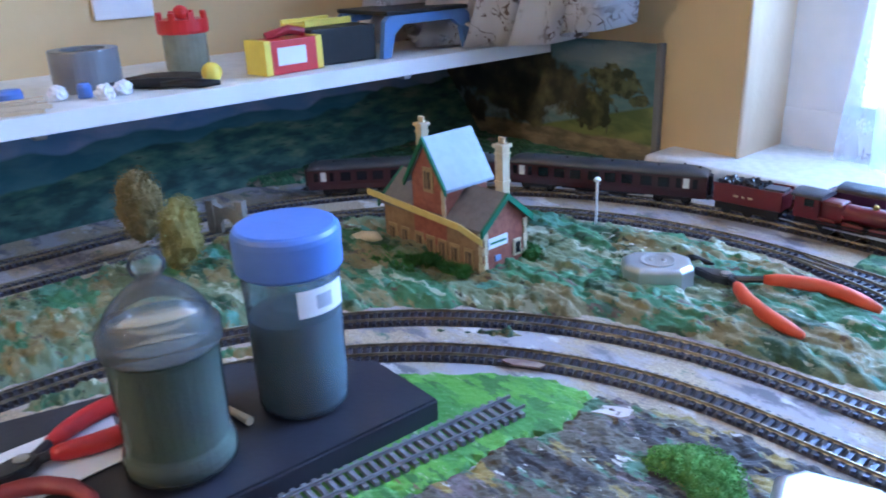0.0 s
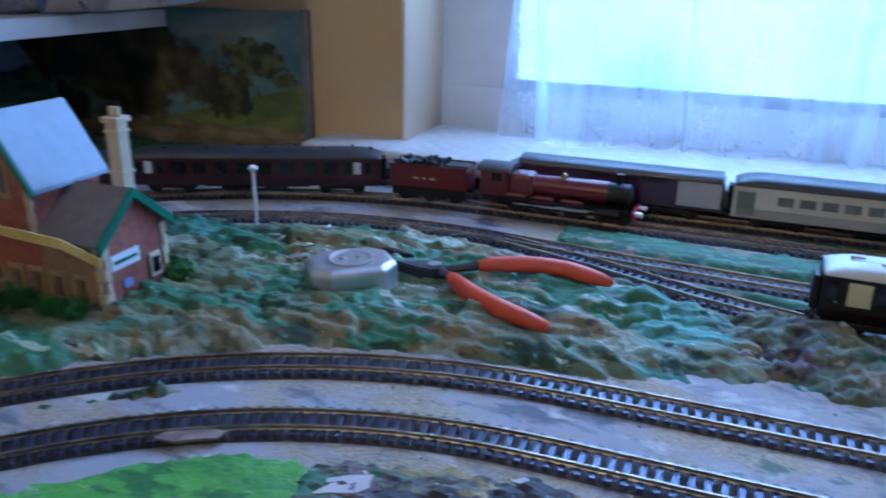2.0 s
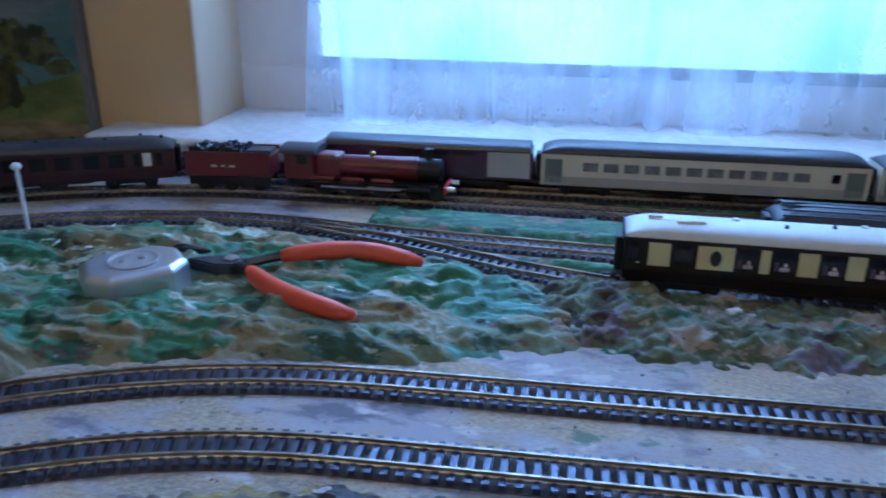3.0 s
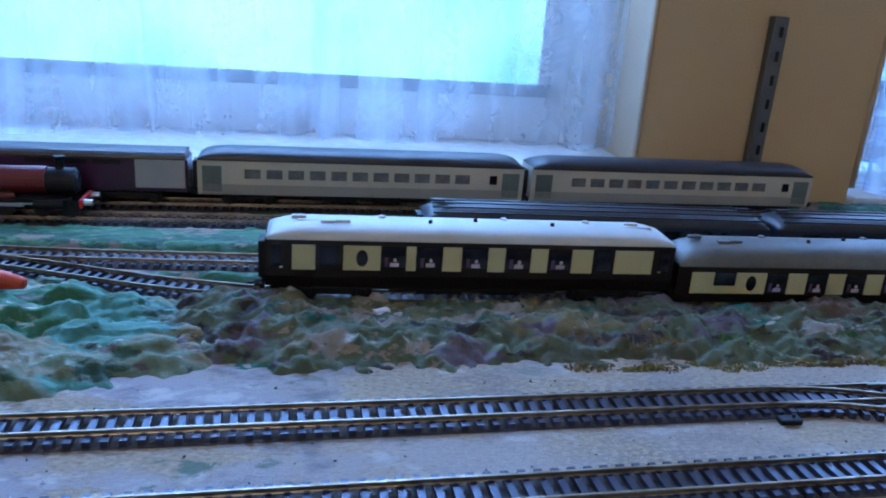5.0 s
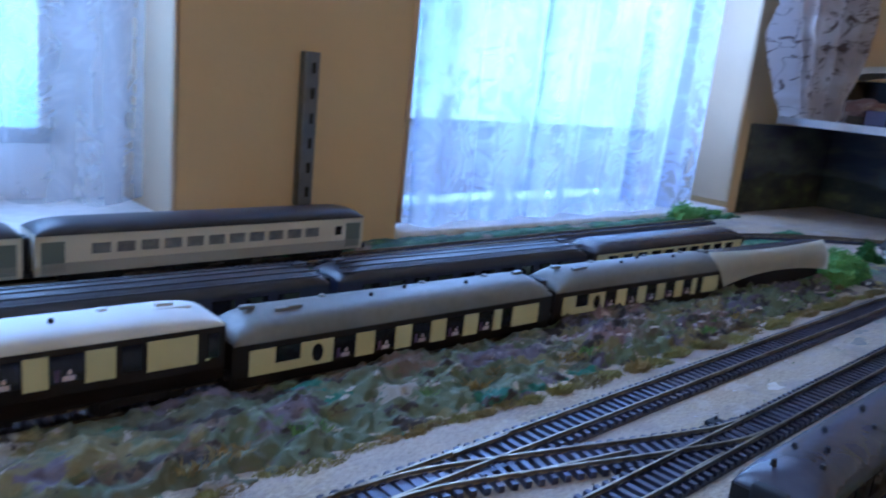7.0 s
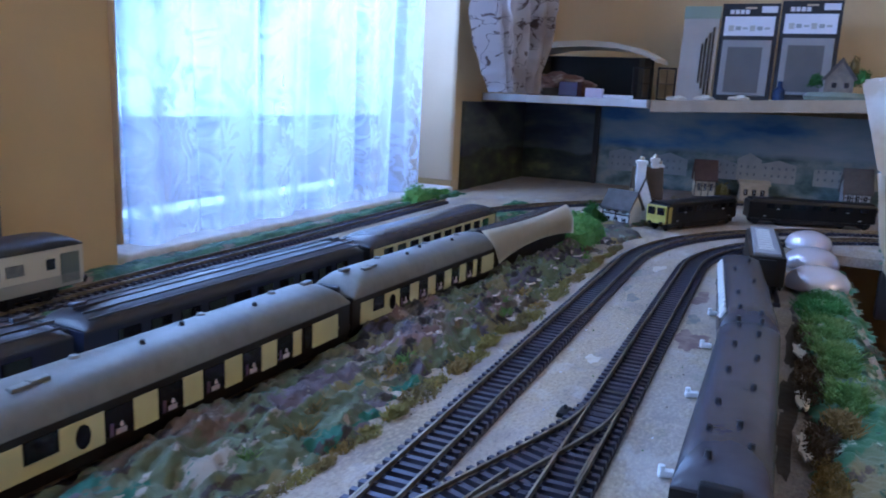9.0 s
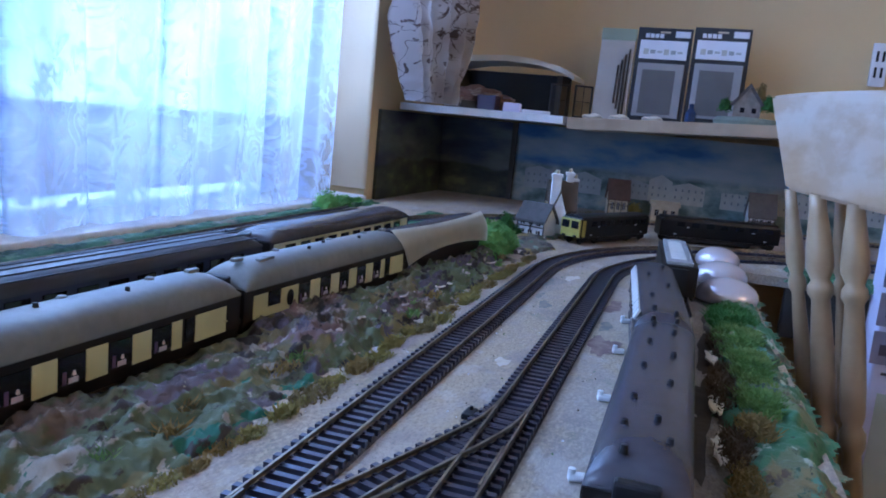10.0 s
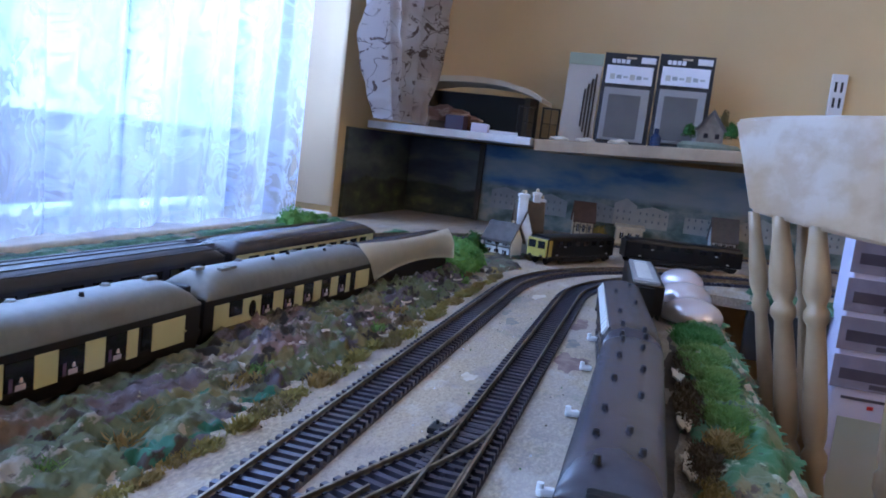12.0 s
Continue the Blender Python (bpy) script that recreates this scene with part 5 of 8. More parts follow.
# dining cars in umber and cream on the siding
def car_side(spans, centre, z0, z1):
    """Windows, cream panels and lamp places of one side, from spans along the siding: p panel, w window, s low strip under a window."""
    win, pan, lamp = [], [], []
    for a, b, k in spans:
        a, b = a - centre, b - centre
        if k == "p":
            pan.append((a, b, z0, z1, CREAM))
        elif k == "s":
            pan.append((a, b, z0, z0 + 0.36 * (z1 - z0), CREAM))
            win.append((a + 0.001, b - 0.001, z0 + 0.40 * (z1 - z0), z1, BLACK_GLOSS))
        else:
            win.append((a + 0.0006, b - 0.0006, z0 + 0.0022, z1 - 0.0005, BLACK_GLOSS))
            if k == "w":
                lamp.append((a + b) / 2)
    return win, pan, lamp


def ovals(t, x, z, width):
    for sy in (-1, 1):
        bm = bmesh.new()
        bmesh.ops.create_cone(bm, cap_ends=True, segments=18, radius1=1, radius2=1, depth=1, matrix=Matrix.LocRotScale(Vector((x, sy * (width / 2 + 0.0007), z)), Euler((radians(90), 0, 0)), Vector((0.0036, 0.0054, 0.0008))))
        part("oval_window", bm, BLACK_GLOSS, t)


def roof_tanks(t, xs, z, material):
    """Long low tanks and filler caps along the roof."""
    for x, L in xs:
        bm = bmesh.new()
        box(bm, (x, -0.003, z), (L, 0.005, 0.0026), bevel=0.0011)
        part("roof_tank", bm, material, t)


VENTS_P = [(-0.112, 0, 1), (-0.094, -0.007, 1), (-0.085, -0.006, 1), (-0.06, 0.004, 2), (-0.03, -0.005, 0), (0.0, 0.0, 0), (0.02, 0.006, 2), (0.05, -0.005, 0), (0.075, 0.003, 2), (0.105, 0, 1)]
SPAN_1 = ((-0.082, -0.075, "d"), (-0.069, -0.055, "p"), (-0.053, -0.040, "d"), (-0.038, -0.015, "p"), (-0.015, 0.001, "w"), (0.001, 0.007, "p"), (0.007, 0.024, "w"), (0.024, 0.036, "p"), (0.036, 0.053, "w"), (0.053, 0.064, "p"), (0.064, 0.081, "w"), (0.081, 0.092, "p"), (0.092, 0.108, "w"), (0.108, 0.122, "p"), (0.124, 0.135, "d"), (0.137, 0.163, "p"), (0.168, 0.175, "d"))
SPAN_2 = ((0.192, 0.208, "p"), (0.208, 0.224, "s"), (0.224, 0.246, "p"), (0.246, 0.262, "w"), (0.262, 0.276, "p"), (0.276, 0.292, "w"), (0.292, 0.305, "p"), (0.305, 0.321, "w"), (0.321, 0.334, "p"), (0.334, 0.350, "w"), (0.350, 0.363, "p"), (0.363, 0.378, "w"), (0.378, 0.386, "p"), (0.388, 0.396, "d"), (0.397, 0.424, "p"))
sP = along(PATH_P, 0.050, 0.68)
GROUP_P = "dining cars on the siding"
WIN, PAN, LAMP = car_side(SPAN_1, 0.0465, 0.0232, 0.0392)
pul = coach("dining_car", "tall umber and cream dining coach with a white roof", 0.263, UMBER, ROOF_WHITE, WIN, PAN, rise=0.0080, zb=0.0118, ze=0.0432, vents=VENTS_P, group=GROUP_P, doors=(-0.122, 0.122), lamps=LAMP, lamp_z=0.0014)
ovals(pul, -0.0265 - 0.0465, 0.0312, 0.0355)
roof_tanks(pul, ((-0.105, 0.016), (0.108, 0.020)), 0.0500, ROOF_WHITE)
put(pul, PATH_P, sP - 0.0035)


def low_car(length):
    """The lower grey-roofed dining coach."""
    k = length / 0.256
    spans = [(0.310 + (a - 0.310) * k, 0.310 + (b - 0.310) * k, c) for a, b, c in SPAN_2]
    win, pan, lamp = car_side(spans, 0.310, 0.0102, 0.0252)
    t = coach("dining_car", "low umber and cream dining coach with a grey roof", length, UMBER, ROOF_GREY, win, pan, rise=0.0138, zb=0.0032, ze=0.0300, vents=[(x * k, y, q) for x, y, q in VENTS_P], group=GROUP_P, doors=(-0.114 * k, 0.114 * k), lamps=lamp, lamp_z=-0.0125)
    ovals(t, (0.235 - 0.310) * k, 0.0178, 0.0355)
    return t


put(low_car(0.256), PATH_P, sP + 0.2605)
put(low_car(0.234), PATH_P, sP + 0.5135)

# maroon express on the outer loop
zw0, zw1 = 0.0225, 0.0345
mwin = [(x, x + 0.014, zw0, zw1, BLACK_GLOSS) for x in (-0.086, -0.064, -0.042, -0.018, 0.004, 0.026, 0.05, 0.072)] + [(x, x + 0.006, zw0, zw1, BLACK_GLOSS) for x in (-0.122, -0.101, 0.094, 0.114)]
mlab = [(-0.113, -0.1055, 0.0225, 0.035, ROOF_WHITE), (0.1025, 0.110, 0.0225, 0.035, ROOF_WHITE)]
MV = [(x, y, 0) for x, y in ((-0.12, 0.004), (-0.095, -0.006), (-0.08, 0.006), (-0.05, -0.005), (-0.02, 0.005), (0.01, -0.005), (0.04, 0.005), (0.07, -0.006), (0.10, 0.005), (0.12, -0.004))]
LM = 0.262
sM = along(PATH_M, TRAIN_X)
mk = coach("maroon_coach", "dark maroon passenger coach with white door notices", LM, MAROON, ROOF_MID, mwin, mlab, rise=0.0088, vents=MV, group="maroon coaches")
put(mk, PATH_M, sM - 0.266 - LM / 2)
another(mk, PATH_M, sM - 0.278 - 1.5 * LM)


def stretch(t, f):
    """Lengthen a vehicle along x; round parts only move."""
    for o in list(t.children) + [c for o in t.children for c in o.children]:
        if o.name.startswith("wheel"):
            m = o.matrix_basis.copy()
            m.translation.x *= f
            o.matrix_basis = m
            continue
        cx = sum(v.co.x for v in o.data.vertices) / len(o.data.vertices)
        whole = o.name.split(".")[0] in ("driving_wheel", "spoke", "chimney", "dome", "buffer")
        for v in o.data.vertices:
            v.co.x += (f - 1) * (cx if whole else v.co.x)


def steam_engine(s):
    x, y, a = on_path(PATH_M, s - 0.080)
    t = thing("steam_engine", "crimson model steam locomotive with black smokebox", "locomotive", (x, y, RAIL_TOP), a)
    bm = bmesh.new()
    cyl(bm, (0.012, 0, 0.0275), 0.0098, 0.066, "x", 24, 0.0112)
    part("boiler", bm, LOCO_RED, t, smooth=False)
    bm = bmesh.new()
    box(bm, (-0.027, 0, 0.0275), (0.022, 0.022, 0.023), bevel=0.004)
    part("firebox", bm, LOCO_RED, t)
    bm = bmesh.new()
    cyl(bm, (0.053, 0, 0.0272), 0.0104, 0.020, "x", 24)
    cyl(bm, (0.0635, 0, 0.0272), 0.0094, 0.002, "x", 24, 0.006)
    part("smokebox", bm, BLACK, t)
    bm = bmesh.new()
    lathe(bm, [(0.0042, 0), (0.0032, 0.002), (0.0033, 0.0075), (0.0042, 0.0088), (0.0042, 0.0102), (0.0026, 0.0102)], (0.053, 0, 0.0368), 16)
    part("chimney", bm, BLACK, t, "black chimney with a copper-coloured rim")
    bm = bmesh.new()
    lathe(bm, [(0.0036, 0), (0.0034, 0.0028), (0.002, 0.0046), (0.0004, 0.005)], (0.008, 0, 0.0372), 14)
    part("dome", bm, mat("brass", (0.55, 0.38, 0.14), 0.25, 1.0), t, "brass safety valve cover")
    bm = bmesh.new()
    box(bm, (-0.049, 0, 0.0285), (0.024, 0.031, 0.025), bevel=0.001)
    part("cab", bm, LOCO_RED, t)
    bm = bmesh.new()
    prism(bm, roof_profile(0.034, 0.0408, 0.005), -0.064, -0.034)
    part("cab_roof", bm, ROOF_DARK, t)
    for sy in (-1, 1):
        part("cab_window", plate(0.009, 0.0006, 0.008, c=(-0.046, sy * 0.0158, 0.0345)), BLACK_GLOSS, t)
        bm = bmesh.new()
        box(bm, (0.006, sy * 0.0135, 0.0158), (0.112, 0.006, 0.0012))
        part("running_plate", bm, BLACK, t)
        for x in (-0.030, -0.006, 0.018):
            bm = bmesh.new()
            box(bm, (x, sy * 0.0125, 0.0165), (0.019, 0.004, 0.007), bevel=0.002)
            part("splasher", bm, LOCO_RED, t)
            bm = bmesh.new()
            cyl(bm, (x, sy * 0.0088, 0.0108), 0.0105, 0.0026, "y", 24)
            dw = part("driving_wheel", bm, BLACK, t)
            for k in range(6):
                bm = bmesh.new()
                box(bm, (x, sy * 0.0103, 0.0108), (0.0008, 0.0008, 0.019), ry=k * math.pi / 6)
                part("spoke", bm, BLACK, dw)
        for x in (0.042, 0.060):
            share("wheel", WHEEL, t, pose(x, sy * 0.0088, 0.0064))
        bm = bmesh.new()
        cyl(bm, (0.048, sy * 0.0148, 0.0118), 0.0042, 0.018, "x", 14)
        part("cylinder", bm, BLACK, t)
        bm = bmesh.new()
        box(bm, (0.0, sy * 0.0126, 0.0095), (0.064, 0.0009, 0.0018))
        box(bm, (0.024, sy * 0.0135, 0.0112), (0.036, 0.0008, 0.0014))
        part("connecting_rod", bm, METAL, t)
    bm = bmesh.new()
    box(bm, (0.068, 0, 0.0125), (0.002, 0.033, 0.0065))
    part("front_beam", bm, RED, t, "red front buffer beam")
    for sy in (-1, 1):
        bm = bmesh.new()
        cyl(bm, (0.072, sy * 0.0115, 0.0128), 0.0026, 0.007, "x", 12)
        part("buffer", bm, METAL, t)
    bm = bmesh.new()
    box(bm, (-0.002, 0, 0.0115), (0.120, 0.012, 0.008))
    part("frame", bm, BLACK, t)
    stretch(t, 1.18)
    # tender
    x, y, a = on_path(PATH_M, s - 0.160 - 0.047)
    d = thing("tender", "crimson model tender heaped with black coal", "tender", (x, y, RAIL_TOP), a)
    bm = bmesh.new()
    box(bm, (0, 0, 0.0255), (0.104, 0.033, 0.020), bevel=0.001)
    part("tank", bm, LOCO_RED, d)
    for sy in (-1, 1):
        part("flare", plate(0.104, 0.0012, 0.004, c=(0, sy * 0.0172, 0.037)), LOCO_RED, d)
        bm = bmesh.new()
        for k in range(3):
            box(bm, (-0.016 + k * 0.011, sy * 0.0168, 0.0255), (0.007 if k != 1 else 0.004, 0.0004, 0.0022))
        part("lettering", bm, CREAM, d)
        part("side_frame", plate(0.098, 0.002, 0.008, c=(0, sy * 0.0132, 0.0105)), BLACK, d)
        for xx in (-0.034, 0, 0.034):
            share("wheel", WHEEL, d, pose(xx, sy * 0.0088, 0.0064))
    bm = bmesh.new()
    rng = random.Random(5)
    for k in range(150):
        box(bm, (rng.uniform(-0.045, 0.02), rng.uniform(-0.013, 0.013), 0.0355 + rng.uniform(0, 0.006)), (0.005, 0.004, 0.004), rng.uniform(0, 3), rng.uniform(0, 3))
    part("coal", bm, mat("coal", (0.02, 0.02, 0.024), 0.35), d, "heaped black coal")
    bm = bmesh.new()
    box(bm, (0.036, 0, 0.0375), (0.03, 0.02, 0.004), bevel=0.001)
    part("water_filler", bm, ROOF_DARK, d)
    stretch(d, 0.79)


steam_engine(sM)

# electric set by the window: purple engine and two pale coaches
sN = along(PATH_N, -0.158, 0.89)
LN = 0.288
PURPLE_END = mat("pale_engine_end", (0.42, 0.42, 0.44), 0.4, alt=(0.36, 0.36, 0.38), scale=50)
# pale colour and dots stand in for reflections and the bright interior
INTER_GLASS = mat("pale_sheen_glazing", (0.16, 0.16, 0.17), 0.12, alt=(0.30, 0.29, 0.28), scale=160)
iwin = [(-0.105 + k * 0.0185, -0.105 + k * 0.0185 + 0.0135, 0.0255, 0.0335, INTER_GLASS) for k in range(11)] + [(0.112, 0.119, 0.0255, 0.0335, BLACK_GLOSS)]
ipan = [(-0.140, -0.124, 0.0135, 0.036, INTER_DARK), (0.124, 0.140, 0.0135, 0.036, INTER_DARK), (-0.14, 0.14, 0.0112, 0.0200, mat("grey_lower_panel", (0.40, 0.385, 0.35), 0.45, alt=(0.34, 0.33, 0.3), scale=40))]
ic = coach("intercity_coach", "pale grey express coach with a dark roof", LN, INTERCITY, ROOF_DARK, iwin, ipan, rise=0.0085, ze=0.0415, width=0.0365, group="pale express coaches")
put(ic, PATH_N, sN + LN / 2 + 0.004)
another(ic, PATH_N, sN + LN * 1.5 + 0.012)


def electric_engine(s):
    L = 0.232
    x, y, a = on_path(PATH_N, s - L / 2 - 0.004)
    t = thing("electric_locomotive", "purple model electric locomotive with a sloping nose", "locomotive", (x, y, RAIL_TOP), a)
    bm = bmesh.new()
    prism(bm, [(-L / 2, 0.012), (L / 2, 0.012), (L / 2, 0.0405), (-L / 2 + 0.030, 0.0405), (-L / 2 + 0.022, 0.0385), (-L / 2 + 0.003, 0.024), (-L / 2, 0.019)], -0.0178, 0.0178, "y")
    bmesh.ops.bevel(bm, geom=bm.edges, offset=0.0012, segments=2, affect="EDGES")
    part("body", bm, PURPLE, t)
    bm = bmesh.new()
    prism(bm, roof_profile(0.034, 0.0405, 0.0065), -L / 2 + 0.032, L / 2 - 0.002)
    part("roof", bm, ROOF_DARK, t)
    for sy in (-1, 1):
        part("end_panel", plate(0.040, 0.0005, 0.024, c=(L / 2 - 0.022, sy * 0.0182, 0.0275)), PURPLE_END, t, "pale grey side panel")
        part("cab_side_window", plate(0.008, 0.0005, 0.006, c=(-L / 2 + 0.024, sy * 0.0182, 0.033)), BLACK_GLOSS, t)
        for k in range(3):
            part("grille", plate(0.022, 0.0005, 0.004, c=(0.0 + k * 0.026, sy * 0.0182, 0.037)), BLACK, t)
    part("windscreen", plate(0.0006, 0.024, 0.015), BLACK_GLOSS, t).matrix_basis = pose(-L / 2 + 0.0125, 0, 0.0319, 0, 53, 0)
    cu = bpy.data.curves.new("name_lettering", "FONT")
    cu.body, cu.size, cu.extrude, cu.space_character = "FLYING SCOTSMAN", 0.0078, 0.0002, 1.45
    me = bpy.data.meshes.new_from_object(bpy.data.objects.new("tmp_text", cu))
    me.materials.append(mat("pale_lettering", (0.42, 0.32, 0.40), 0.5))
    ob = new("lettering", me)
    ob.parent = t
    ob.matrix_basis = pose(-0.082, -0.0183, 0.0235, 90, 0, 0)
    bm = bmesh.new()
    box(bm, (0, 0, 0.0085), (0.06, 0.026, 0.006), bevel=0.001)
    part("underframe", bm, BLACK, t)
    bogie(t, -0.066, 0.042)
    bogie(t, 0.066, 0.042)
    bm = bmesh.new()
    for sy in (-1, 1):
        cyl(bm, (-L / 2 - 0.003, sy * 0.0115, 0.0135), 0.0024, 0.006, "x", 10)
    box(bm, (-L / 2 - 0.004, 0, 0.0085), (0.012, 0.004, 0.002))
    part("buffer", bm, BLACK, t)


electric_engine(sN)

# dark multiple unit between the maroon express and the dining cars
LD = 0.262
dwin = [(-0.11 + k * 0.0225, -0.11 + k * 0.0225 + 0.015, 0.0225, 0.0335, BLACK_GLOSS) for k in range(10)]
dpan = [(-0.126, 0.126, 0.0205, 0.0355, CREAM)]
dk = coach("railcar", "dark blue railcar coach with a ribbed black roof", LD, mat("dark_blue_paint", (0.02, 0.022, 0.05), 0.4, alt=(0.016, 0.018, 0.04), scale=50), ROOF_DARK, dwin, (), ribs=6, rise=0.0095, ze=0.037, vents=[(-0.12, 0.0, 1), (0.115, 0.0, 1)], group="dark railcars")
sD = along(PATH_D, 0.155, 0.74)
put(dk, PATH_D, sD)
another(dk, PATH_D, sD + 0.27)
dk3 = coach("railcar", "railcar coach with cream window band and brown roof", LD, UMBER, ROOF_BROWN, dwin, dpan, rise=0.0095, ze=0.037, group="dark railcars")
put(dk3, PATH_D, sD + 0.54)

# brown coaches on the near siding
bwin = [(-0.11 + k * 0.022, -0.11 + k * 0.022 + 0.012, 0.0195, 0.030, BLACK_GLOSS) for k in range(10)]
BV = [(-0.100, 0.006, 0), (-0.085, -0.008, 0), (-0.075, 0.008, 0), (-0.068, -0.003, 0), (-0.045, 0.007, 0), (-0.02, -0.006, 0), (0.0, 0.006, 0), (0.025, -0.006, 0), (0.045, 0.006, 0), (0.07, -0.005, 0), (0.085, 0.006, 0), (0.10, -0.006, 0), (0.10, 0.007, 0)]
br = coach("brown_coach", "weathered brown coach with a dusty domed roof", 0.222, UMBER, ROOF_BROWN, bwin, (), vents=BV, rise=0.0110, width=0.033, ze=0.0315, group="brown coaches")
br.matrix_basis = pose(0.403, 0.4175, RAIL_TOP, 0, 0, 1.7)
br2 = coach("brown_coach", "weathered brown coach with a pale louvred side strip", 0.224, UMBER, ROOF_BROWN, bwin[:9], (), vents=[(-0.1, -0.006, 0), (-0.09, 0.006, 0), (-0.05, 0.006, 0), (-0.01, -0.006, 0), (0.03, 0.006, 0), (0.07, -0.006, 0)], rise=0.0110, width=0.033, ze=0.0315, group="brown coaches")
br2.matrix_basis = pose(0.621, 0.4335, RAIL_TOP, 0, 0, 6.6)
bm = bmesh.new()
for k in range(14):
    box(bm, (-0.092 + k * 0.0125, 0.0160, 0.0375), (0.008, 0.0014, 0.006), rx=0.5)
part("louvre", bm, ROOF_WHITE, br2, "pale louvre strip on the roof edge")
# ---- station building ----
PRINT_TAN = mat("printed_tan_frame", (0.36, 0.25, 0.125), 0.75, alt=(0.28, 0.18, 0.09), scale=150)
PRINT_PANE = mat("printed_dark_pane", (0.10, 0.066, 0.045), 0.6, alt=(0.17, 0.12, 0.075), scale=120)


def station():
    ax, ay = -0.690, 0.490
    bx, by = -0.534, 0.497
    a = math.degrees(math.atan2(by - ay, bx - ax))
    L = math.hypot(bx - ax, by - ay)
    D, EV, RG = 0.064, 0.054, 0.081
    t = thing("station_building", "card model station of printed brick with green-edged roofs", "station", (ax, ay, 0.003), a)
    bm = bmesh.new()
    prism(bm, [(0, 0), (D, 0), (D, EV), (D / 2, RG), (0, EV)], 0, L)
    part("wall", bm, BRICK, t)
    bm = bmesh.new()
    box(bm, (L / 2, -0.0006, EV / 2), (L - 0.001, 0.001, EV - 0.001))
    part("facade", bm, mat("printed_tan_facade", (0.27, 0.165, 0.085), 0.8, alt=(0.19, 0.11, 0.06), scale=120, amount=0.7, alt2=(0.34, 0.23, 0.12), scale2=30), t, "printed tan brick facade")
    # main roof, two slopes
    for s in (0, 1):
        bm = bmesh.new()
        y0, y1 = (-0.005, D / 2) if s == 0 else (D + 0.005, D / 2)
        sl = (RG - EV) / (D / 2)
        z0 = EV - 0.005 * sl
        prism(bm, [(y0, z0 + 0.0005), (y1, RG + 0.0005), (y1, RG + 0.0035), (y0, z0 + 0.003)], -0.004, L + 0.004)
        part("roof", bm, SLATE, t)
    for x in (-0.0055, L + 0.0025):
        for s in (0, 1):
            y0, y1 = (-0.006, D / 2) if s == 0 else (D + 0.006, D / 2)
            bm = bmesh.new()
            prism(bm, [(y0, EV - 0.008), (y1, RG - 0.003), (y1, RG + 0.004), (y0, EV)], x, x + 0.003)
            part("bargeboard", bm, GREEN_TRIM, t)
    # cross gable
    gx0, gx1, GE, GR = 0.052, 0.104, 0.094, 0.134
    mid = (gx0 + gx1) / 2
    bm = bmesh.new()
    prism(bm, [(gx0, 0.02), (gx1, 0.02), (gx1, GE), (mid, GR), (gx0, GE)], -0.0012, D - 0.004, "y")
    part("gable", bm, BRICK, t)
    for s in (0, 1):
        x0, x1 = (gx0 - 0.007, mid) if s == 0 else (gx1 + 0.007, mid)
        sl = (GR - GE) / (mid - gx0)
        z0 = GE - 0.007 * sl
        bm = bmesh.new()
        prism(bm, [(x0, z0), (x1, GR), (x1, GR + 0.003), (x0, z0 + 0.003)], -0.006, D, "y")
        part("gable_roof", bm, SLATE_BLUE, t, "pale blue-grey roof slope")
        bm = bmesh.new()
        prism(bm, [(x0, z0 - 0.003), (x1, GR - 0.003), (x1, GR + 0.004), (x0, z0 + 0.004)], -0.0085, -0.0055, "y")
        part("bargeboard", bm, GREEN_TRIM, t)
    # windows and doors on the front
    def opening(x, z, w, h, y=-0.0015, door=False):
        bm = bmesh.new()
        box(bm, (x, y, z), (w + 0.004, 0.002, h + 0.004), bevel=0.0004)
        f = part("door" if door else "window", bm, PRINT_TAN, t)
        part("pane", plate(w * 0.78, 0.001, h * 0.8, c=(x, y - 0.0014, z + (h * 0.06 if door else 0))), PRINT_PANE, f)
        part("glazing_bar", plate(0.0007, 0.0008, h * 0.8, c=(x, y - 0.0022, z)), PRINT_TAN, f)
    opening(mid + 0.001, 0.091, 0.011, 0.023, -0.002)
    for k, x in enumerate((0.014, 0.036, 0.060, 0.078, 0.097, 0.116, 0.137)):
        opening(x, 0.018 if k not in (1, 4) else 0.014, 0.010, 0.018 if k not in (1, 4) else 0.026, door=k in (1, 4))
    bm = bmesh.new()
    box(bm, (L / 2, -0.0012, 0.003), (L, 0.0018, 0.006))
    part("plinth", bm, PRINT_TAN, t)
    # corner stones
    for y in (0.0, D):
        for k in range(6):
            part("quoin", plate(0.0018, 0.006 if k % 2 else 0.004, 0.0078, c=(L + 0.0008, y + (0.0025 if y == 0 else -0.0025), 0.0035 + k * 0.0086)), STONE, t)
    for k in range(6):
        part("quoin", plate(0.006 if k % 2 else 0.004, 0.0018, 0.0078, c=(L - 0.0025, -0.0008, 0.0035 + k * 0.0086)), STONE, t)
        part("quoin", plate(0.006 if k % 2 else 0.004, 0.0018, 0.0078, c=(gx1 - 0.002, -0.0022, 0.058 + k * 0.0066)), STONE, t)
    # end wall sign, window and notice
    bm = bmesh.new()
    box(bm, (L + 0.0012, 0.020, 0.036), (0.0012, 0.028, 0.011))
    sign = part("sign", bm, PAPER, t, "white name board with an unreadable line")
    part("sign_line", plate(0.0006, 0.022, 0.0022, c=(L + 0.0021, 0.020, 0.036)), GREEN_TRIM, sign)
    part("notice", plate(0.0012, 0.008, 0.006, c=(L + 0.0012, 0.020, 0.018)), mat("blue_notice", (0.2, 0.26, 0.5), 0.6), t)
    bm = bmesh.new()
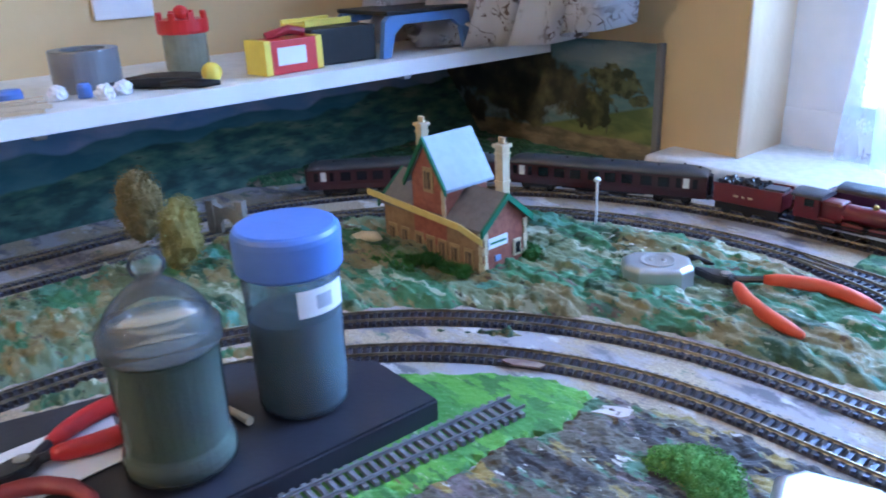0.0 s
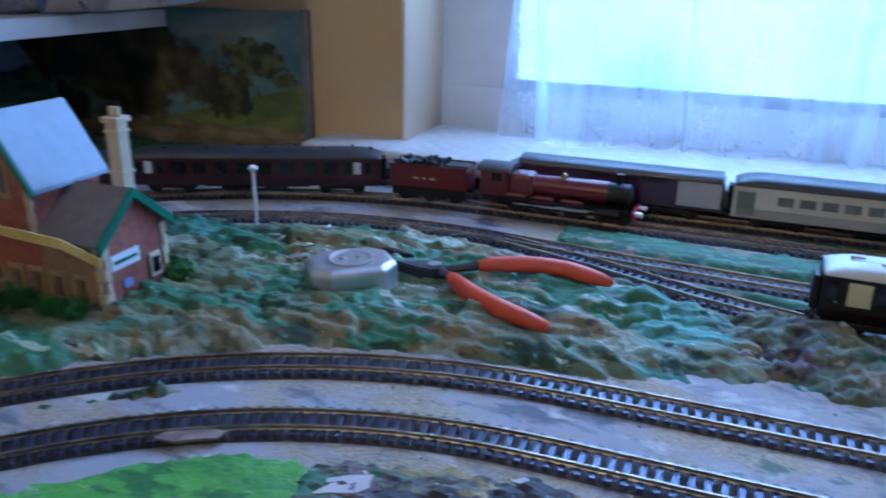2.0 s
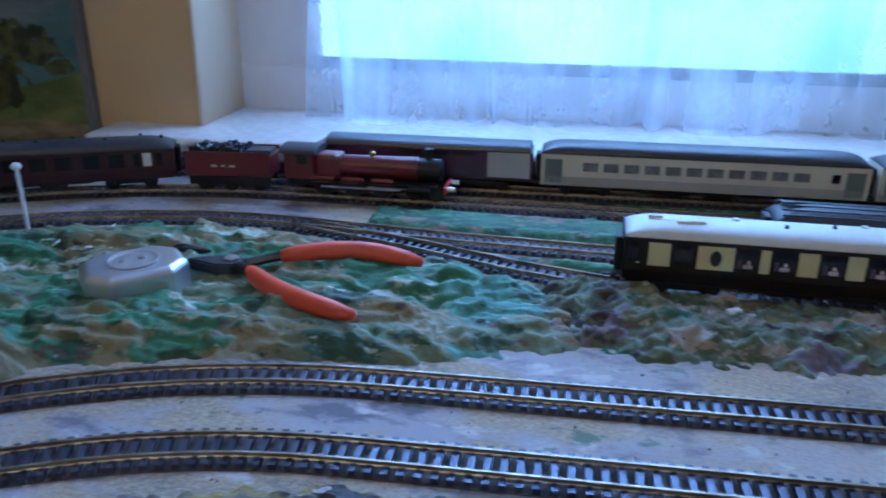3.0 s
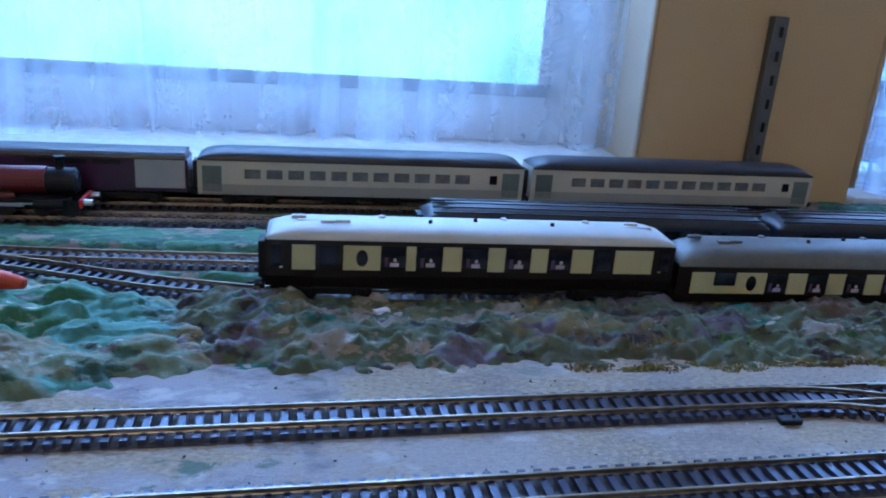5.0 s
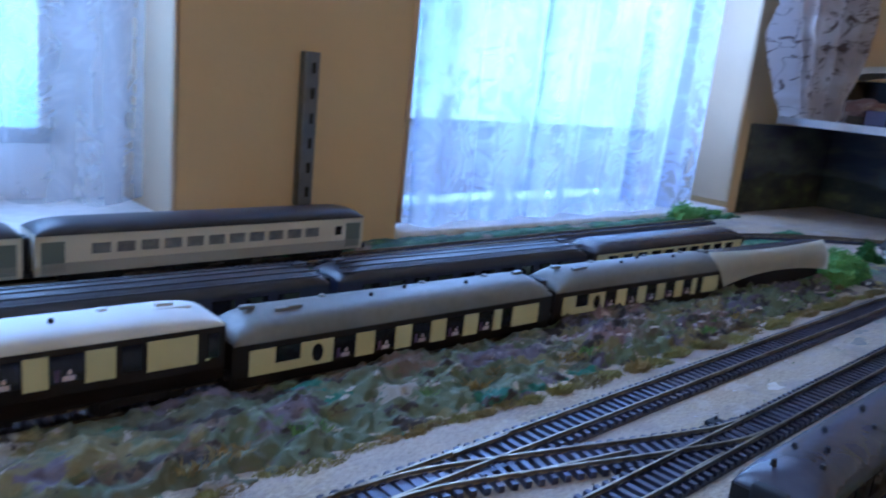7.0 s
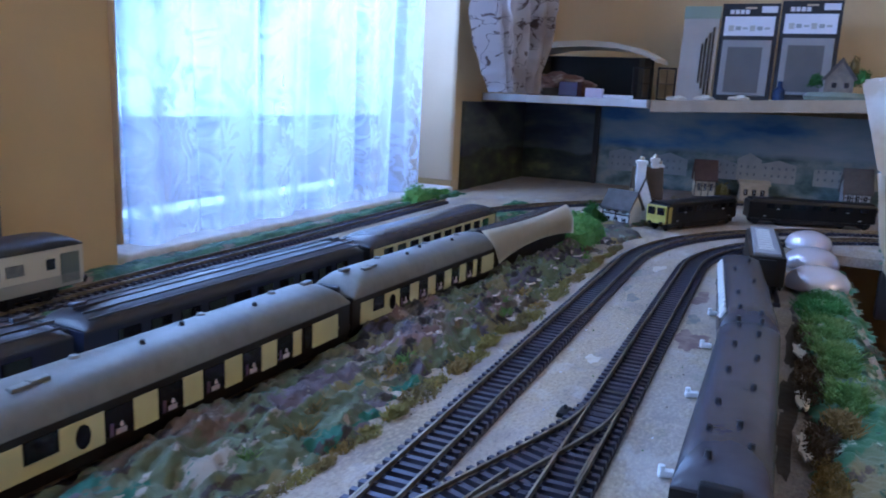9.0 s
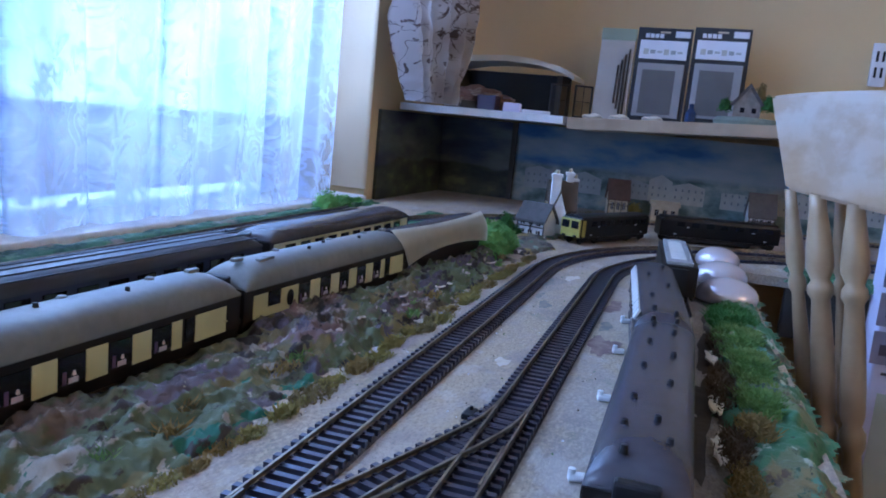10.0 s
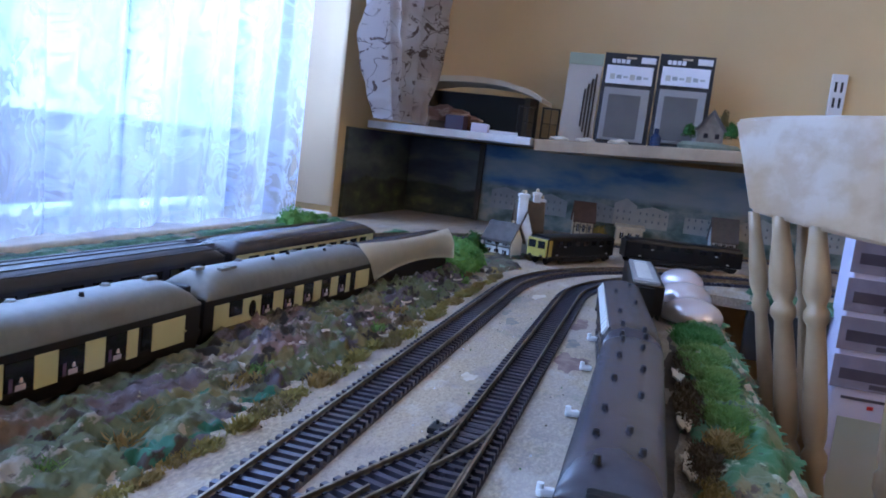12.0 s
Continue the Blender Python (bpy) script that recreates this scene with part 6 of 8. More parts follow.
    box(bm, (L + 0.001, 0.049, 0.022), (0.0022, 0.011, 0.018), bevel=0.0004)
    w = part("window", bm, STONE, t)
    part("pane", plate(0.001, 0.007, 0.012, c=(L + 0.0024, 0.049, 0.022)), BLACK_GLOSS, w)
    # canopy: a bent card awning with a yellow edge
    P0, P1, P2, P3 = Vector((-0.012, -0.013, 0.066)), Vector((0.137, -0.013, 0.057)), Vector((L + 0.001, -0.0015, 0.042)), Vector((-0.004, 0.0, 0.052))
    bm = bmesh.new()
    lo = [bm.verts.new(p) for p in (P0, P1, P2, P3)]
    hi = [bm.verts.new(p + Vector((0, 0, 0.0014))) for p in (P0, P1, P2, P3)]
    for tri in ((0, 1, 3), (1, 2, 3)):
        bm.faces.new([lo[k] for k in tri]), bm.faces.new([hi[k] for k in tri])
    for k in range(4):
        bm.faces.new((lo[k], lo[(k + 1) % 4], hi[(k + 1) % 4], hi[k]))
    bmesh.ops.recalc_face_normals(bm, faces=bm.faces)
    canopy = part("canopy", bm, SLATE, t)
    for a_, b_ in ((P0, P1), (P1, P2)):
        bm = bmesh.new()
        o = Vector((0, -0.0016, 0))
        vs = [[bm.verts.new(p + q) for q in (Vector((0, 0, -0.0055)), Vector((0, 0, 0.0016)), Vector((0, 0, 0.0016)) + o, Vector((0, 0, -0.0055)) + o)] for p in (a_, b_)]
        for k in range(4):
            bm.faces.new((vs[0][k], vs[0][(k + 1) % 4], vs[1][(k + 1) % 4], vs[1][k]))
        bm.faces.new(vs[0]), bm.faces.new(vs[1])
        bmesh.ops.recalc_face_normals(bm, faces=bm.faces)
        part("valance", bm, YELLOW_TRIM, canopy, "yellow card valance")

    def chimney(x, y, z0, z1, w):
        bm = bmesh.new()
        box(bm, (x, y, (z0 + z1) / 2), (w, w, z1 - z0), bevel=0.0006)
        box(bm, (x, y, z0 + 0.42 * (z1 - z0)), (w + 0.002, w + 0.002, 0.002))
        box(bm, (x, y, z1 - 0.002), (w + 0.004, w + 0.004, 0.004), bevel=0.0008)
        box(bm, (x, y, z1 - 0.010), (w + 0.002, w + 0.002, 0.0016))
        c = part("chimney", bm, STONE, t, "cream card chimney stack")
        for k in (-1, 1):
            bm = bmesh.new()
            cyl(bm, (x + k * w * 0.22, y, z1 + 0.003), 0.0022, 0.007, seg=10)
            part("chimney_pot", bm, STONE, c)
    chimney(0.024, 0.040, 0.06, 0.138, 0.010)
    chimney(L - 0.010, D / 2 + 0.008, 0.065, 0.132, 0.0105)


station()


def ruin():
    t = thing("ruined_tower", "small grey model castle ruin on the hillside", "castle", (-0.862, 0.375, 0.0), 35)
    st = mat("grey_ruin_stone", (0.27, 0.25, 0.22), 0.9, alt=(0.18, 0.17, 0.15), scale=120, bump=0.5)
    bm = bmesh.new()
    prism(bm, [(-0.022, 0), (-0.008, 0), (-0.008, 0.016), (-0.004, 0.022), (0.004, 0.022), (0.008, 0.016), (0.008, 0), (0.022, 0), (0.022, 0.040), (0.014, 0.033), (0.004, 0.038), (-0.006, 0.035), (-0.016, 0.041), (-0.022, 0.036)], -0.004, 0.004, "y")
    part("arch_wall", bm, st, t)
    for x in (-0.02, 0.02):
        bm = bmesh.new()
        box(bm, (x, 0, 0.0225), (0.010, 0.012, 0.045), bevel=0.001)
        part("buttress", bm, st, t)


ruin()

# ---- tools and tins on the hillside ----
def tin(at, rz, scale, label, glint_knobs=True):
    t = thing("octagonal_tin", label, "tin", at, rz)
    def octo(w, d, c):
        return [(-w + c, -d), (w - c, -d), (w, -d + c), (w, d - c), (w - c, d), (-w + c, d), (-w, d - c), (-w, -d + c)]
    w, d, h = 0.033 * scale, 0.026 * scale, 0.022 * scale
    bm = bmesh.new()
    prism(bm, octo(w, d, 0.013 * scale), 0, h, "z")
    top = [v for v in bm.verts if v.co.z > h / 2]
    es = [e for e in bm.edges if all(v in top for v in e.verts)]
    bmesh.ops.bevel(bm, geom=es, offset=0.006 * scale, segments=5, affect="EDGES", profile=0.5)
    part("shell", bm, SILVER, t)
    bm = bmesh.new()
    lathe(bm, [(0.0001, h - 0.0002), (0.017 * scale, h - 0.0002), (0.018 * scale, h + 0.001), (0.016 * scale, h + 0.0014), (0.013 * scale, h + 0.0004), (0.0001, h + 0.0004)], seg=24)
    if glint_knobs:
        part("lid_ring", bm, SILVER, t)
    # raised spots shaped to give the two highlights of the lid's concave dish
    for x in (-0.006, 0.006) if glint_knobs else ():
        bm = bmesh.new()
        lathe(bm, [(0.0001, 0), (0.0028 * scale, 0), (0.0022 * scale, 0.002), (0.0001, 0.0024)], (x, 0, h), 12)
        part("knob", bm, SILVER, t)
    return t


tin((-0.405, 0.608, 0.006), 42, 1.0, "silver octagonal tin on the green hillside")
tin((-0.130, 0.389, 0.002), 20, 1.05, "bright silver octagonal tin by the green bush", False)


def pliers(at, rz, grips, label):
    """Pliers lying open: jaws to -x, two curved grips to +x."""
    t = thing("pliers", label, "pliers", at, rz)
    steel = mat("dark_steel", (0.09, 0.09, 0.10), 0.35, 0.8, alt=(0.05, 0.05, 0.055), scale=80)
    bm = bmesh.new()
    prism(bm, [(-0.034, -0.002), (-0.012, -0.009), (0.0, -0.009), (0.008, -0.004), (0.008, 0.004), (0.0, 0.009), (-0.012, 0.009), (-0.034, 0.001)], 0.002, 0.010, "z")
    bmesh.ops.bevel(bm, geom=bm.edges, offset=0.0012, segments=2, affect="EDGES")
    part("jaw", bm, steel, t)
    bm = bmesh.new()
    cyl(bm, (-0.002, 0, 0.0105), 0.005, 0.003, seg=18)
    part("pivot", bm, METAL, t)
    for grip in grips:
        pts = [Vector((x, y, 0.0065 + z)) for x, y, z in grip]
        k = max(1, len(pts) // 4)
        bm = bmesh.new()
        tube(bm, [Vector((0, 0, 0.006))] + pts[:2], 0.0035, 8)
        part("arm", bm, steel, t)
        bm = bmesh.new()
        fine = []
        for i in range(len(pts) - 1):
            for u in (0, 0.34, 0.67):
                fine.append(pts[i].lerp(pts[i + 1], u))
        fine.append(pts[-1])
        for _ in range(3):
            fine = [fine[0]] + [(fine[i - 1] + 2 * fine[i] + fine[i + 1]) / 4 for i in range(1, len(fine) - 1)] + [fine[-1]]
        n = len(fine)
        rad = [0.0055 + 0.0013 * math.sin(math.pi * i / (n - 1)) for i in range(n)]
        rad[0], rad[-1] = 0.0042, 0.0034
        rad[-2] = 0.0056
        tube(bm, fine, 0.006, 12, rad)
        part("grip", bm, ORANGE if grips is OPEN else RED, t, smooth=True)


OPEN = ([(0.03, 0.010, 0.004), (0.06, 0.022, 0.006), (0.095, 0.024, 0.006), (0.130, 0.011, 0.004)], [(0.016, -0.014, 0.002), (0.035, -0.038, 0.003), (0.066, -0.060, 0.003), (0.100, -0.071, 0.001)])
pliers((-0.348, 0.640, 0.010), 4, OPEN, "open cutting pliers with orange grips on the hillside")

# signal post and fallen signs
t = thing("lamp_post", "thin white model lamp post", "lamp post", (-0.560, 0.705, 0.0))
bm = bmesh.new()
tube(bm, [(0, 0, 0.0), (0, 0, 0.055)], 0.0016, 10)
part("post", bm, WHITE, t)
bm = bmesh.new()
ball(bm, (0, 0, 0.058), 0.0042, 14, (1, 1, 0.8))
part("globe", bm, WHITE, t)
bm = bmesh.new()
cyl(bm, (0, 0, 0.0015), 0.006, 0.003, seg=14)
part("base", bm, GREEN_TRIM, t)
for x, y, rz in ((-0.5175, 0.682, 98), (-0.4925, 0.694, 98)):
    t = thing("station_sign", "tipped white model station sign on two legs", "sign", (x, y, 0.006), rz)
    t.matrix_basis = pose(x, y, 0.004, 52, 0, rz)
    part("board", plate(0.036, 0.0014, 0.007, 0.0003, (0, 0, 0.009)), PAPER, t)
    for s in (-1, 1):
        part("leg", plate(0.0014, 0.0014, 0.009, c=(s * 0.009, 0, 0.003)), METAL, t)
t = thing("paintbrush", "thin brush with a dark bristle tip", "brush", (-0.445, 0.661, 0.012), 6)
bm = bmesh.new()
tube(bm, [(-0.03, 0, 0), (0.03, 0, 0)], 0.0022, 8)
part("handle", bm, WHITE, t)
bm = bmesh.new()
tube(bm, [(0.03, 0, 0), (0.045, 0.001, 0.001), (0.064, 0.004, 0.0)], 0.004, 8, [0.003, 0.0055, 0.001])
part("bristle", bm, BLACK, t)
bm = bmesh.new()
tube(bm, [(-0.03, 0, 0.004), (-0.008, 0.003, 0.010), (0.012, 0.0, 0.014), (0.02, 0, 0.012)], 0.006, 10, [0.004, 0.007, 0.0065, 0.002])
solid("white_stone", bm, STONE, "pale curved stone lying beside the station", "stone", (-0.69, 0.462, 0.006), 20, smooth=True)
bm = bmesh.new()
box(bm, (0, 0, 0.003), (0.020, 0.004, 0.003), bevel=0.001)
box(bm, (-0.006, 0.002, 0.004), (0.010, 0.005, 0.004), 0.4, bevel=0.001)
solid("white_scrap", bm, PAPER, "white plastic scrap under the dining car", "scrap", (-0.008, 0.638, 0.0075), 5)

# ---- black board with jars ----
bm = bmesh.new()
prism(bm, [(-0.371, 0.302), (-0.449, 0.303), (-0.525, 0.218), (-0.565, 0.05), (-0.565, -0.06), (-0.376, -0.06)], 0.001, 0.021, "z")
bmesh.ops.bevel(bm, geom=bm.edges, offset=0.002, segments=2, affect="EDGES")
solid("black_board", bm, BLACK_BOARD, "thick black laminated board lying on the grass", "board")


def sweet_jar(at):
    t = thing("sweet_jar", "clear plastic sweet jar half full of green flock", "jar", at)
    prof = [(0.034, 0.001), (0.0375, 0.004), (0.038, 0.012), (0.0365, 0.0185), (0.0345, 0.021), (0.0348, 0.024), (0.0355, 0.06), (0.036, 0.085), (0.037, 0.090), (0.0385, 0.093), (0.0385, 0.099), (0.037, 0.1015), (0.0365, 0.105), (0.0345, 0.1095), (0.0308, 0.1160), (0.0255, 0.1225), (0.0192, 0.1282), (0.0128, 0.1330), (0.0088, 0.1362), (0.0080, 0.1382), (0.0112, 0.1415), (0.0118, 0.147), (0.008, 0.154), (0.001, 0.156)]
    prof = [(0.93 * r, 0.93 * z) for r, z in prof]
    bm = bmesh.new()
    lathe(bm, [(0.0005, 0.001)] + prof, seg=40)
    part("jar_shell", bm, CLEAR, t, smooth=True)
    bm = bmesh.new()
    lathe(bm, [(0.93 * r, 0.93 * z) for r, z in ((0.0005, 0.003), (0.033, 0.003), (0.0362, 0.006), (0.0365, 0.012), (0.035, 0.0185), (0.0330, 0.021), (0.0332, 0.024), (0.0340, 0.085), (0.0348, 0.0885), (0.0005, 0.090))], seg=32)
    part("flock_filling", bm, DARK_GREEN_FILL, t, "dark green flock powder")
    bm = bmesh.new()
    for z in (0.0915, 0.1005):
        lathe(bm, [(0.93 * r, 0.93 * (z + dz)) for r, dz in ((0.0380, 0), (0.0392, 0.001), (0.0392, 0.002), (0.0380, 0.003))], seg=36)
    part("rim", bm, CLEAR, t, smooth=True)


LABEL_GREY = mat("faded_label_print", (0.42, 0.44, 0.52), 0.7)


def flock_pot(at, rz):
    t = thing("flock_pot", "clear pot of green flock with a bright blue screw lid", "pot", at, rz)
    bm = bmesh.new()
    lathe(bm, [(0.0005, 0.001), (0.029, 0.001), (0.0315, 0.004), (0.032, 0.03), (0.0325, 0.08), (0.0335, 0.098), (0.0335, 0.106), (0.0005, 0.106)], seg=40)
    part("pot_shell", bm, MILKY, t, smooth=True)
    bm = bmesh.new()
    lathe(bm, [(0.0005, 0.003), (0.028, 0.003), (0.0302, 0.006), (0.0305, 0.03), (0.031, 0.071), (0.015, 0.076), (0.0005, 0.072)], seg=36)
    part("flock_filling", bm, mat("deep_green_flock", (0.065, 0.11, 0.085), 0.95, alt=(0.04, 0.075, 0.055), scale=60, bump=0.5, bump_scale=600), t, "dark green flock powder")
    bm = bmesh.new()
    lathe(bm, [(0.0005, 0.104), (0.0345, 0.104), (0.0360, 0.106), (0.0363, 0.127), (0.0357, 0.1305), (0.0342, 0.1330), (0.0320, 0.1343), (0.0005, 0.1345)], seg=96)
    part("lid", bm, BLUE, t, "bright blue plastic lid", smooth=False)
    bm = bmesh.new()
    n = 14
    vs = []
    for k in range(n + 1):
        a = radians(-32 + 64 * k / n)
        vs.append([bm.verts.new((0.0343 * math.cos(a), 0.0343 * math.sin(a), z)) for z in (0.079, 0.098)])
    for p, q in zip(vs, vs[1:]):
        bm.faces.new((p[0], q[0], q[1], p[1]))
    lab = part("label", bm, PAPER, t, "white printed paper label")
    for k in range(5):
        a = radians(-8 + 4 * k)
        bm = bmesh.new()
        box(bm, (0.0345 * math.cos(a), 0.0345 * math.sin(a), 0.0885), (0.0004, 0.0021, 0.010), a)
        part("printed_bar", bm, LABEL_GREY, lab)


sweet_jar((-0.428, 0.137, 0.0212))
flock_pot((-0.437, 0.232, 0.0212), 8)
bm = bmesh.new()
prism(bm, [(-0.519, 0.1215), (-0.515, 0.010), (-0.447, 0.030), (-0.4535, 0.1095)], 0.0222, 0.0228, "z")
solid("paper_sheet", bm, PAPER, "white sheet of paper on the black board", "paper")
CLOSED = ([(0.019, 0.0105, 0), (0.046, 0.0215, 0), (0.070, 0.0220, 0), (0.100, 0.014, 0)], [(0.0146, -0.003, 0), (0.0316, -0.0125, 0), (0.054, -0.0200, 0), (0.090, -0.018, 0)])
pliers((-0.4814, 0.0582, 0.0230), 100, CLOSED, "steel pliers with red loop grips on white paper")
bm = bmesh.new()
tube(bm, [(-0.4640, 0.0200, 0.028), (-0.4626, 0.0389, 0.028), (-0.4595, 0.0510, 0.028), (-0.4531, 0.0617, 0.028), (-0.4389, 0.0735, 0.028), (-0.4209, 0.0783, 0.028), (-0.4000, 0.0760, 0.028)], 0.0055, 12, [0.004, 0.0052, 0.0055, 0.0055, 0.0052, 0.0048, 0.0035])
solid("tool_grip", bm, mat("dull_red_rubber", (0.26, 0.035, 0.035), 0.5, alt=(0.2, 0.03, 0.03), scale=60), "dull red curved tool grip on the black board", "tool", smooth=True)
bm = bmesh.new()
tube(bm, [(-0.018, 0, 0.003), (0.018, 0, 0.003)], 0.0028, 8, [0.002, 0.0034])
solid("pencil_stub", bm, STONE, "short pale stub lying on the board", "stub", (-0.452, 0.184, 0.0212), 10)

# loose length of track on the grass
t = track([(0, 0), (0.205, 0)], "loose straight piece of grey model track on the grass", bed=False)
t.name = "loose_track"
t.matrix_basis = pose(-0.360, 0.150, 0.004, 0, 0, 85.5)
GREY_TRACK = mat("grey_plastic_track", (0.16, 0.16, 0.175), 0.5, alt=(0.12, 0.12, 0.13), scale=60)
for o in t.children:
    o.data.materials[0] = GREY_TRACK
# torn paper scraps
for k, (x, y, rz, m_) in enumerate(((-0.385, 0.402, 30, P_MAROON), (-0.29, 0.398, 40, P_CURL))):
    bm = bmesh.new()
    rng = random.Random(k)
    pts = [(0.02 * math.cos(q) * rng.uniform(0.5, 1), 0.009 * math.sin(q) * rng.uniform(0.5, 1)) for q in [2 * math.pi * i / 9 for i in range(9)]]
    prism(bm, pts, 0.0, 0.0014, "z")
    solid("torn_scrap", bm, m_, "torn scrap of card on the painted ground", "scrap", (x, y, 0.004), rz, group="torn scraps")
# ---- painted backdrops ----
def painting(name, kind, axis_u, u_scale):
    """A printed landscape: sky with clouds over hills or dark woods, by height and place along the panel."""
    m = bpy.data.materials.new(name)
    m.use_nodes = True
    n, l = m.node_tree.nodes, m.node_tree.links
    b = n["Principled BSDF"]
    b.inputs["Roughness"].default_value = 0.55
    tc, sep = n.new("ShaderNodeTexCoord"), n.new("ShaderNodeSeparateXYZ")
    l.new(tc.outputs["Object"], sep.inputs[0])

    def tex(scale, stretch, detail=5.0, off=0.0):
        mp, t = n.new("ShaderNodeMapping"), n.new("ShaderNodeTexNoise")
        mp.inputs["Scale"].default_value = (1, 1, stretch)
        mp.inputs["Location"].default_value = (off, off, off)
        l.new(tc.outputs["Object"], mp.inputs[0])
        l.new(mp.outputs[0], t.inputs["Vector"])
        t.inputs["Scale"].default_value, t.inputs["Detail"].default_value = scale, detail
        return t.outputs["Fac"]

    def math_(op, a, c):
        k = n.new("ShaderNodeMath")
        k.operation = op
        for i, v in enumerate((a, c)):
            if isinstance(v, (int, float)):
                k.inputs[i].default_value = v
            else:
                l.new(v, k.inputs[i])
        return k.outputs[0]

    def ramp(f, stops):
        r = n.new("ShaderNodeValToRGB")
        while len(r.color_ramp.elements) < len(stops):
            r.color_ramp.elements.new(0.5)
        for e, (p, c) in zip(r.color_ramp.elements, stops):
            e.position, e.color = p, (*c, 1)
        l.new(f, r.inputs[0])
        return r.outputs[0]

    def mix(f, a, c):
        k = n.new("ShaderNodeMix")
        k.data_type = "RGBA"
        l.new(f, k.inputs[0]), l.new(a, k.inputs[6]), l.new(c, k.inputs[7])
        return k.outputs[2]

    z = sep.outputs["Z"]
    def step(e, sharp):
        return ramp(math_("MULTIPLY", math_("SUBTRACT", e, z), sharp), [(0.0, (0, 0, 0)), (1.0, (1, 1, 1))])
    y_ = sep.outputs["Y"]
    if kind == "hills":
        blue = ramp(tex(4, 4.0, 3.0), [(0.36, (0.11, 0.26, 0.50)), (0.64, (0.20, 0.37, 0.58))])
        bank = ramp(math_("MULTIPLY", math_("SUBTRACT", math_("ADD", 0.098, math_("MULTIPLY", tex(9, 1.5, 5.0, 4.0), 0.05)), z), 40), [(0.0, (0, 0, 0)), (1.0, (0.75, 0.75, 0.75))])
        puff = ramp(tex(13, 2.2, 6.0, 3.0), [(0.40, (0.24, 0.34, 0.52)), (0.56, (0.48, 0.46, 0.60)), (0.68, (0.62, 0.56, 0.66))])
        far = ramp(tex(16, 3.5, 5.0, 5.0), [(0.4, (0.05, 0.15, 0.19)), (0.6, (0.09, 0.21, 0.23))])
        mid = ramp(tex(24, 3.2, 6.0, 2.0), [(0.36, (0.018, 0.060, 0.056)), (0.46, (0.045, 0.118, 0.086)), (0.56, (0.085, 0.170, 0.108)), (0.68, (0.19, 0.235, 0.145))])
        near = ramp(tex(30, 2.6, 6.0, 7.0), [(0.36, (0.014, 0.044, 0.044)), (0.48, (0.032, 0.088, 0.072)), (0.60, (0.066, 0.140, 0.112)), (0.72, (0.125, 0.185, 0.135))])
        hedge = ramp(tex(34, 6.0, 4.0, 13.0), [(0.30, (1, 1, 1)), (0.40, (0, 0, 0))])
        dark = ramp(tex(60, 1.0, 3.0, 1.0), [(0.4, (0.013, 0.040, 0.038)), (0.6, (0.026, 0.068, 0.050))])
        rise_y = math_("MULTIPLY", math_("SUBTRACT", y_, 0.25), 0.05)
        e_far = math_("ADD", math_("MULTIPLY", tex(6, 0.3, 2.0, 11.0), 0.07), 0.055)
        e_mid = math_("ADD", math_("ADD", math_("MULTIPLY", tex(5, 0.3, 3.0, 8.0), 0.08), 0.022), rise_y)
        e_near = math_("ADD", math_("MULTIPLY", tex(9, 0.3, 3.0, 15.0), 0.06), 0.008)
        col = mix(step(e_far, 300), mix(bank, blue, puff), far)
        col = mix(step(e_mid, 300), col, mid)
        col = mix(step(e_near, 200), col, near)
        low = step(e_mid, 120)
        lined = n.new("ShaderNodeMath")
        lined.operation = "MULTIPLY"
        l.new(hedge, lined.inputs[0]), l.new(low, lined.inputs[1])
        col = mix(lined.outputs[0], col, dark)
    elif kind == "woods":
        x_ = sep.outputs["X"]
        dark = ramp(tex(22, 1.0, 6.0, 3.0), [(0.35, (0.022, 0.022, 0.018)), (0.5, (0.05, 0.048, 0.032)), (0.62, (0.12, 0.105, 0.05)), (0.75, (0.22, 0.19, 0.08))])
        teal = ramp(tex(7, 3.0, 4.0, 2.0), [(0.36, (0.07, 0.16, 0.19)), (0.5, (0.13, 0.24, 0.26)), (0.64, (0.30, 0.36, 0.36))])
        field = ramp(tex(14, 2.5, 5.0, 6.0), [(0.4, (0.10, 0.14, 0.045)), (0.6, (0.22, 0.26, 0.07))])
        path = ramp(tex(20, 3.0, 5.0, 16.0), [(0.4, (0.16, 0.13, 0.08)), (0.6, (0.36, 0.28, 0.16))])
        grove = ramp(tex(34, 1.0, 5.0, 17.0), [(0.42, (0.03, 0.035, 0.018)), (0.54, (0.09, 0.095, 0.035)), (0.68, (0.22, 0.20, 0.06))])
        foliage = ramp(tex(70, 1.0, 4.0, 7.0), [(0.4, (0.03, 0.04, 0.02)), (0.6, (0.13, 0.14, 0.06))])

        def disc(cx, cz, rx, rz, rough, off, lo=0.7):
            dx = math_("MULTIPLY", math_("SUBTRACT", x_, cx), 1 / rx)
            dz = math_("MULTIPLY", math_("SUBTRACT", z, cz), 1 / rz)
            q = math_("ADD", math_("ADD", math_("MULTIPLY", dx, dx), math_("MULTIPLY", dz, dz)), math_("MULTIPLY", math_("SUBTRACT", tex(rough, 1.0, 5.0, off), 0.5), 3.2))
            return ramp(q, [(lo, (1, 1, 1)), (1.0, (0, 0, 0))])
        slope = math_("ADD", 0.078, math_("MULTIPLY", math_("SUBTRACT", x_, -0.73), 0.25))
        col = mix(step(slope, 250), teal, field)
        col = mix(step(math_("ADD", 0.026, math_("MULTIPLY", tex(12, 0.4, 4.0, 4.0), 0.02)), 200), col, path)
        col = mix(disc(-0.698, 0.096, 0.024, 0.012, 40, 21.0), col, foliage)
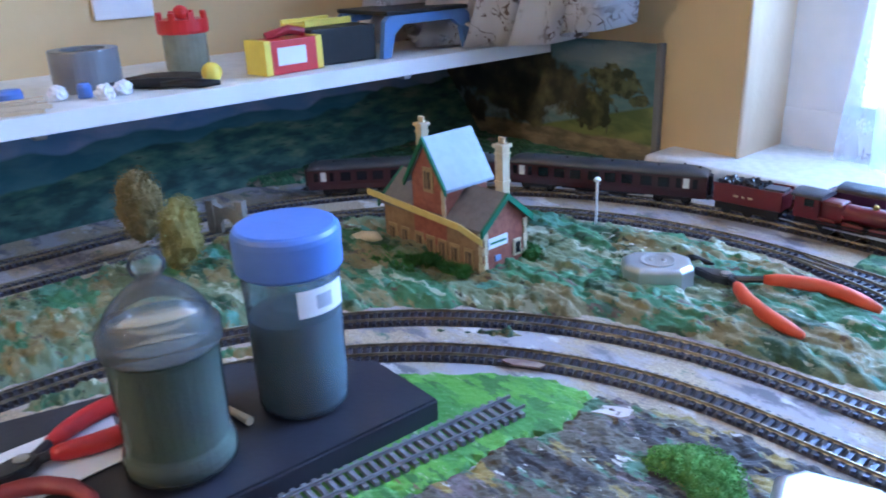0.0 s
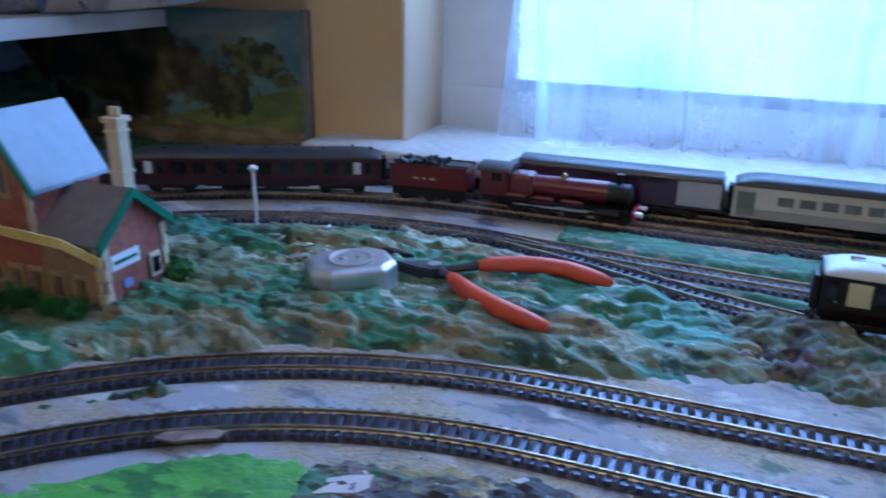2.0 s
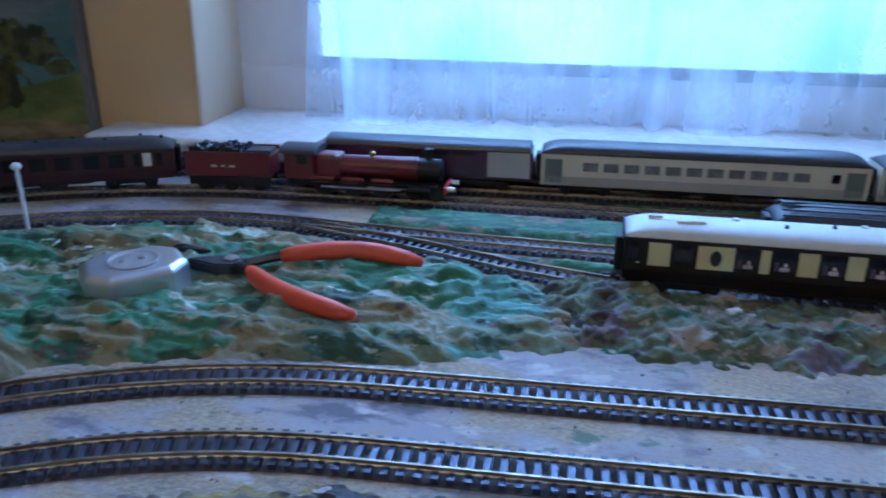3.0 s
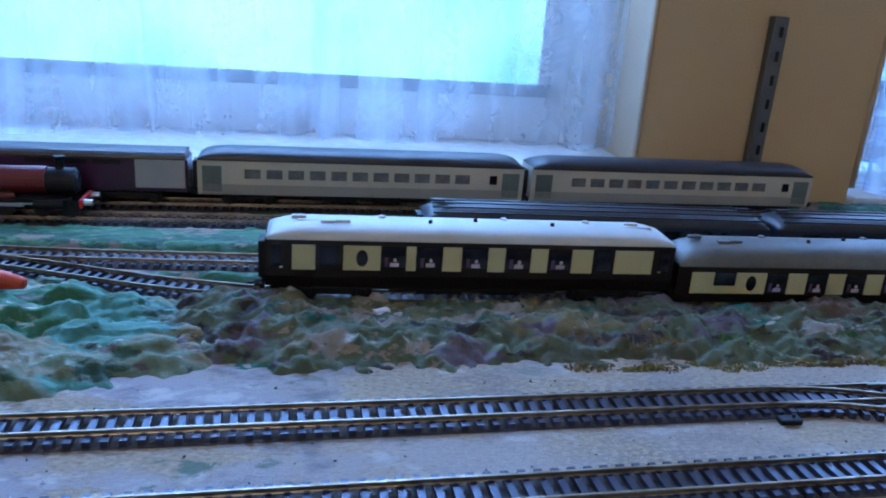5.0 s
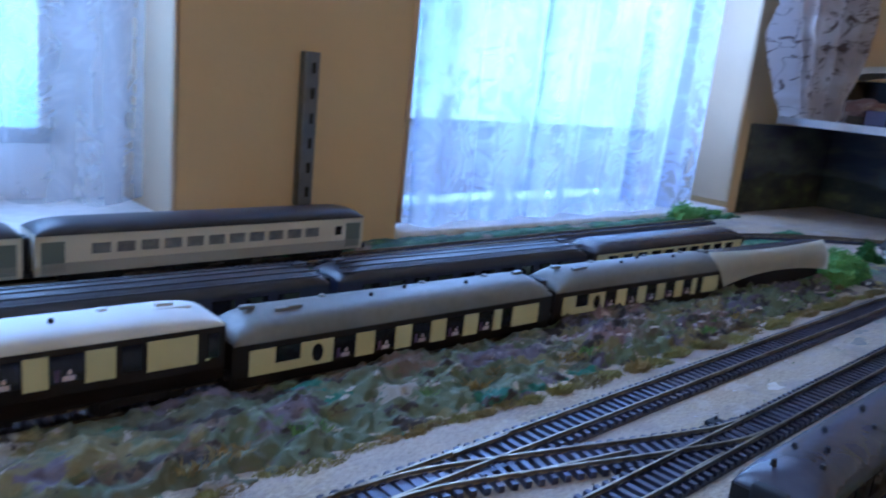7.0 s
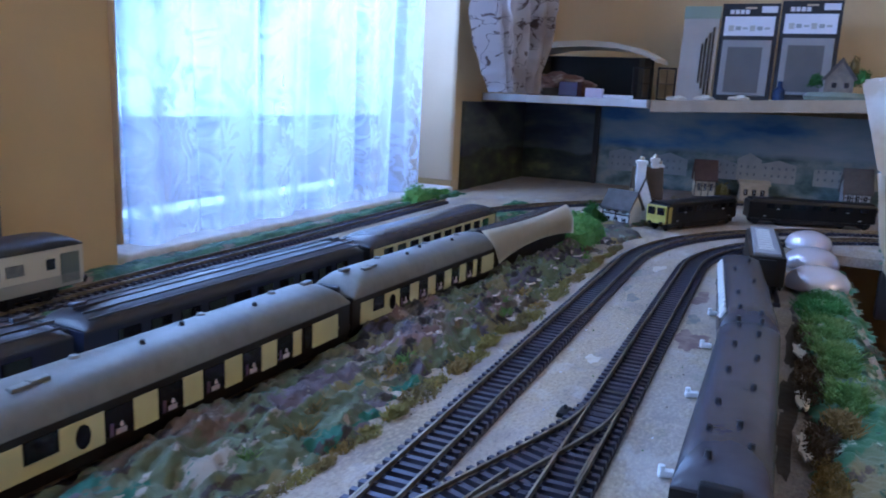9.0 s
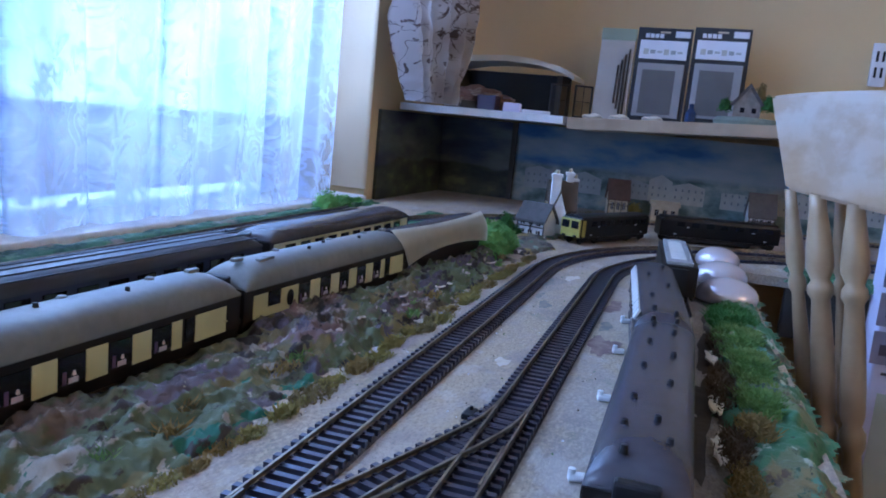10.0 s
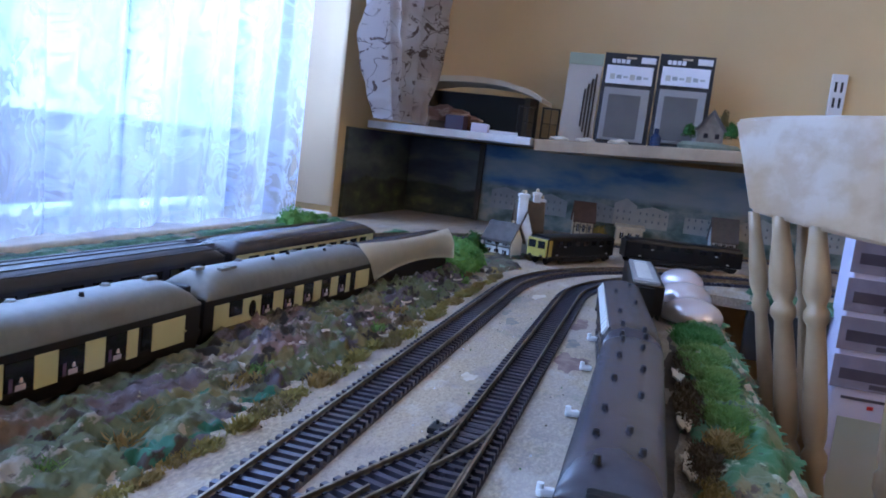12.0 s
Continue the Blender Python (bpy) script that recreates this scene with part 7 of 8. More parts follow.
        col = mix(disc(-0.740, 0.120, 0.052, 0.026, 60, 23.0), col, foliage)
        col = mix(disc(-0.752, 0.085, 0.005, 0.045, 10, 24.0), col, foliage)
        col = mix(disc(-0.785, 0.075, 0.045, 0.035, 50, 25.0), col, grove)
        col = mix(disc(-0.985, 0.118, 0.190, 0.085, 18, 26.0), col, dark)
        col = mix(disc(-0.930, 0.100, 0.100, 0.070, 24, 27.0), col, dark)
    elif kind == "dusk":
        low = ramp(tex(20, 2.0, 5.0, 3.0), [(0.4, (0.025, 0.03, 0.028)), (0.6, (0.07, 0.08, 0.045)), (0.72, (0.16, 0.16, 0.06))])
        skyc = ramp(tex(8, 3.0), [(0.36, (0.028, 0.028, 0.062)), (0.48, (0.045, 0.055, 0.085)), (0.60, (0.10, 0.115, 0.105)), (0.72, (0.15, 0.165, 0.15))])
        f1 = ramp(math_("MULTIPLY", math_("SUBTRACT", math_("ADD", math_("MULTIPLY", tex(9, 0.4, 4.0, 8.0), 0.06), 0.035), z), 200), [(0, (0, 0, 0)), (1, (1, 1, 1))])
        col = mix(f1, skyc, low)
    else:
        low = ramp(tex(24, 1.5, 6.0, 3.0), [(0.38, (0.08, 0.13, 0.12)), (0.50, (0.19, 0.26, 0.24)), (0.60, (0.32, 0.36, 0.33)), (0.70, (0.42, 0.40, 0.33))])
        f1 = ramp(math_("MULTIPLY", math_("SUBTRACT", 0.085, z), 90), [(0, (0, 0, 0)), (1, (1, 1, 1))])
        col = mix(f1, ramp(tex(7, 3.0, 5.0, 3.0), [(0.34, (0.05, 0.15, 0.36)), (0.42, (0.13, 0.26, 0.42)), (0.50, (0.25, 0.34, 0.40)), (0.66, (0.38, 0.42, 0.44))]), low)
    l.new(col, b.inputs["Base Color"])
    return m


def panel(name, c, s, material, label):
    bm = bmesh.new()
    box(bm, c, s)
    return structure(name, bm, material, label, category="backdrop")


bm = bmesh.new()
prism(bm, [(-1.045, 0.0), (-1.040, 0.0), (-1.175, 0.156), (-1.180, 0.156)], -0.965, YW - 0.008, "y")
structure("backdrop_west", bm, painting("hills_print", "hills", "Y", 1), "printed backdrop of blue sky and green hills leaning on the wall", category="backdrop")
panel("backdrop_north", (-0.926, YW - 0.004, 0.09), (0.52, 0.006, 0.18), painting("woods_print", "woods", "X", 1), "printed backdrop of dark woods and a sunlit glade")
bm = bmesh.new()
box(bm, (-0.661, YW - 0.006, 0.09), (0.010, 0.010, 0.184), bevel=0.001)
structure("trim", bm, mat("grey_edge_strip", (0.2, 0.2, 0.21), 0.6, alt=(0.14, 0.14, 0.15), scale=40), "grey strip at the backdrop's edge", category="trim")
dusk = painting("dusk_print", "dusk", "X", 1)
panel("backdrop_corner", (1.458, YW - 0.004, 0.078), (0.324, 0.006, 0.156), dusk, "dark printed backdrop of dusk sky and woods")
panel("backdrop_side", (1.617, 0.882, 0.078), (0.006, 0.16, 0.156), dusk, "dark printed backdrop bending round the corner")
town = panel("backdrop_town", (1.618, 0.20, 0.078), (0.006, 1.2, 0.156), painting("town_print", "town", "Y", 1), "printed backdrop of a pale town under a cloudy sky")
bm = bmesh.new()
box(bm, (1.608, 0.803, 0.078), (0.010, 0.010, 0.156), bevel=0.001)
structure("trim", bm, BOARD_EDGE, "dark batten between two backdrop panels", category="trim")
# printed houses of the town
rng = random.Random(11)
TOWN = [mat("printed_house_%d" % k, c, 0.6, alt=tuple(v * 0.8 for v in c), scale=60) for k, c in enumerate(((0.48, 0.50, 0.48), (0.38, 0.40, 0.40), (0.52, 0.51, 0.45)))]
PRINT_DARK = mat("printed_dark", (0.22, 0.24, 0.25), 0.6)
y = 0.775
while y > -0.2:
    w, h = rng.uniform(0.04, 0.075), rng.uniform(0.028, 0.044)
    z0 = 0.03
    bm = bmesh.new()
    prism(bm, [(y - w, z0), (y, z0), (y, z0 + h), (y - w * 0.5, z0 + h + rng.choice((0.001, 0.008, 0.012))), (y - w, z0 + h)], 1.6138, 1.6145)
    house = part("printed_house", bm, rng.choice(TOWN), town)
    for i in range(int(w / 0.012)):
        for j in range(2):
            part("printed_window", plate(0.0006, 0.003, 0.005, c=(1.6135, y - 0.008 - i * 0.012, z0 + 0.013 + j * 0.014)), PRINT_DARK, house)
    y -= w + rng.choice((0.0, 0.012, 0.03))

# ---- shelves ----
t = thing("wall_shelf", "long white laminate wall shelf full of clutter", "shelf")
part("board", plate(-0.873 - XL, 1.87, 0.020, 0.001, ((XL - 0.873) / 2, 0.03, 0.166)), SHELF_WHITE, t)
part("front_edging", plate(0.003, 1.87, 0.021, 0.0005, (-0.8715, 0.03, 0.166)), WHITE, t, "white edging strip")
for y in (0.2, 0.70):
    bm = bmesh.new()
    box(bm, (-1.05, y, 0.149), (0.28, 0.014, 0.012), bevel=0.002)
    box(bm, (XL + 0.012, y, 0.12), (0.010, 0.014, 0.07), bevel=0.001)
    solid("shelf_bracket", bm, METAL, "plain steel bracket under the white shelf", "bracket", group="shelf brackets")
bm = bmesh.new()
box(bm, (1.515, 0.814, 0.166), (0.27, 0.300, 0.013), bevel=0.001)
solid("wall_shelf", bm, SHELF_WHITE, "white laminate shelf end under the curtain", "shelf")
bm = bmesh.new()
box(bm, (1.520, 0.16, 0.185), (0.26, 1.0, 0.020), rx=-0.046, bevel=0.002)
solid("wall_shelf", bm, SHELF_WOOD, "bare wooden shelf board beside the white one", "shelf")


def shelf_z(y):
    return 0.195 + (0.16 - y) * 0.046 + 0.0002


SZ = 0.1768


# ---- clutter on the white shelf ----
bm = bmesh.new()
lathe(bm, [(0.026, 0.0), (0.039, 0.0), (0.0395, 0.002), (0.0395, 0.046), (0.039, 0.048), (0.026, 0.048), (0.026, 0.0)][:-1] + [(0.0258, 0.024)], seg=40)
solid("tape_roll", bm, GREY_TAPE, "roll of grey duct tape standing on its side", "tape", (-1.0, 0.285, SZ))
t = thing("storage_jar", "glass jar with a red crown-shaped lid", "jar", (-1.05, 0.432, SZ))
bm = bmesh.new()
lathe(bm, [(0.0005, 0), (0.027, 0), (0.029, 0.004), (0.029, 0.05), (0.0005, 0.052)], seg=24)
part("glass", bm, mat("cloudy_jar_glass", (0.36, 0.38, 0.30), 0.15, alt=(0.26, 0.27, 0.2), scale=60, trans=0.4), t)
bm = bmesh.new()
lathe(bm, [(0.0005, 0.05), (0.033, 0.05), (0.034, 0.053), (0.034, 0.068), (0.0005, 0.068)], seg=24)
lid = part("lid", bm, RED, t, "red crown-shaped lid")
for k in range(8):
    a = 2 * math.pi * k / 8
    bm = bmesh.new()
    box(bm, (0.031 * math.cos(a), 0.031 * math.sin(a), 0.072), (0.005, 0.008, 0.010), a)
    part("crown_point", bm, RED, lid)
bm = bmesh.new()
ball(bm, (0, 0, 0.076), 0.010, 14)
part("knob", bm, RED, t)
t = thing("toy_box", "red and yellow carton with a white label", "box", (-0.925, 0.512, SZ), 6)
part("carton", plate(0.045, 0.078, 0.042, 0.001, (0, 0, 0.021)), RED, t)
for s in (-1, 1):
    part("end_flap", plate(0.0455, 0.010, 0.043, 0.0008, (0, s * 0.040, 0.0215)), YELLOW, t, "yellow end flap")
part("label", plate(0.0008, 0.044, 0.022, c=(0.0228, -0.004, 0.022)), PAPER, t)
bm = bmesh.new()
tube(bm, [(-0.01, -0.02, 0.044), (0, 0.01, 0.052), (0.004, 0.03, 0.047)], 0.006, 10)
part("lid_tuft", bm, mat("dark_red_plastic", (0.28, 0.02, 0.03), 0.4), t)
bm = bmesh.new()
ball(bm, (0, 0, 0.0125), 0.0125, 18, (1, 1, 0.98))
solid("yellow_ball", bm, YELLOW, "small dull yellow ball on the shelf", "ball", (-0.915, 0.405, SZ), smooth=True)
t = thing("step_stool", "small blue and black plastic step stool with arched legs", "stool", (-0.945, 0.74, SZ))
bm = bmesh.new()
outline = [(-0.085, 0.0), (-0.070, 0.0), (-0.062, 0.032), (-0.045, 0.044), (0.045, 0.044), (0.062, 0.032), (0.070, 0.0), (0.085, 0.0), (0.078, 0.050), (0.068, 0.058), (-0.068, 0.058), (-0.078, 0.050)]
prism(bm, outline, 0.030, 0.040)
part("front_arch", bm, STOOL_BLUE, t, "blue arched leg frame")
bm = bmesh.new()
prism(bm, outline, -0.085, -0.075)
part("back_arch", bm, STOOL_BLUE, t)
part("top", plate(0.128, 0.150, 0.006, 0.002, (-0.022, 0, 0.060)), BLACK, t, "black tread")
bm = bmesh.new()
box(bm, (0, 0, 0.024), (0.09, 0.10, 0.048), bevel=0.002)
solid("black_case", bm, BLACK, "flat black plastic case beside the stool", "case", (-0.965, 0.605, SZ), -3)
t = thing("yellow_tray", "yellow plastic tray lying on the black case", "tray", (-0.985, 0.60, SZ + 0.0482), 8)
part("tray_floor", plate(0.05, 0.085, 0.004, 0.001, (0, 0, 0.002)), YELLOW, t)
for s in (-1, 1):
    part("tray_rim", plate(0.004, 0.085, 0.009, 0.001, (s * 0.025, 0, 0.005)), YELLOW, t)
for k, (x, y, a, L, r, m_) in enumerate(((-0.935, 0.335, 62, 0.10, 0.006, BLACK), (-0.955, 0.36, 70, 0.09, 0.007, TIMBER), (-0.90, 0.37, 50, 0.07, 0.005, BLACK))):
    bm = bmesh.new()
    tube(bm, [(-L / 2, 0, r), (-L / 6, 0.004, r * 1.1), (L / 6, 0, r), (L / 2, 0.002, r)], r, 10, [r * 0.7, r, r * 1.1, r * 0.6])
    solid("hand_tool", bm, m_, "dark-handled hand tool lying on the shelf", "tool", (x, y, SZ), a, smooth=True, group="hand tools")
for k in range(7):
    bm = bmesh.new()
    box(bm, (0, 0, 0.002), (0.004 + 0.002 * (k % 2), 0.13, 0.004))
    solid("balsa_strip", bm, BALSA, "thin bare balsa strip", "wood strip", (-0.895 - 0.008 * k, 0.14 + 0.006 * (k % 3), SZ + 0.0042 * (k % 2)), -14 + 3 * k, group="balsa strips")
for k, (x, y) in enumerate(((-0.91, 0.275), (-0.925, 0.30), (-0.95, 0.235))):
    bm = bmesh.new()
    bmesh.ops.create_icosphere(bm, subdivisions=3, radius=0.012)
    for v in bm.verts:
        v.co *= 0.75 + 0.5 * abs(noise.noise(v.co * 160 + Vector((k, 0, 0))))
        v.co.z = max(v.co.z, -0.006) + 0.006
    solid("paper_tissue", bm, PAPER, "crumpled white tissue on the shelf", "tissue", (x, y, SZ), group="tissues")
for x, y, r in ((-0.965, 0.19, 0.014), (-0.94, 0.262, 0.008)):
    bm = bmesh.new()
    lathe(bm, [(0.0005, 0), (r, 0), (r, 0.012), (r * 0.8, 0.016), (0.0005, 0.017)], seg=20)
    solid("blue_cap", bm, BLUE, "dark blue plastic bottle cap", "cap", (x, y, SZ), group="blue caps")


def crumpled(bm, c, r, seed):
    """One crumpled heap of cloth: a lump with sharp creases."""
    res = bmesh.ops.create_icosphere(bm, subdivisions=5, radius=1.0)
    for v in res["verts"]:
        p = v.co * 2.2 + Vector((seed, 0, 0))
        k = 0.85 + 0.35 * noise.noise(p) - 0.30 * abs(noise.noise(p * 2.1)) - 0.14 * abs(noise.noise(p * 5))
        v.co = Vector(c) + Vector((v.co.x * r[0] * k, v.co.y * r[1] * k, max(v.co.z * k, -0.36) * r[2]))


def drape(name, label, pts, width, z_top, folds, seed, flare=0.0):
    """Gathered curtain hanging from above and folding over at its foot. pts: the foot's line in plan with heights."""
    bm = bmesh.new()
    nu, nv = 110, 34
    rows = []
    for j in range(nv + 1):
        v = j / nv
        row = []
        for i in range(nu + 1):
            u = i / nu
            k = u * (len(pts) - 1)
            a, b = pts[int(min(k, len(pts) - 2))], pts[int(min(k, len(pts) - 2)) + 1]
            f = k - int(min(k, len(pts) - 2))
            base = Vector(a).lerp(Vector(b), f)
            top = Vector((pts[0][0] + (pts[-1][0] - pts[0][0]) * (0.5 + (u - 0.5) * 0.8), pts[0][1] + (pts[-1][1] - pts[0][1]) * u, z_top))
            p = base.lerp(top, v)
            w = width * (1 - 0.35 * v)
            ph = folds * 2 * math.pi * u + 1.3 * math.sin(4 * v + seed)
            p.y += w * (math.sin(ph) + 0.5 * math.sin(2.1 * ph + seed)) - flare * (1 - v) ** 6
            p.x += 0.5 * w * math.cos(ph * 0.9 + seed)
            p += 0.010 * (1 - 0.6 * v) * Vector((noise.noise((u * 14, v * 9, seed)), noise.noise((u * 14, v * 9, seed + 5)), 0.5 * noise.noise((u * 18, v * 9, seed + 9))))
            row.append(bm.verts.new(p))
        rows.append(row)
    for j in range(nv):
        for i in range(nu):
            bm.faces.new((rows[j][i], rows[j][i + 1], rows[j + 1][i + 1], rows[j + 1][i]))
    bmesh.ops.solidify(bm, geom=bm.faces, thickness=0.0015)
    solid(name, bm, FABRIC, label, "curtain", smooth=True)


drape("curtain", "gathered patterned curtain bunched on the white shelf", [(-1.08, 0.80, 0.185), (-0.98, 0.86, 0.182), (-0.88, 0.90, 0.180), (-0.78, 0.92, 0.186), (-0.68, 0.93, 0.21), (-0.65, 0.935, 0.25)], 0.030, 1.15, 6, 2.0, 0.08)
def gathered(name, label, y0, y1):
    """A curtain drawn together towards its foot, its folds running aslant."""
    sides = [(0.174, 1.272, 1.352), (0.200, 1.250, 1.358), (0.228, 1.228, 1.372), (0.275, 1.200, 1.394), (0.36, 1.190, 1.412), (1.15, 1.19, 1.44)]
    zs = [k[0] for k in sides]
    bm = bmesh.new()
    nu, nv = 120, 60
    rows = []
    for j in range(nv + 1):
        z = 0.174 + 0.976 * (j / nv) ** 1.8
        a, b = np.interp(z, zs, [k[1] for k in sides]), np.interp(z, zs, [k[2] for k in sides])
        row = []
        for i in range(nu + 1):
            u = i / nu
            ph = 2 * math.pi * (4.4 * u + 1.7 * min(z, 0.5) + 0.10 * math.sin(17 * z + 5 * u))
            f = math.sin(ph) + 0.35 * math.sin(2.3 * ph + 1.0)
            crease = noise.noise((u * 13 + z * 12, z * 34 - u * 9, 3.0))
            amp = 0.018 * (0.75 + 0.5 * min(1.0, (z - 0.174) / 0.1))
            row.append(bm.verts.new((a + (b - a) * u + 0.004 * math.cos(ph), y0 + (y1 - y0) * u + amp * f + 0.006 * crease, z + 0.003 * crease * min(1.0, (z - 0.174) / 0.03))))
        rows.append(row)
    for j in range(nv):
        for i in range(nu):
            bm.faces.new((rows[j][i], rows[j][i + 1], rows[j + 1][i + 1], rows[j + 1][i]))
    bmesh.ops.solidify(bm, geom=bm.faces, thickness=0.0015)
    solid(name, bm, leaf_cloth("silvery_leaf_cloth", (0.86, 0.85, 0.88), (0.66, 0.60, 0.58), (0.10, 0.05, 0.04)), label, "curtain", smooth=True)


gathered("curtain", "gathered silvery leaf-patterned curtain resting on the shelf end", 0.900, 0.858)
bm = bmesh.new()
crumpled(bm, (0, 0, 0.016), (0.115, 0.085, 0.046), 3)
solid("crumpled_cloth", bm, FABRIC, "crumpled end of the patterned curtain", "fabric", (-0.985, 0.850, SZ), smooth=True)

bm = bmesh.new()
crumpled(bm, (0, 0, 0.012), (0.045, 0.085, 0.036), 8)
solid("crumpled_cloth", bm, mat("brown_patterned_cloth", (0.16, 0.085, 0.06), 0.9, alt=(0.42, 0.34, 0.28), scale=34, amount=0.8), "crumpled brown patterned cloth on the shelf end", "fabric", (1.46, 0.845, 0.1727), smooth=True)

# ---- sockets on the walls ----
t = thing("wall_socket", "white plastic wall socket plate", "socket", (XL + 0.004, 0.404, 0.285))
part("plate", plate(0.008, 0.085, 0.085, 0.002), WHITE, t)
for s in (-1, 1):
    part("switch", plate(0.003, 0.014, 0.02, 0.0008, (0.005, s * 0.02, 0.01)), WHITE, t)
t = thing("shelf_upright", "short white slotted shelf upright on the wall", "bracket", (XR - 0.005, 0.165, 0.315))
part("channel", plate(0.010, 0.026, 0.075, 0.0015), WHITE, t)
for s in (-1, 1):
    for k in (-1, 1):
        part("slot", plate(0.0015, 0.004, 0.018, c=(-0.0052, s * 0.005, k * 0.014)), BLACK, t)

# ---- clutter on the wooden shelf ----
def kit_pack(y, label):
    t = thing("kit_pack", label, "kit pack", (1.535, y, shelf_z(y)))
    t.matrix_basis = pose(1.535, y, shelf_z(y), 0, 8, 0)
    card = mat("black_header_card", (0.022, 0.022, 0.026), 0.4, alt=(0.03, 0.03, 0.034), scale=40)
    part("card", plate(0.002, 0.0965, 0.172, 0.0004, (0, 0, 0.086)), card, t)
    part("film", plate(0.005, 0.082, 0.098, 0.0015, (-0.0035, 0, 0.058)), mat("grey_film_edge", (0.33, 0.325, 0.32), 0.25, alt=(0.28, 0.275, 0.27), scale=30), t, "clear film window")
    part("sheet", plate(0.0012, 0.058, 0.080, c=(-0.0066, 0.002, 0.054)), mat("dark_plastic_sheet", (0.13, 0.125, 0.12), 0.3, alt=(0.11, 0.105, 0.1), scale=30), t, "grey plastic sheet")
    pic = part("picture", plate(0.0012, 0.084, 0.034, 0.0004, (-0.0016, 0, 0.132)), PAPER, t, "pale line drawing of houses")
    for k in range(6):
        part("drawn_house", plate(0.0006, 0.009, 0.004 + 0.003 * (k % 3), c=(-0.0024, -0.030 + k * 0.012, 0.128)), TOWN[k % 3], pic)
    bm = bmesh.new()
    for k in range(4):
        box(bm, (-0.0016, 0.031 - k * 0.0085, 0.157), (0.0012, 0.0068, 0.0075))
    part("brand_mark", bm, PAPER, t)
    part("bar_label", plate(0.0012, 0.026, 0.011, c=(-0.0016, -0.031, 0.161)), PAPER, t)
    part("hang_hole", plate(0.0012, 0.018, 0.003, c=(-0.0016, 0.0, 0.164)), BALSA, t)


kit_pack(0.530, "black-carded kit pack with grey plastic sheet")
kit_pack(0.431, "black-carded kit pack with grey plastic sheet")
t = thing("bagged_parts", "clear bag of thin wooden strips with a green header", "bag", (1.535, 0.612, shelf_z(0.612)))
t.matrix_basis = pose(1.535, 0.612, shelf_z(0.612), 0, 8, 0)
part("bag", plate(0.004, 0.062, 0.150, 0.001, (0, 0, 0.075)), PACK_BAG, t)
part("header", plate(0.005, 0.064, 0.022, 0.0006, (0, 0, 0.160)), mat("pale_green_header", (0.30, 0.36, 0.26), 0.6), t)
for k in range(4):
    part("strip", plate(0.003, 0.003, 0.13 - 0.02 * k, c=(-0.004, -0.024 + k * 0.006, 0.068)), TIMBER, t)


def shelf_cottage():
    y = 0.375
    t = thing("model_cottage", "small painted cottage model with trees on a base", "model cottage", (1.455, y, shelf_z(y) - 0.0005), 0)
    bm = bmesh.new()
    lathe(bm, [(0.0005, 0), (0.05, 0), (0.052, 0.006), (0.045, 0.012), (0.0005, 0.014)], seg=24)
    for v in bm.verts:
        v.co.x *= 0.7
    part("base", bm, mat("grey_green_base", (0.22, 0.25, 0.2), 0.8, alt=(0.15, 0.18, 0.13), scale=60), t)
    bm = bmesh.new()
    prism(bm, [(-0.02, 0.012), (0.022, 0.012), (0.022, 0.034), (0.0, 0.062), (-0.02, 0.034)], -0.014, 0.014)
    part("wall", bm, mat("weathered_model_stone", (0.24, 0.20, 0.16), 0.85, alt=(0.12, 0.10, 0.08), scale=90), t)
    bm = bmesh.new()
    prism(bm, [(-0.026, 0.032), (0.0, 0.068), (0.028, 0.032), (0.022, 0.032), (0.0, 0.060), (-0.020, 0.032)], -0.018, 0.018)
    part("roof", bm, THATCH, t)
    for yy in (-0.010, 0.008):
        part("window", plate(0.001, 0.007, 0.008, c=(-0.0146, yy, 0.024)), BLACK_GLOSS, t)
    for k, (x, yy, r, h) in enumerate(((0.005, 0.035, 0.012, 0.028), (-0.01, -0.032, 0.013, 0.036), (0.01, -0.018, 0.010, 0.055))):
        bm = bmesh.new()
        core(bm, (x, yy, 0.012 + h * 0.5), (r, r, h * 0.6), k)
        clump(bm, (x, yy, 0.012 + h * 0.3), (r, r, h * 0.8), 220, 0.002, k + 60)
        part("tree", bm, LEAF_DULL if k == 2 else LEAF, t)
    y2 = 0.305
    t = thing("model_cottage", "tiny grey cottage ornament on the shelf", "model cottage", (1.455, y2, shelf_z(y2)), 0)
    bm = bmesh.new()
    prism(bm, [(-0.018, 0), (0.018, 0), (0.018, 0.020), (0.0, 0.036), (-0.018, 0.020)], -0.012, 0.012)
    part("wall", bm, RENDER_WHITE, t)
    bm = bmesh.new()
    prism(bm, [(-0.022, 0.018), (0.0, 0.041), (0.022, 0.018), (0.018, 0.018), (0.0, 0.035), (-0.018, 0.018)], -0.015, 0.015)
    part("roof", bm, SLATE, t)
    part("window", plate(0.001, 0.007, 0.007, c=(-0.0126, 0.0, 0.012)), BLACK_GLOSS, t)


shelf_cottage()
t = thing("bridge_mould", "curved cream foam arch with a dark board for its shade", "foam arch", (1.53, 0.80, 0.1727))
bm = bmesh.new()
prof = [(-0.11, 0.072), (-0.06, 0.084), (0.0, 0.088), (0.06, 0.084), (0.11, 0.070), (0.13, 0.058), (0.13, 0.066), (0.10, 0.084), (0.05, 0.096), (0.0, 0.100), (-0.06, 0.096), (-0.11, 0.084)]
prism(bm, [(-u, 0.066 + 0.88 * (w - 0.058)) for u, w in prof], -0.06, 0.05)
part("arch", bm, CANVAS, t)
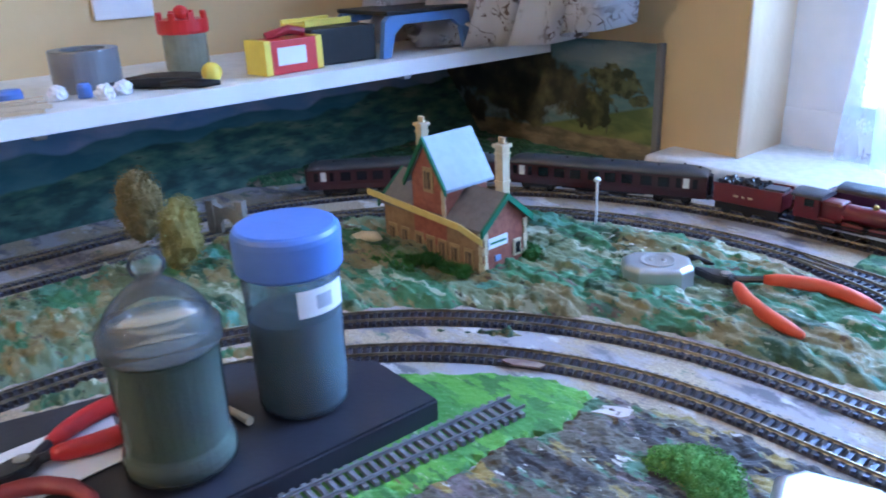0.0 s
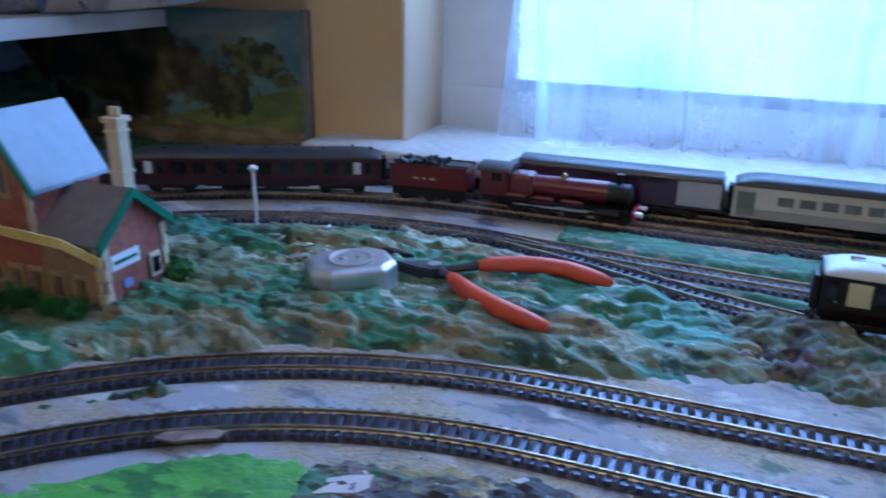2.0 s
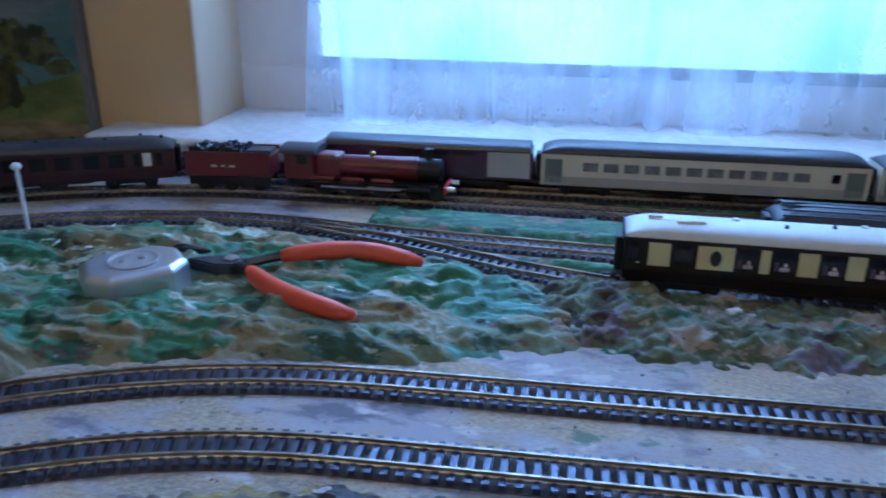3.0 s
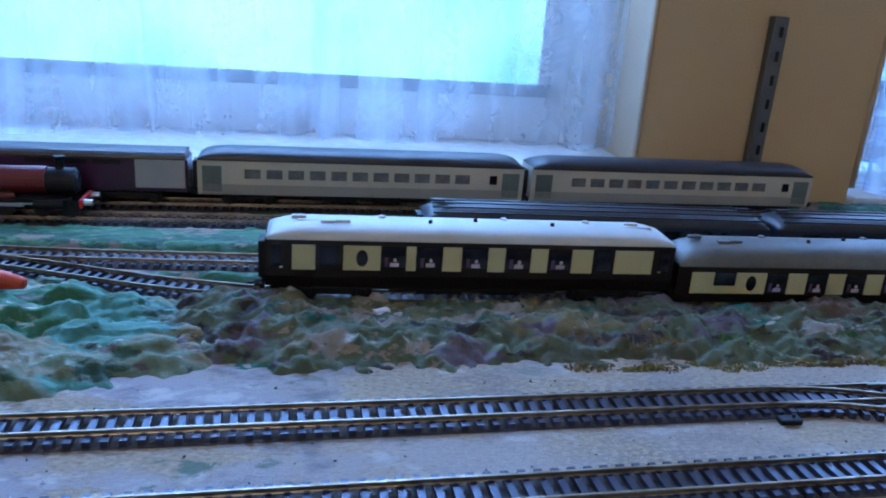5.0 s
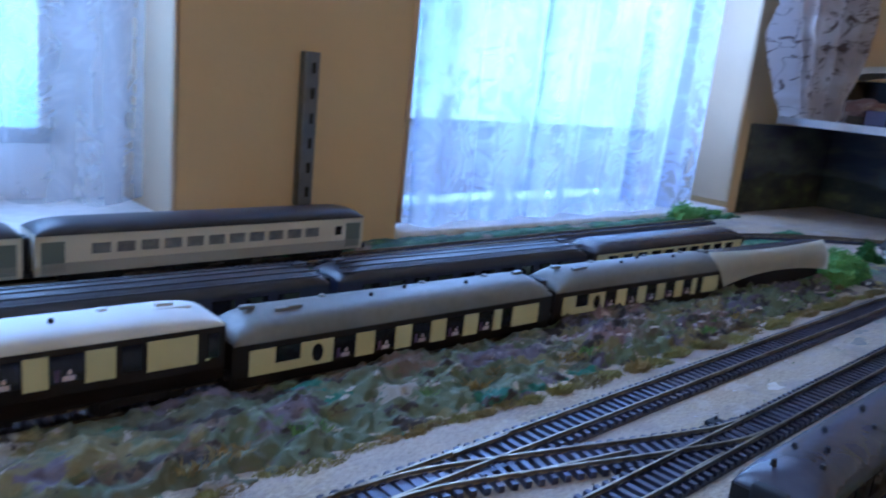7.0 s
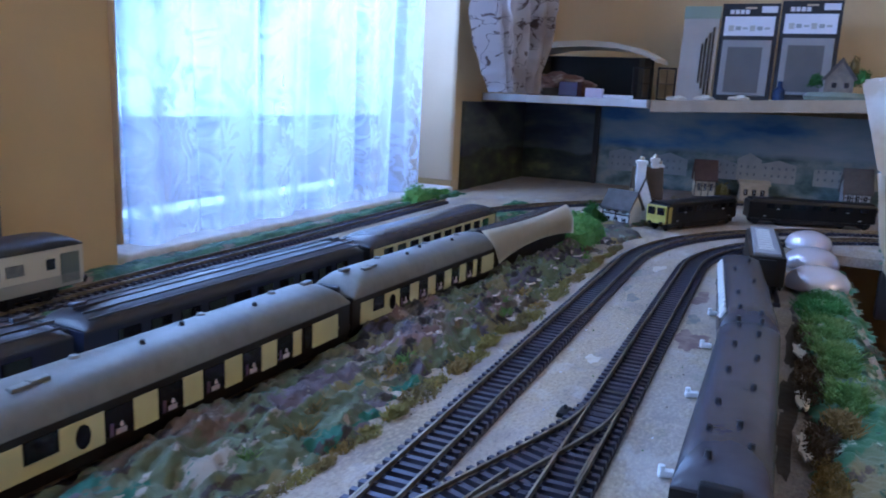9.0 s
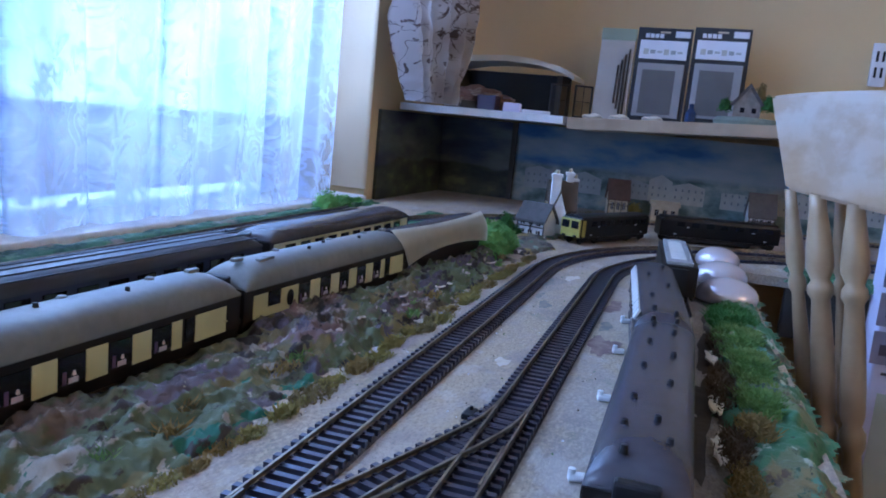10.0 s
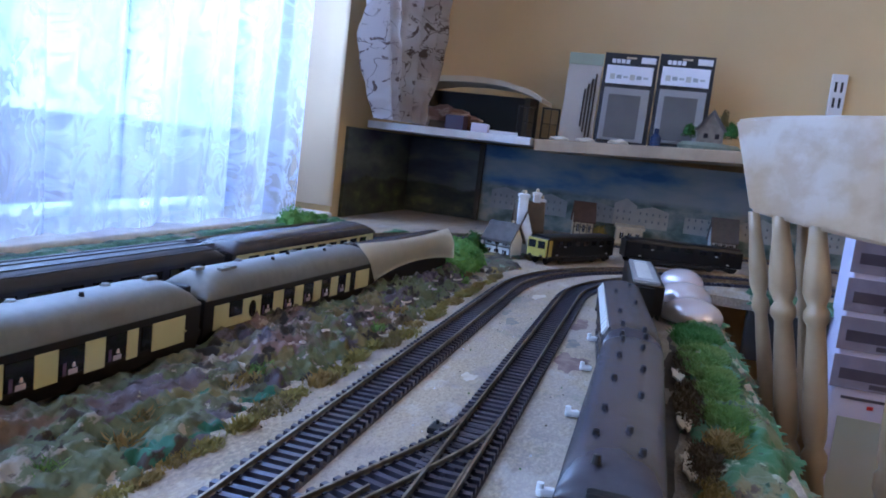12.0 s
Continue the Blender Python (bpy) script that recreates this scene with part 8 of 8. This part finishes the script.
# added dark board that paints the shade below the arch
part("back_board", plate(0.006, 0.215, 0.078, c=(0.035, 0, 0.039)), UMBER, t, "dark brown board put in for the shade under the arch")
for s in (-1, 1):
    part("side_post", plate(0.08, 0.010, 0.074, c=(0, s * 0.100, 0.037)), TIMBER, t)
for k, (y, w) in enumerate(((0.688, 0.03), (0.645, 0.03))):
    zz = shelf_z(y) if y < 0.66 else 0.1727
    t = thing("wire_frame", "black wire mesh frame leaning on the shelf", "frame", (1.44, y, zz), 28)
    for c, s in (((0, -w / 2, 0.028), (0.002, 0.003, 0.056)), ((0, w / 2, 0.028), (0.002, 0.003, 0.056)), ((0, 0, 0.0545), (0.002, w, 0.003)), ((0, 0, 0.0015), (0.002, w, 0.003)), ((0, 0, 0.028), (0.001, 0.001, 0.056)), ((0, 0, 0.028), (0.001, w, 0.001))):
        part("wire", plate(*s, c=c), BLACK, t)
for k, (x, y, s, m_, lab) in enumerate(((1.42, 0.81, (0.03, 0.035, 0.026), PURPLE, "small dark purple box on the shelf"), (1.42, 0.765, (0.03, 0.03, 0.016), CARTON, "small lilac box on the shelf"), (1.41, 0.72, (0.03, 0.05, 0.006), PAPER, "flat white card on the shelf"), (1.43, 0.85, (0.03, 0.03, 0.014), TIMBER, "small brown block on the shelf"))):
    bm = bmesh.new()
    box(bm, (0, 0, s[2] / 2), s, bevel=0.0015)
    solid("small_box", bm, m_, lab, "box", (x, y, 0.1727), 8 * k)
for k, y in enumerate((0.62, 0.575, 0.52)):
    bm = bmesh.new()
    bmesh.ops.create_icosphere(bm, subdivisions=3, radius=0.011)
    for v in bm.verts:
        v.co = Vector((v.co.x, v.co.y * 1.8, max(0, v.co.z * 0.7 + 0.002))) * (0.8 + 0.4 * noise.noise(v.co * 120))
    solid("plaster_scrap", bm, CANVAS, "pale broken plaster scrap on the shelf edge", "scrap", (1.42, y, shelf_z(y)), group="plaster scraps")
bm = bmesh.new()
lathe(bm, [(0.0005, 0), (0.009, 0), (0.009, 0.016), (0.004, 0.022), (0.004, 0.03), (0.0005, 0.031)], seg=16)
solid("paint_bottle", bm, mat("dark_blue_glass", (0.03, 0.05, 0.12), 0.15), "small dark blue paint bottle", "bottle", (1.43, 0.462, shelf_z(0.462)))

# ---- chair ----
def chair():
    x, y = 0.905, 0.363
    a = math.degrees(math.atan2(0.222 - 0.362, 0.845 - 0.905))
    t = thing("wooden_chair", "whitewashed pine kitchen chair with turned spindles", "chair", (x, y, ZF), a)
    top = 0.204 - ZF
    bm = bmesh.new()
    n = 24
    vs = []
    for k in range(n + 1):
        u = k / n
        xt, xb = u * 0.43, 0.028 + u * 0.374
        bow = 0.014 * math.sin(math.pi * u)
        zt = top + 0.008 * math.sin(math.pi * u) - 0.004 * (abs(2 * u - 1) ** 8)
        zb = top - 0.092 - 0.016 * math.sin(math.pi * u)
        vs.append([bm.verts.new((xb, -0.011 - bow, zb)), bm.verts.new((xb, 0.011 - bow, zb)), bm.verts.new((xt, 0.011 - bow, zt)), bm.verts.new((xt, -0.011 - bow, zt))])
    for p, q in zip(vs, vs[1:]):
        for j in range(4):
            bm.faces.new((p[j], p[(j + 1) % 4], q[(j + 1) % 4], q[j]))
    bm.faces.new(vs[0][::-1])
    bm.faces.new(vs[-1])
    bmesh.ops.bevel(bm, geom=bm.edges, offset=0.003, segments=2, affect="EDGES")
    part("top_rail", bm, CHAIR, t, "broad worn whitewashed top rail", smooth=False)
    down = [(0.0115, 0.0), (0.0125, 0.02), (0.0185, 0.055), (0.0195, 0.072), (0.0125, 0.084), (0.0175, 0.089), (0.018, 0.096), (0.0128, 0.102), (0.015, 0.13), (0.0175, 0.18), (0.0165, 0.205), (0.0125, 0.214), (0.0178, 0.22), (0.0178, 0.232), (0.0125, 0.24), (0.0165, 0.29), (0.015, 0.35), (0.010, 0.42)]
    prof = [(r * 0.8, 0.42 - d) for r, d in reversed(down)]
    for u, back, f in ((0.020, 0.030, 0.60), (0.057, 0.0, 0.82), (0.068, 0.036, 0.58), (0.092, 0.0, 0.82), (0.178, 0.0, 0.82), (0.222, 0.0, 0.82), (0.266, 0.0, 0.82), (0.338, 0.0, 0.82), (0.373, 0.0, 0.82)):
        bm = bmesh.new()
        lathe(bm, [(r * f, z) for r, z in prof], seg=18)
        sp = part("spindle", bm, CHAIR_WOOD, t, smooth=True)
        splay = 0.110 * (1 - 2 * u / 0.43)
        sp.matrix_basis = pose(u + splay, back - 0.014 * math.sin(math.pi * u / 0.43), 0.44, 0, -math.degrees(math.atan2(splay, 0.42)), 0) @ Matrix.Diagonal((1, 1, 1.03, 1))
    part("seat", plate(0.44, 0.42, 0.035, 0.008, (0.215, 0.19, 0.43)), CHAIR_WOOD, t)
    for sx in (0.03, 0.40):
        for sy in (0.02, 0.37):
            bm = bmesh.new()
            lathe(bm, [(0.014, 0.0), (0.018, 0.06), (0.014, 0.12), (0.020, 0.2), (0.022, 0.3), (0.015, 0.36), (0.019, 0.415)], (sx, sy, 0), 14)
            part("leg", bm, CHAIR_WOOD, t, smooth=True)


chair()
t = thing("printed_carton", "tall lilac carton printed with dark train pictures", "carton", (1.02, 0.020, ZF))
part("box", plate(0.075, 0.40, 0.87, 0.003, (0, 0, 0.435)), CARTON, t)
PRINT_MAUVE = mat("printed_mauve_grey", (0.30, 0.27, 0.36), 0.55, alt=(0.40, 0.36, 0.46), scale=45)
PRINT_GREEN = mat("printed_faded_green", (0.50, 0.56, 0.50), 0.55, alt=(0.62, 0.64, 0.66), scale=9)
for k in range(4):
    z = 0.826 - k * 0.042
    pic = part("picture", plate(0.001, 0.375, 0.036, c=(-0.038, 0.016, z)), PRINT_MAUVE, t, "printed grey picture of a railway coach")
    part("coach_side", plate(0.0006, 0.36, 0.012, c=(-0.0388, 0.016, z - 0.002)), CARTON_DARK, pic)
    for j in range(5):
        part("bogie_print", plate(0.0006, 0.026, 0.005, c=(-0.0388, -0.12 + j * 0.068, z - 0.0125)), CARTON_DARK, pic)
part("printed_line", plate(0.001, 0.30, 0.003, c=(-0.038, 0.040, 0.672)), CARTON_DARK, t)
for j in range(6):
    part("printed_mark", plate(0.001, 0.006, 0.004, c=(-0.038, 0.16 - j * 0.03, 0.664)), RED, t)
part("lower_print", plate(0.001, 0.36, 0.12, c=(-0.038, 0.010, 0.590)), PRINT_GREEN, t)

# ---- right end of the layout ----
PEARL = mat("pearl_silver", (0.74, 0.68, 0.72), 0.28, 0.55, alt=(0.66, 0.6, 0.66), scale=20, coat=0.5)


def dome(x, y, r, label):
    bm = bmesh.new()
    lathe(bm, [(0.0005, 0.0), (r, 0.0), (r * 1.03, 0.005), (r * 1.0, 0.009), (r * 0.88, 0.014), (r * 0.62, 0.0185), (r * 0.3, 0.021), (0.0005, 0.0215)], seg=32)
    solid("silver_dish", bm, PEARL, label, "dish", (x, y, 0.004), smooth=True, group="silver dishes")


dome(0.828, 0.381, 0.0275, "domed pearly silver dish on the verge")
dome(0.935, 0.387, 0.0270, "domed pearly silver dish on the verge")
dome(1.060, 0.391, 0.0255, "domed pearly silver dish on the verge")
t = thing("open_wagon", "dark wagon with a grey ribbed roof panel", "train car", (0.832, 0.4315, RAIL_TOP), 5.3)
part("body", plate(0.165, 0.031, 0.026, 0.001, (0, 0, 0.023)), UMBER, t)
part("roof_panel", plate(0.155, 0.023, 0.003, 0.0008, (0, 0, 0.0375)), mat("lead_grey_panel", (0.26, 0.26, 0.27), 0.4, alt=(0.2, 0.2, 0.21), scale=40), t)
for k in range(9):
    part("rib", plate(0.0030, 0.013, 0.0016, c=(-0.060 + k * 0.014, 0.001, 0.0396)), ROOF_WHITE, t)
part("end_gangway", plate(0.004, 0.014, 0.022, c=(-0.084, 0, 0.023)), BLACK, t)
bogie(t, -0.05, 0.030), bogie(t, 0.05, 0.030)


ENGINE_BLACK = mat("gloss_black_engine", (0.004, 0.004, 0.005), 0.3, alt=(0.008, 0.008, 0.009), scale=60, spec=0.4)


def diesel(at, heading, L, name, label, nose):
    """A black railcar standing on the bare board."""
    t = thing(name, label, "locomotive", (*at, 0.0006), heading)
    t.scale = (1, 1, 0.90)
    bm = bmesh.new()
    box(bm, (0, 0, 0.0245), (L, 0.034, 0.029), bevel=0.0025)
    part("body", bm, ENGINE_BLACK, t)
    bm = bmesh.new()
    prism(bm, roof_profile(0.033, 0.0385, 0.005), -L / 2 + 0.004, L / 2 - 0.004)
    part("roof", bm, ENGINE_BLACK, t)
    if nose:
        front = part("nose", plate(0.003, 0.031, 0.027, 0.001, (L / 2 + 0.0012, 0, 0.0245)), NOSE_YELLOW, t, "yellow warning nose")
        for s in (-1, 1):
            part("windscreen", plate(0.001, 0.011, 0.011, c=(L / 2 + 0.0031, s * 0.0075, 0.0295)), BLACK_GLOSS, front)
            part("buffer", plate(0.004, 0.004, 0.003, 0.0008, (L / 2 + 0.0035, s * 0.009, 0.0125)), BLACK, front)
            part("side_patch", plate(0.007, 0.0006, 0.024, c=(L / 2 - 0.0045, s * 0.0174, 0.0245)), NOSE_YELLOW, t)
    for s in (-1, 1):
        for k in range(7):
            part("pane", plate(0.011, 0.0006, 0.007, c=(-L * 0.40 + k * L * 0.122, s * 0.0173, 0.0315)), BLACK_GLOSS, t)
        part("skirt", plate(L * 0.5, 0.002, 0.008, c=(0, s * 0.014, 0.0075)), BLACK, t)
    for x in (-L * 0.34, L * 0.34):
        bogie(t, x, 0.034)
        for s in (-1, 1):
            # white plates put small highlights on the gloss black sides
            part("lamp", plate(0.004, 0.0008, 0.0014, c=(x * 1.1, s * 0.0178, 0.0150)), ROOF_WHITE, t)
            part("lamp", plate(0.004, 0.0008, 0.0014, c=(x * 0.8, s * 0.0178, 0.0270)), ROOF_WHITE, t)


NOSE_YELLOW = mat("dull_yellow_paint", (0.48, 0.40, 0.07), 0.45, alt=(0.36, 0.29, 0.05), scale=90)
diesel((1.164, 0.542), 154.5, 0.170, "diesel_locomotive", "black model diesel locomotive with a yellow nose", True)
diesel((1.285, 0.395), 108.8, 0.178, "diesel_coach", "black model coach with small windows", False)

# wagon under a cream tarpaulin behind the dining cars
wx, wy, wa = on_path(PATH_P, along(PATH_P, 0.772, 0.66))
t = thing("covered_wagon", "dark round-roofed wagon with a curved cream card along its side", "train car", (wx, wy, RAIL_TOP), wa)
part("body", plate(0.200, 0.031, 0.026, 0.001, (0, 0, 0.019)), UMBER, t)
bm = bmesh.new()
prism(bm, roof_profile(0.033, 0.032, 0.0110, 14), -0.101, 0.101)
part("roof", bm, ROOF_BROWN, t)
bm = bmesh.new()
NS = 28
edge = [(-0.108 + 0.216 * k / NS, 1 - (2 * k / NS - 1) ** 2) for k in range(NS + 1)]
vs = []
for k, (u, w) in enumerate(edge):
    lo, hi = 0.0135 + 0.0080 * w, 0.0465 - 0.0035 * w
    lean = 0.0205 - 0.001 * w
    vs.append([bm.verts.new((u + 0.012 * (1 - 2 * j / 6) * (1 if u > 0 else -1) * (1 - w) * (-1 if u < 0 else 0.3), -(lean - 0.0240 * max(0, j / 6 - 0.5) ** 1.5), lo + (hi - lo) * j / 6)) for j in range(7)])
for p, q in zip(vs, vs[1:]):
    for j in range(6):
        bm.faces.new((p[j], q[j], q[j + 1], p[j + 1]))
bmesh.ops.solidify(bm, geom=bm.faces, thickness=0.001)
part("card_cover", bm, CANVAS, t, "curved cream card waisted in the middle", smooth=True)
bogie(t, -0.06, 0.02), bogie(t, 0.06, 0.02)


# ---- cottages ----
def cottage(name, at, rz, w, d, h, ridge, wall_mat, roof_mat, label, timbers=0, chimneys=(), storeys=1):
    t = thing(name, label, "cottage", at, rz)
    bm = bmesh.new()
    prism(bm, [(-d / 2, 0), (d / 2, 0), (d / 2, h), (0, ridge), (-d / 2, h)], -w / 2, w / 2)
    part("wall", bm, wall_mat, t)
    for s in (-1, 1):
        bm = bmesh.new()
        e = 0.004
        sl = (ridge - h) / (d / 2)
        prism(bm, [(s * (d / 2 + e), h - e * sl), (0, ridge), (0, ridge + 0.004), (s * (d / 2 + e), h - e * sl + 0.004)], -w / 2 - 0.003, w / 2 + 0.003)
        part("roof", bm, roof_mat, t)
    for fl in range(storeys):
        for k in (-1, 0, 1):
            z = h * (0.5 + fl) / storeys
            bm = bmesh.new()
            box(bm, (k * w * 0.3, -d / 2 - 0.0004, z), (w * 0.14, 0.001, h / storeys * 0.4))
            win = part("window", bm, BLACK_GLOSS, t)
            part("glazing_bar", plate(0.0005, 0.0006, h / storeys * 0.4, c=(k * w * 0.3, -d / 2 - 0.0012, z)), RENDER_WHITE, win)
    for k in range(timbers):
        part("beam", plate(0.0016, 0.001, h, c=(-w / 2 + w * k / (timbers - 1), -d / 2 - 0.0006, h / 2)), TIMBER, t)
    if timbers:
        part("beam", plate(w, 0.001, 0.0016, c=(0, -d / 2 - 0.0006, h * 0.55)), TIMBER, t)
        part("beam", plate(w, 0.001, 0.0016, c=(0, -d / 2 - 0.0006, h - 0.001)), TIMBER, t)
    for x, y, zt, cw in chimneys:
        bm = bmesh.new()
        box(bm, (x, y, zt / 2), (cw, cw, zt), bevel=0.001)
        box(bm, (x, y, zt - 0.003), (cw + 0.003, cw + 0.003, 0.004))
        c = part("chimney", bm, RENDER_WHITE, t, "white rendered chimney")
        bm = bmesh.new()
        cyl(bm, (x, y, zt + 0.002), cw * 0.25, 0.006, seg=10)
        part("chimney_pot", bm, STONE, c)
    return t


BROWN_TILE = mat("brown_tiled_roof", (0.09, 0.06, 0.035), 0.85, alt=(0.055, 0.04, 0.025), scale=90)


def wing(house, x, y0, y1, w, eave, ridge):
    """A narrow white front gable with its own steep roof."""
    bm = bmesh.new()
    prism(bm, [(x - w / 2, 0), (x + w / 2, 0), (x + w / 2, eave), (x, ridge), (x - w / 2, eave)], y0, y1, "y")
    part("gable_wing", bm, RENDER_WHITE, house)
    for s in (-1, 1):
        bm = bmesh.new()
        prism(bm, [(x + s * (w / 2 + 0.002), eave - 0.002), (x, ridge), (x, ridge + 0.003), (x + s * (w / 2 + 0.002), eave + 0.001)], y0 + 0.001, y1, "y")
        part("roof", bm, BROWN_TILE, house)


h = cottage("thatched_cottage", (1.115, 0.632, 0.002), -112, 0.044, 0.028, 0.023, 0.042, RENDER_WHITE, THATCH, "white half-timbered cottage with a grey thatched roof", 3, [(0.010, 0.003, 0.044, 0.007)], 2)
h = cottage("gabled_house", (1.170, 0.612, 0.002), -74, 0.038, 0.040, 0.038, 0.072, RENDER_WHITE, BROWN_TILE, "tall white gabled house with three white chimneys", 0, [(-0.0105, -0.014, 0.086, 0.013), (0.0095, 0.004, 0.089, 0.010), (0.0185, 0.008, 0.080, 0.007)], 2)
wing(h, -0.004, -0.036, 0.0, 0.020, 0.030, 0.060)
bush((1.085, 0.668, 0.0), [((0, 0, 0.008), (0.012, 0.012, 0.026)), ((0.004, -0.012, 0), (0.012, 0.010, 0.016))], LEAF, "dark bushy tree beside the thatched cottage", n=300, seed=96)
cottage("timbered_house", (1.535, 0.575, 0.004), -75, 0.036, 0.034, 0.034, 0.062, STONE, mat("red_tiled_roof", (0.12, 0.07, 0.05), 0.85, alt=(0.08, 0.045, 0.035), scale=90), "timbered model house with a steep brown roof", 4)
cottage("timbered_house", (1.592, 0.322, 0.002), -80, 0.044, 0.034, 0.030, 0.064, RENDER_WHITE, SLATE, "small white timbered house with a steep grey roof", 4)
cottage("stone_house", (1.555, 0.49, 0.002), -80, 0.048, 0.03, 0.028, 0.032, STONE, STONE, "low flat-roofed cream stone house", 0)
bush((1.555, 0.545, 0.002), [((0, 0, 0), (0.014, 0.016, 0.03))], LEAF_OLIVE, "olive shrub beside the timbered house", n=260, seed=90)
bush((1.13, 0.588, 0.0), [((0, 0, 0), (0.02, 0.012, 0.008)), ((0.035, -0.01, 0), (0.016, 0.01, 0.009))], LEAF_DULL, "low brown scrub in front of the cottages", n=260, seed=92)
bush((1.20, 0.575, 0.0), [((0, 0, 0), (0.012, 0.012, 0.035))], LEAF_OLIVE, "ivy shrub against the gabled house", n=260, seed=94)
# white track clips beside the near siding
for x, y in ((0.682, 0.458), (0.588, 0.452), (0.485, 0.447), (0.375, 0.443)):
    bm = bmesh.new()
    box(bm, (0, 0, 0.0018), (0.0042, 0.008, 0.0036), bevel=0.0012)
    cyl(bm, (0.0, 0.0025, 0.0042), 0.0016, 0.003, seg=10)
    solid("white_clip", bm, CORD, "white plastic clip pinned beside the siding", "clip", (x, y, 0.0005), 20, group="white clips")
for k, (x, y) in enumerate(((0.60, 0.392), (0.50, 0.388), (0.43, 0.386))):
    bm = bmesh.new()
    rng = random.Random(40 + k)
    prism(bm, [(0.022 * math.cos(q) * rng.uniform(0.5, 1), 0.005 * math.sin(q) * rng.uniform(0.4, 1)) for q in [2 * math.pi * i / 15 for i in range(15)]], 0, 0.0012, "z")
    solid("torn_card", bm, CANVAS, "torn pale card along the verge", "scrap", (x, y, 0.006), 5, group="torn cards")
# ---- sleepers that can be told apart ----
for _t, _x, _y, _a in PIECES:
    share("sleeper", SLEEPER_MESH, _t, pose(_x, _y, 0.0002 if _t is CROSS else 0, 0, 0, math.degrees(_a)))
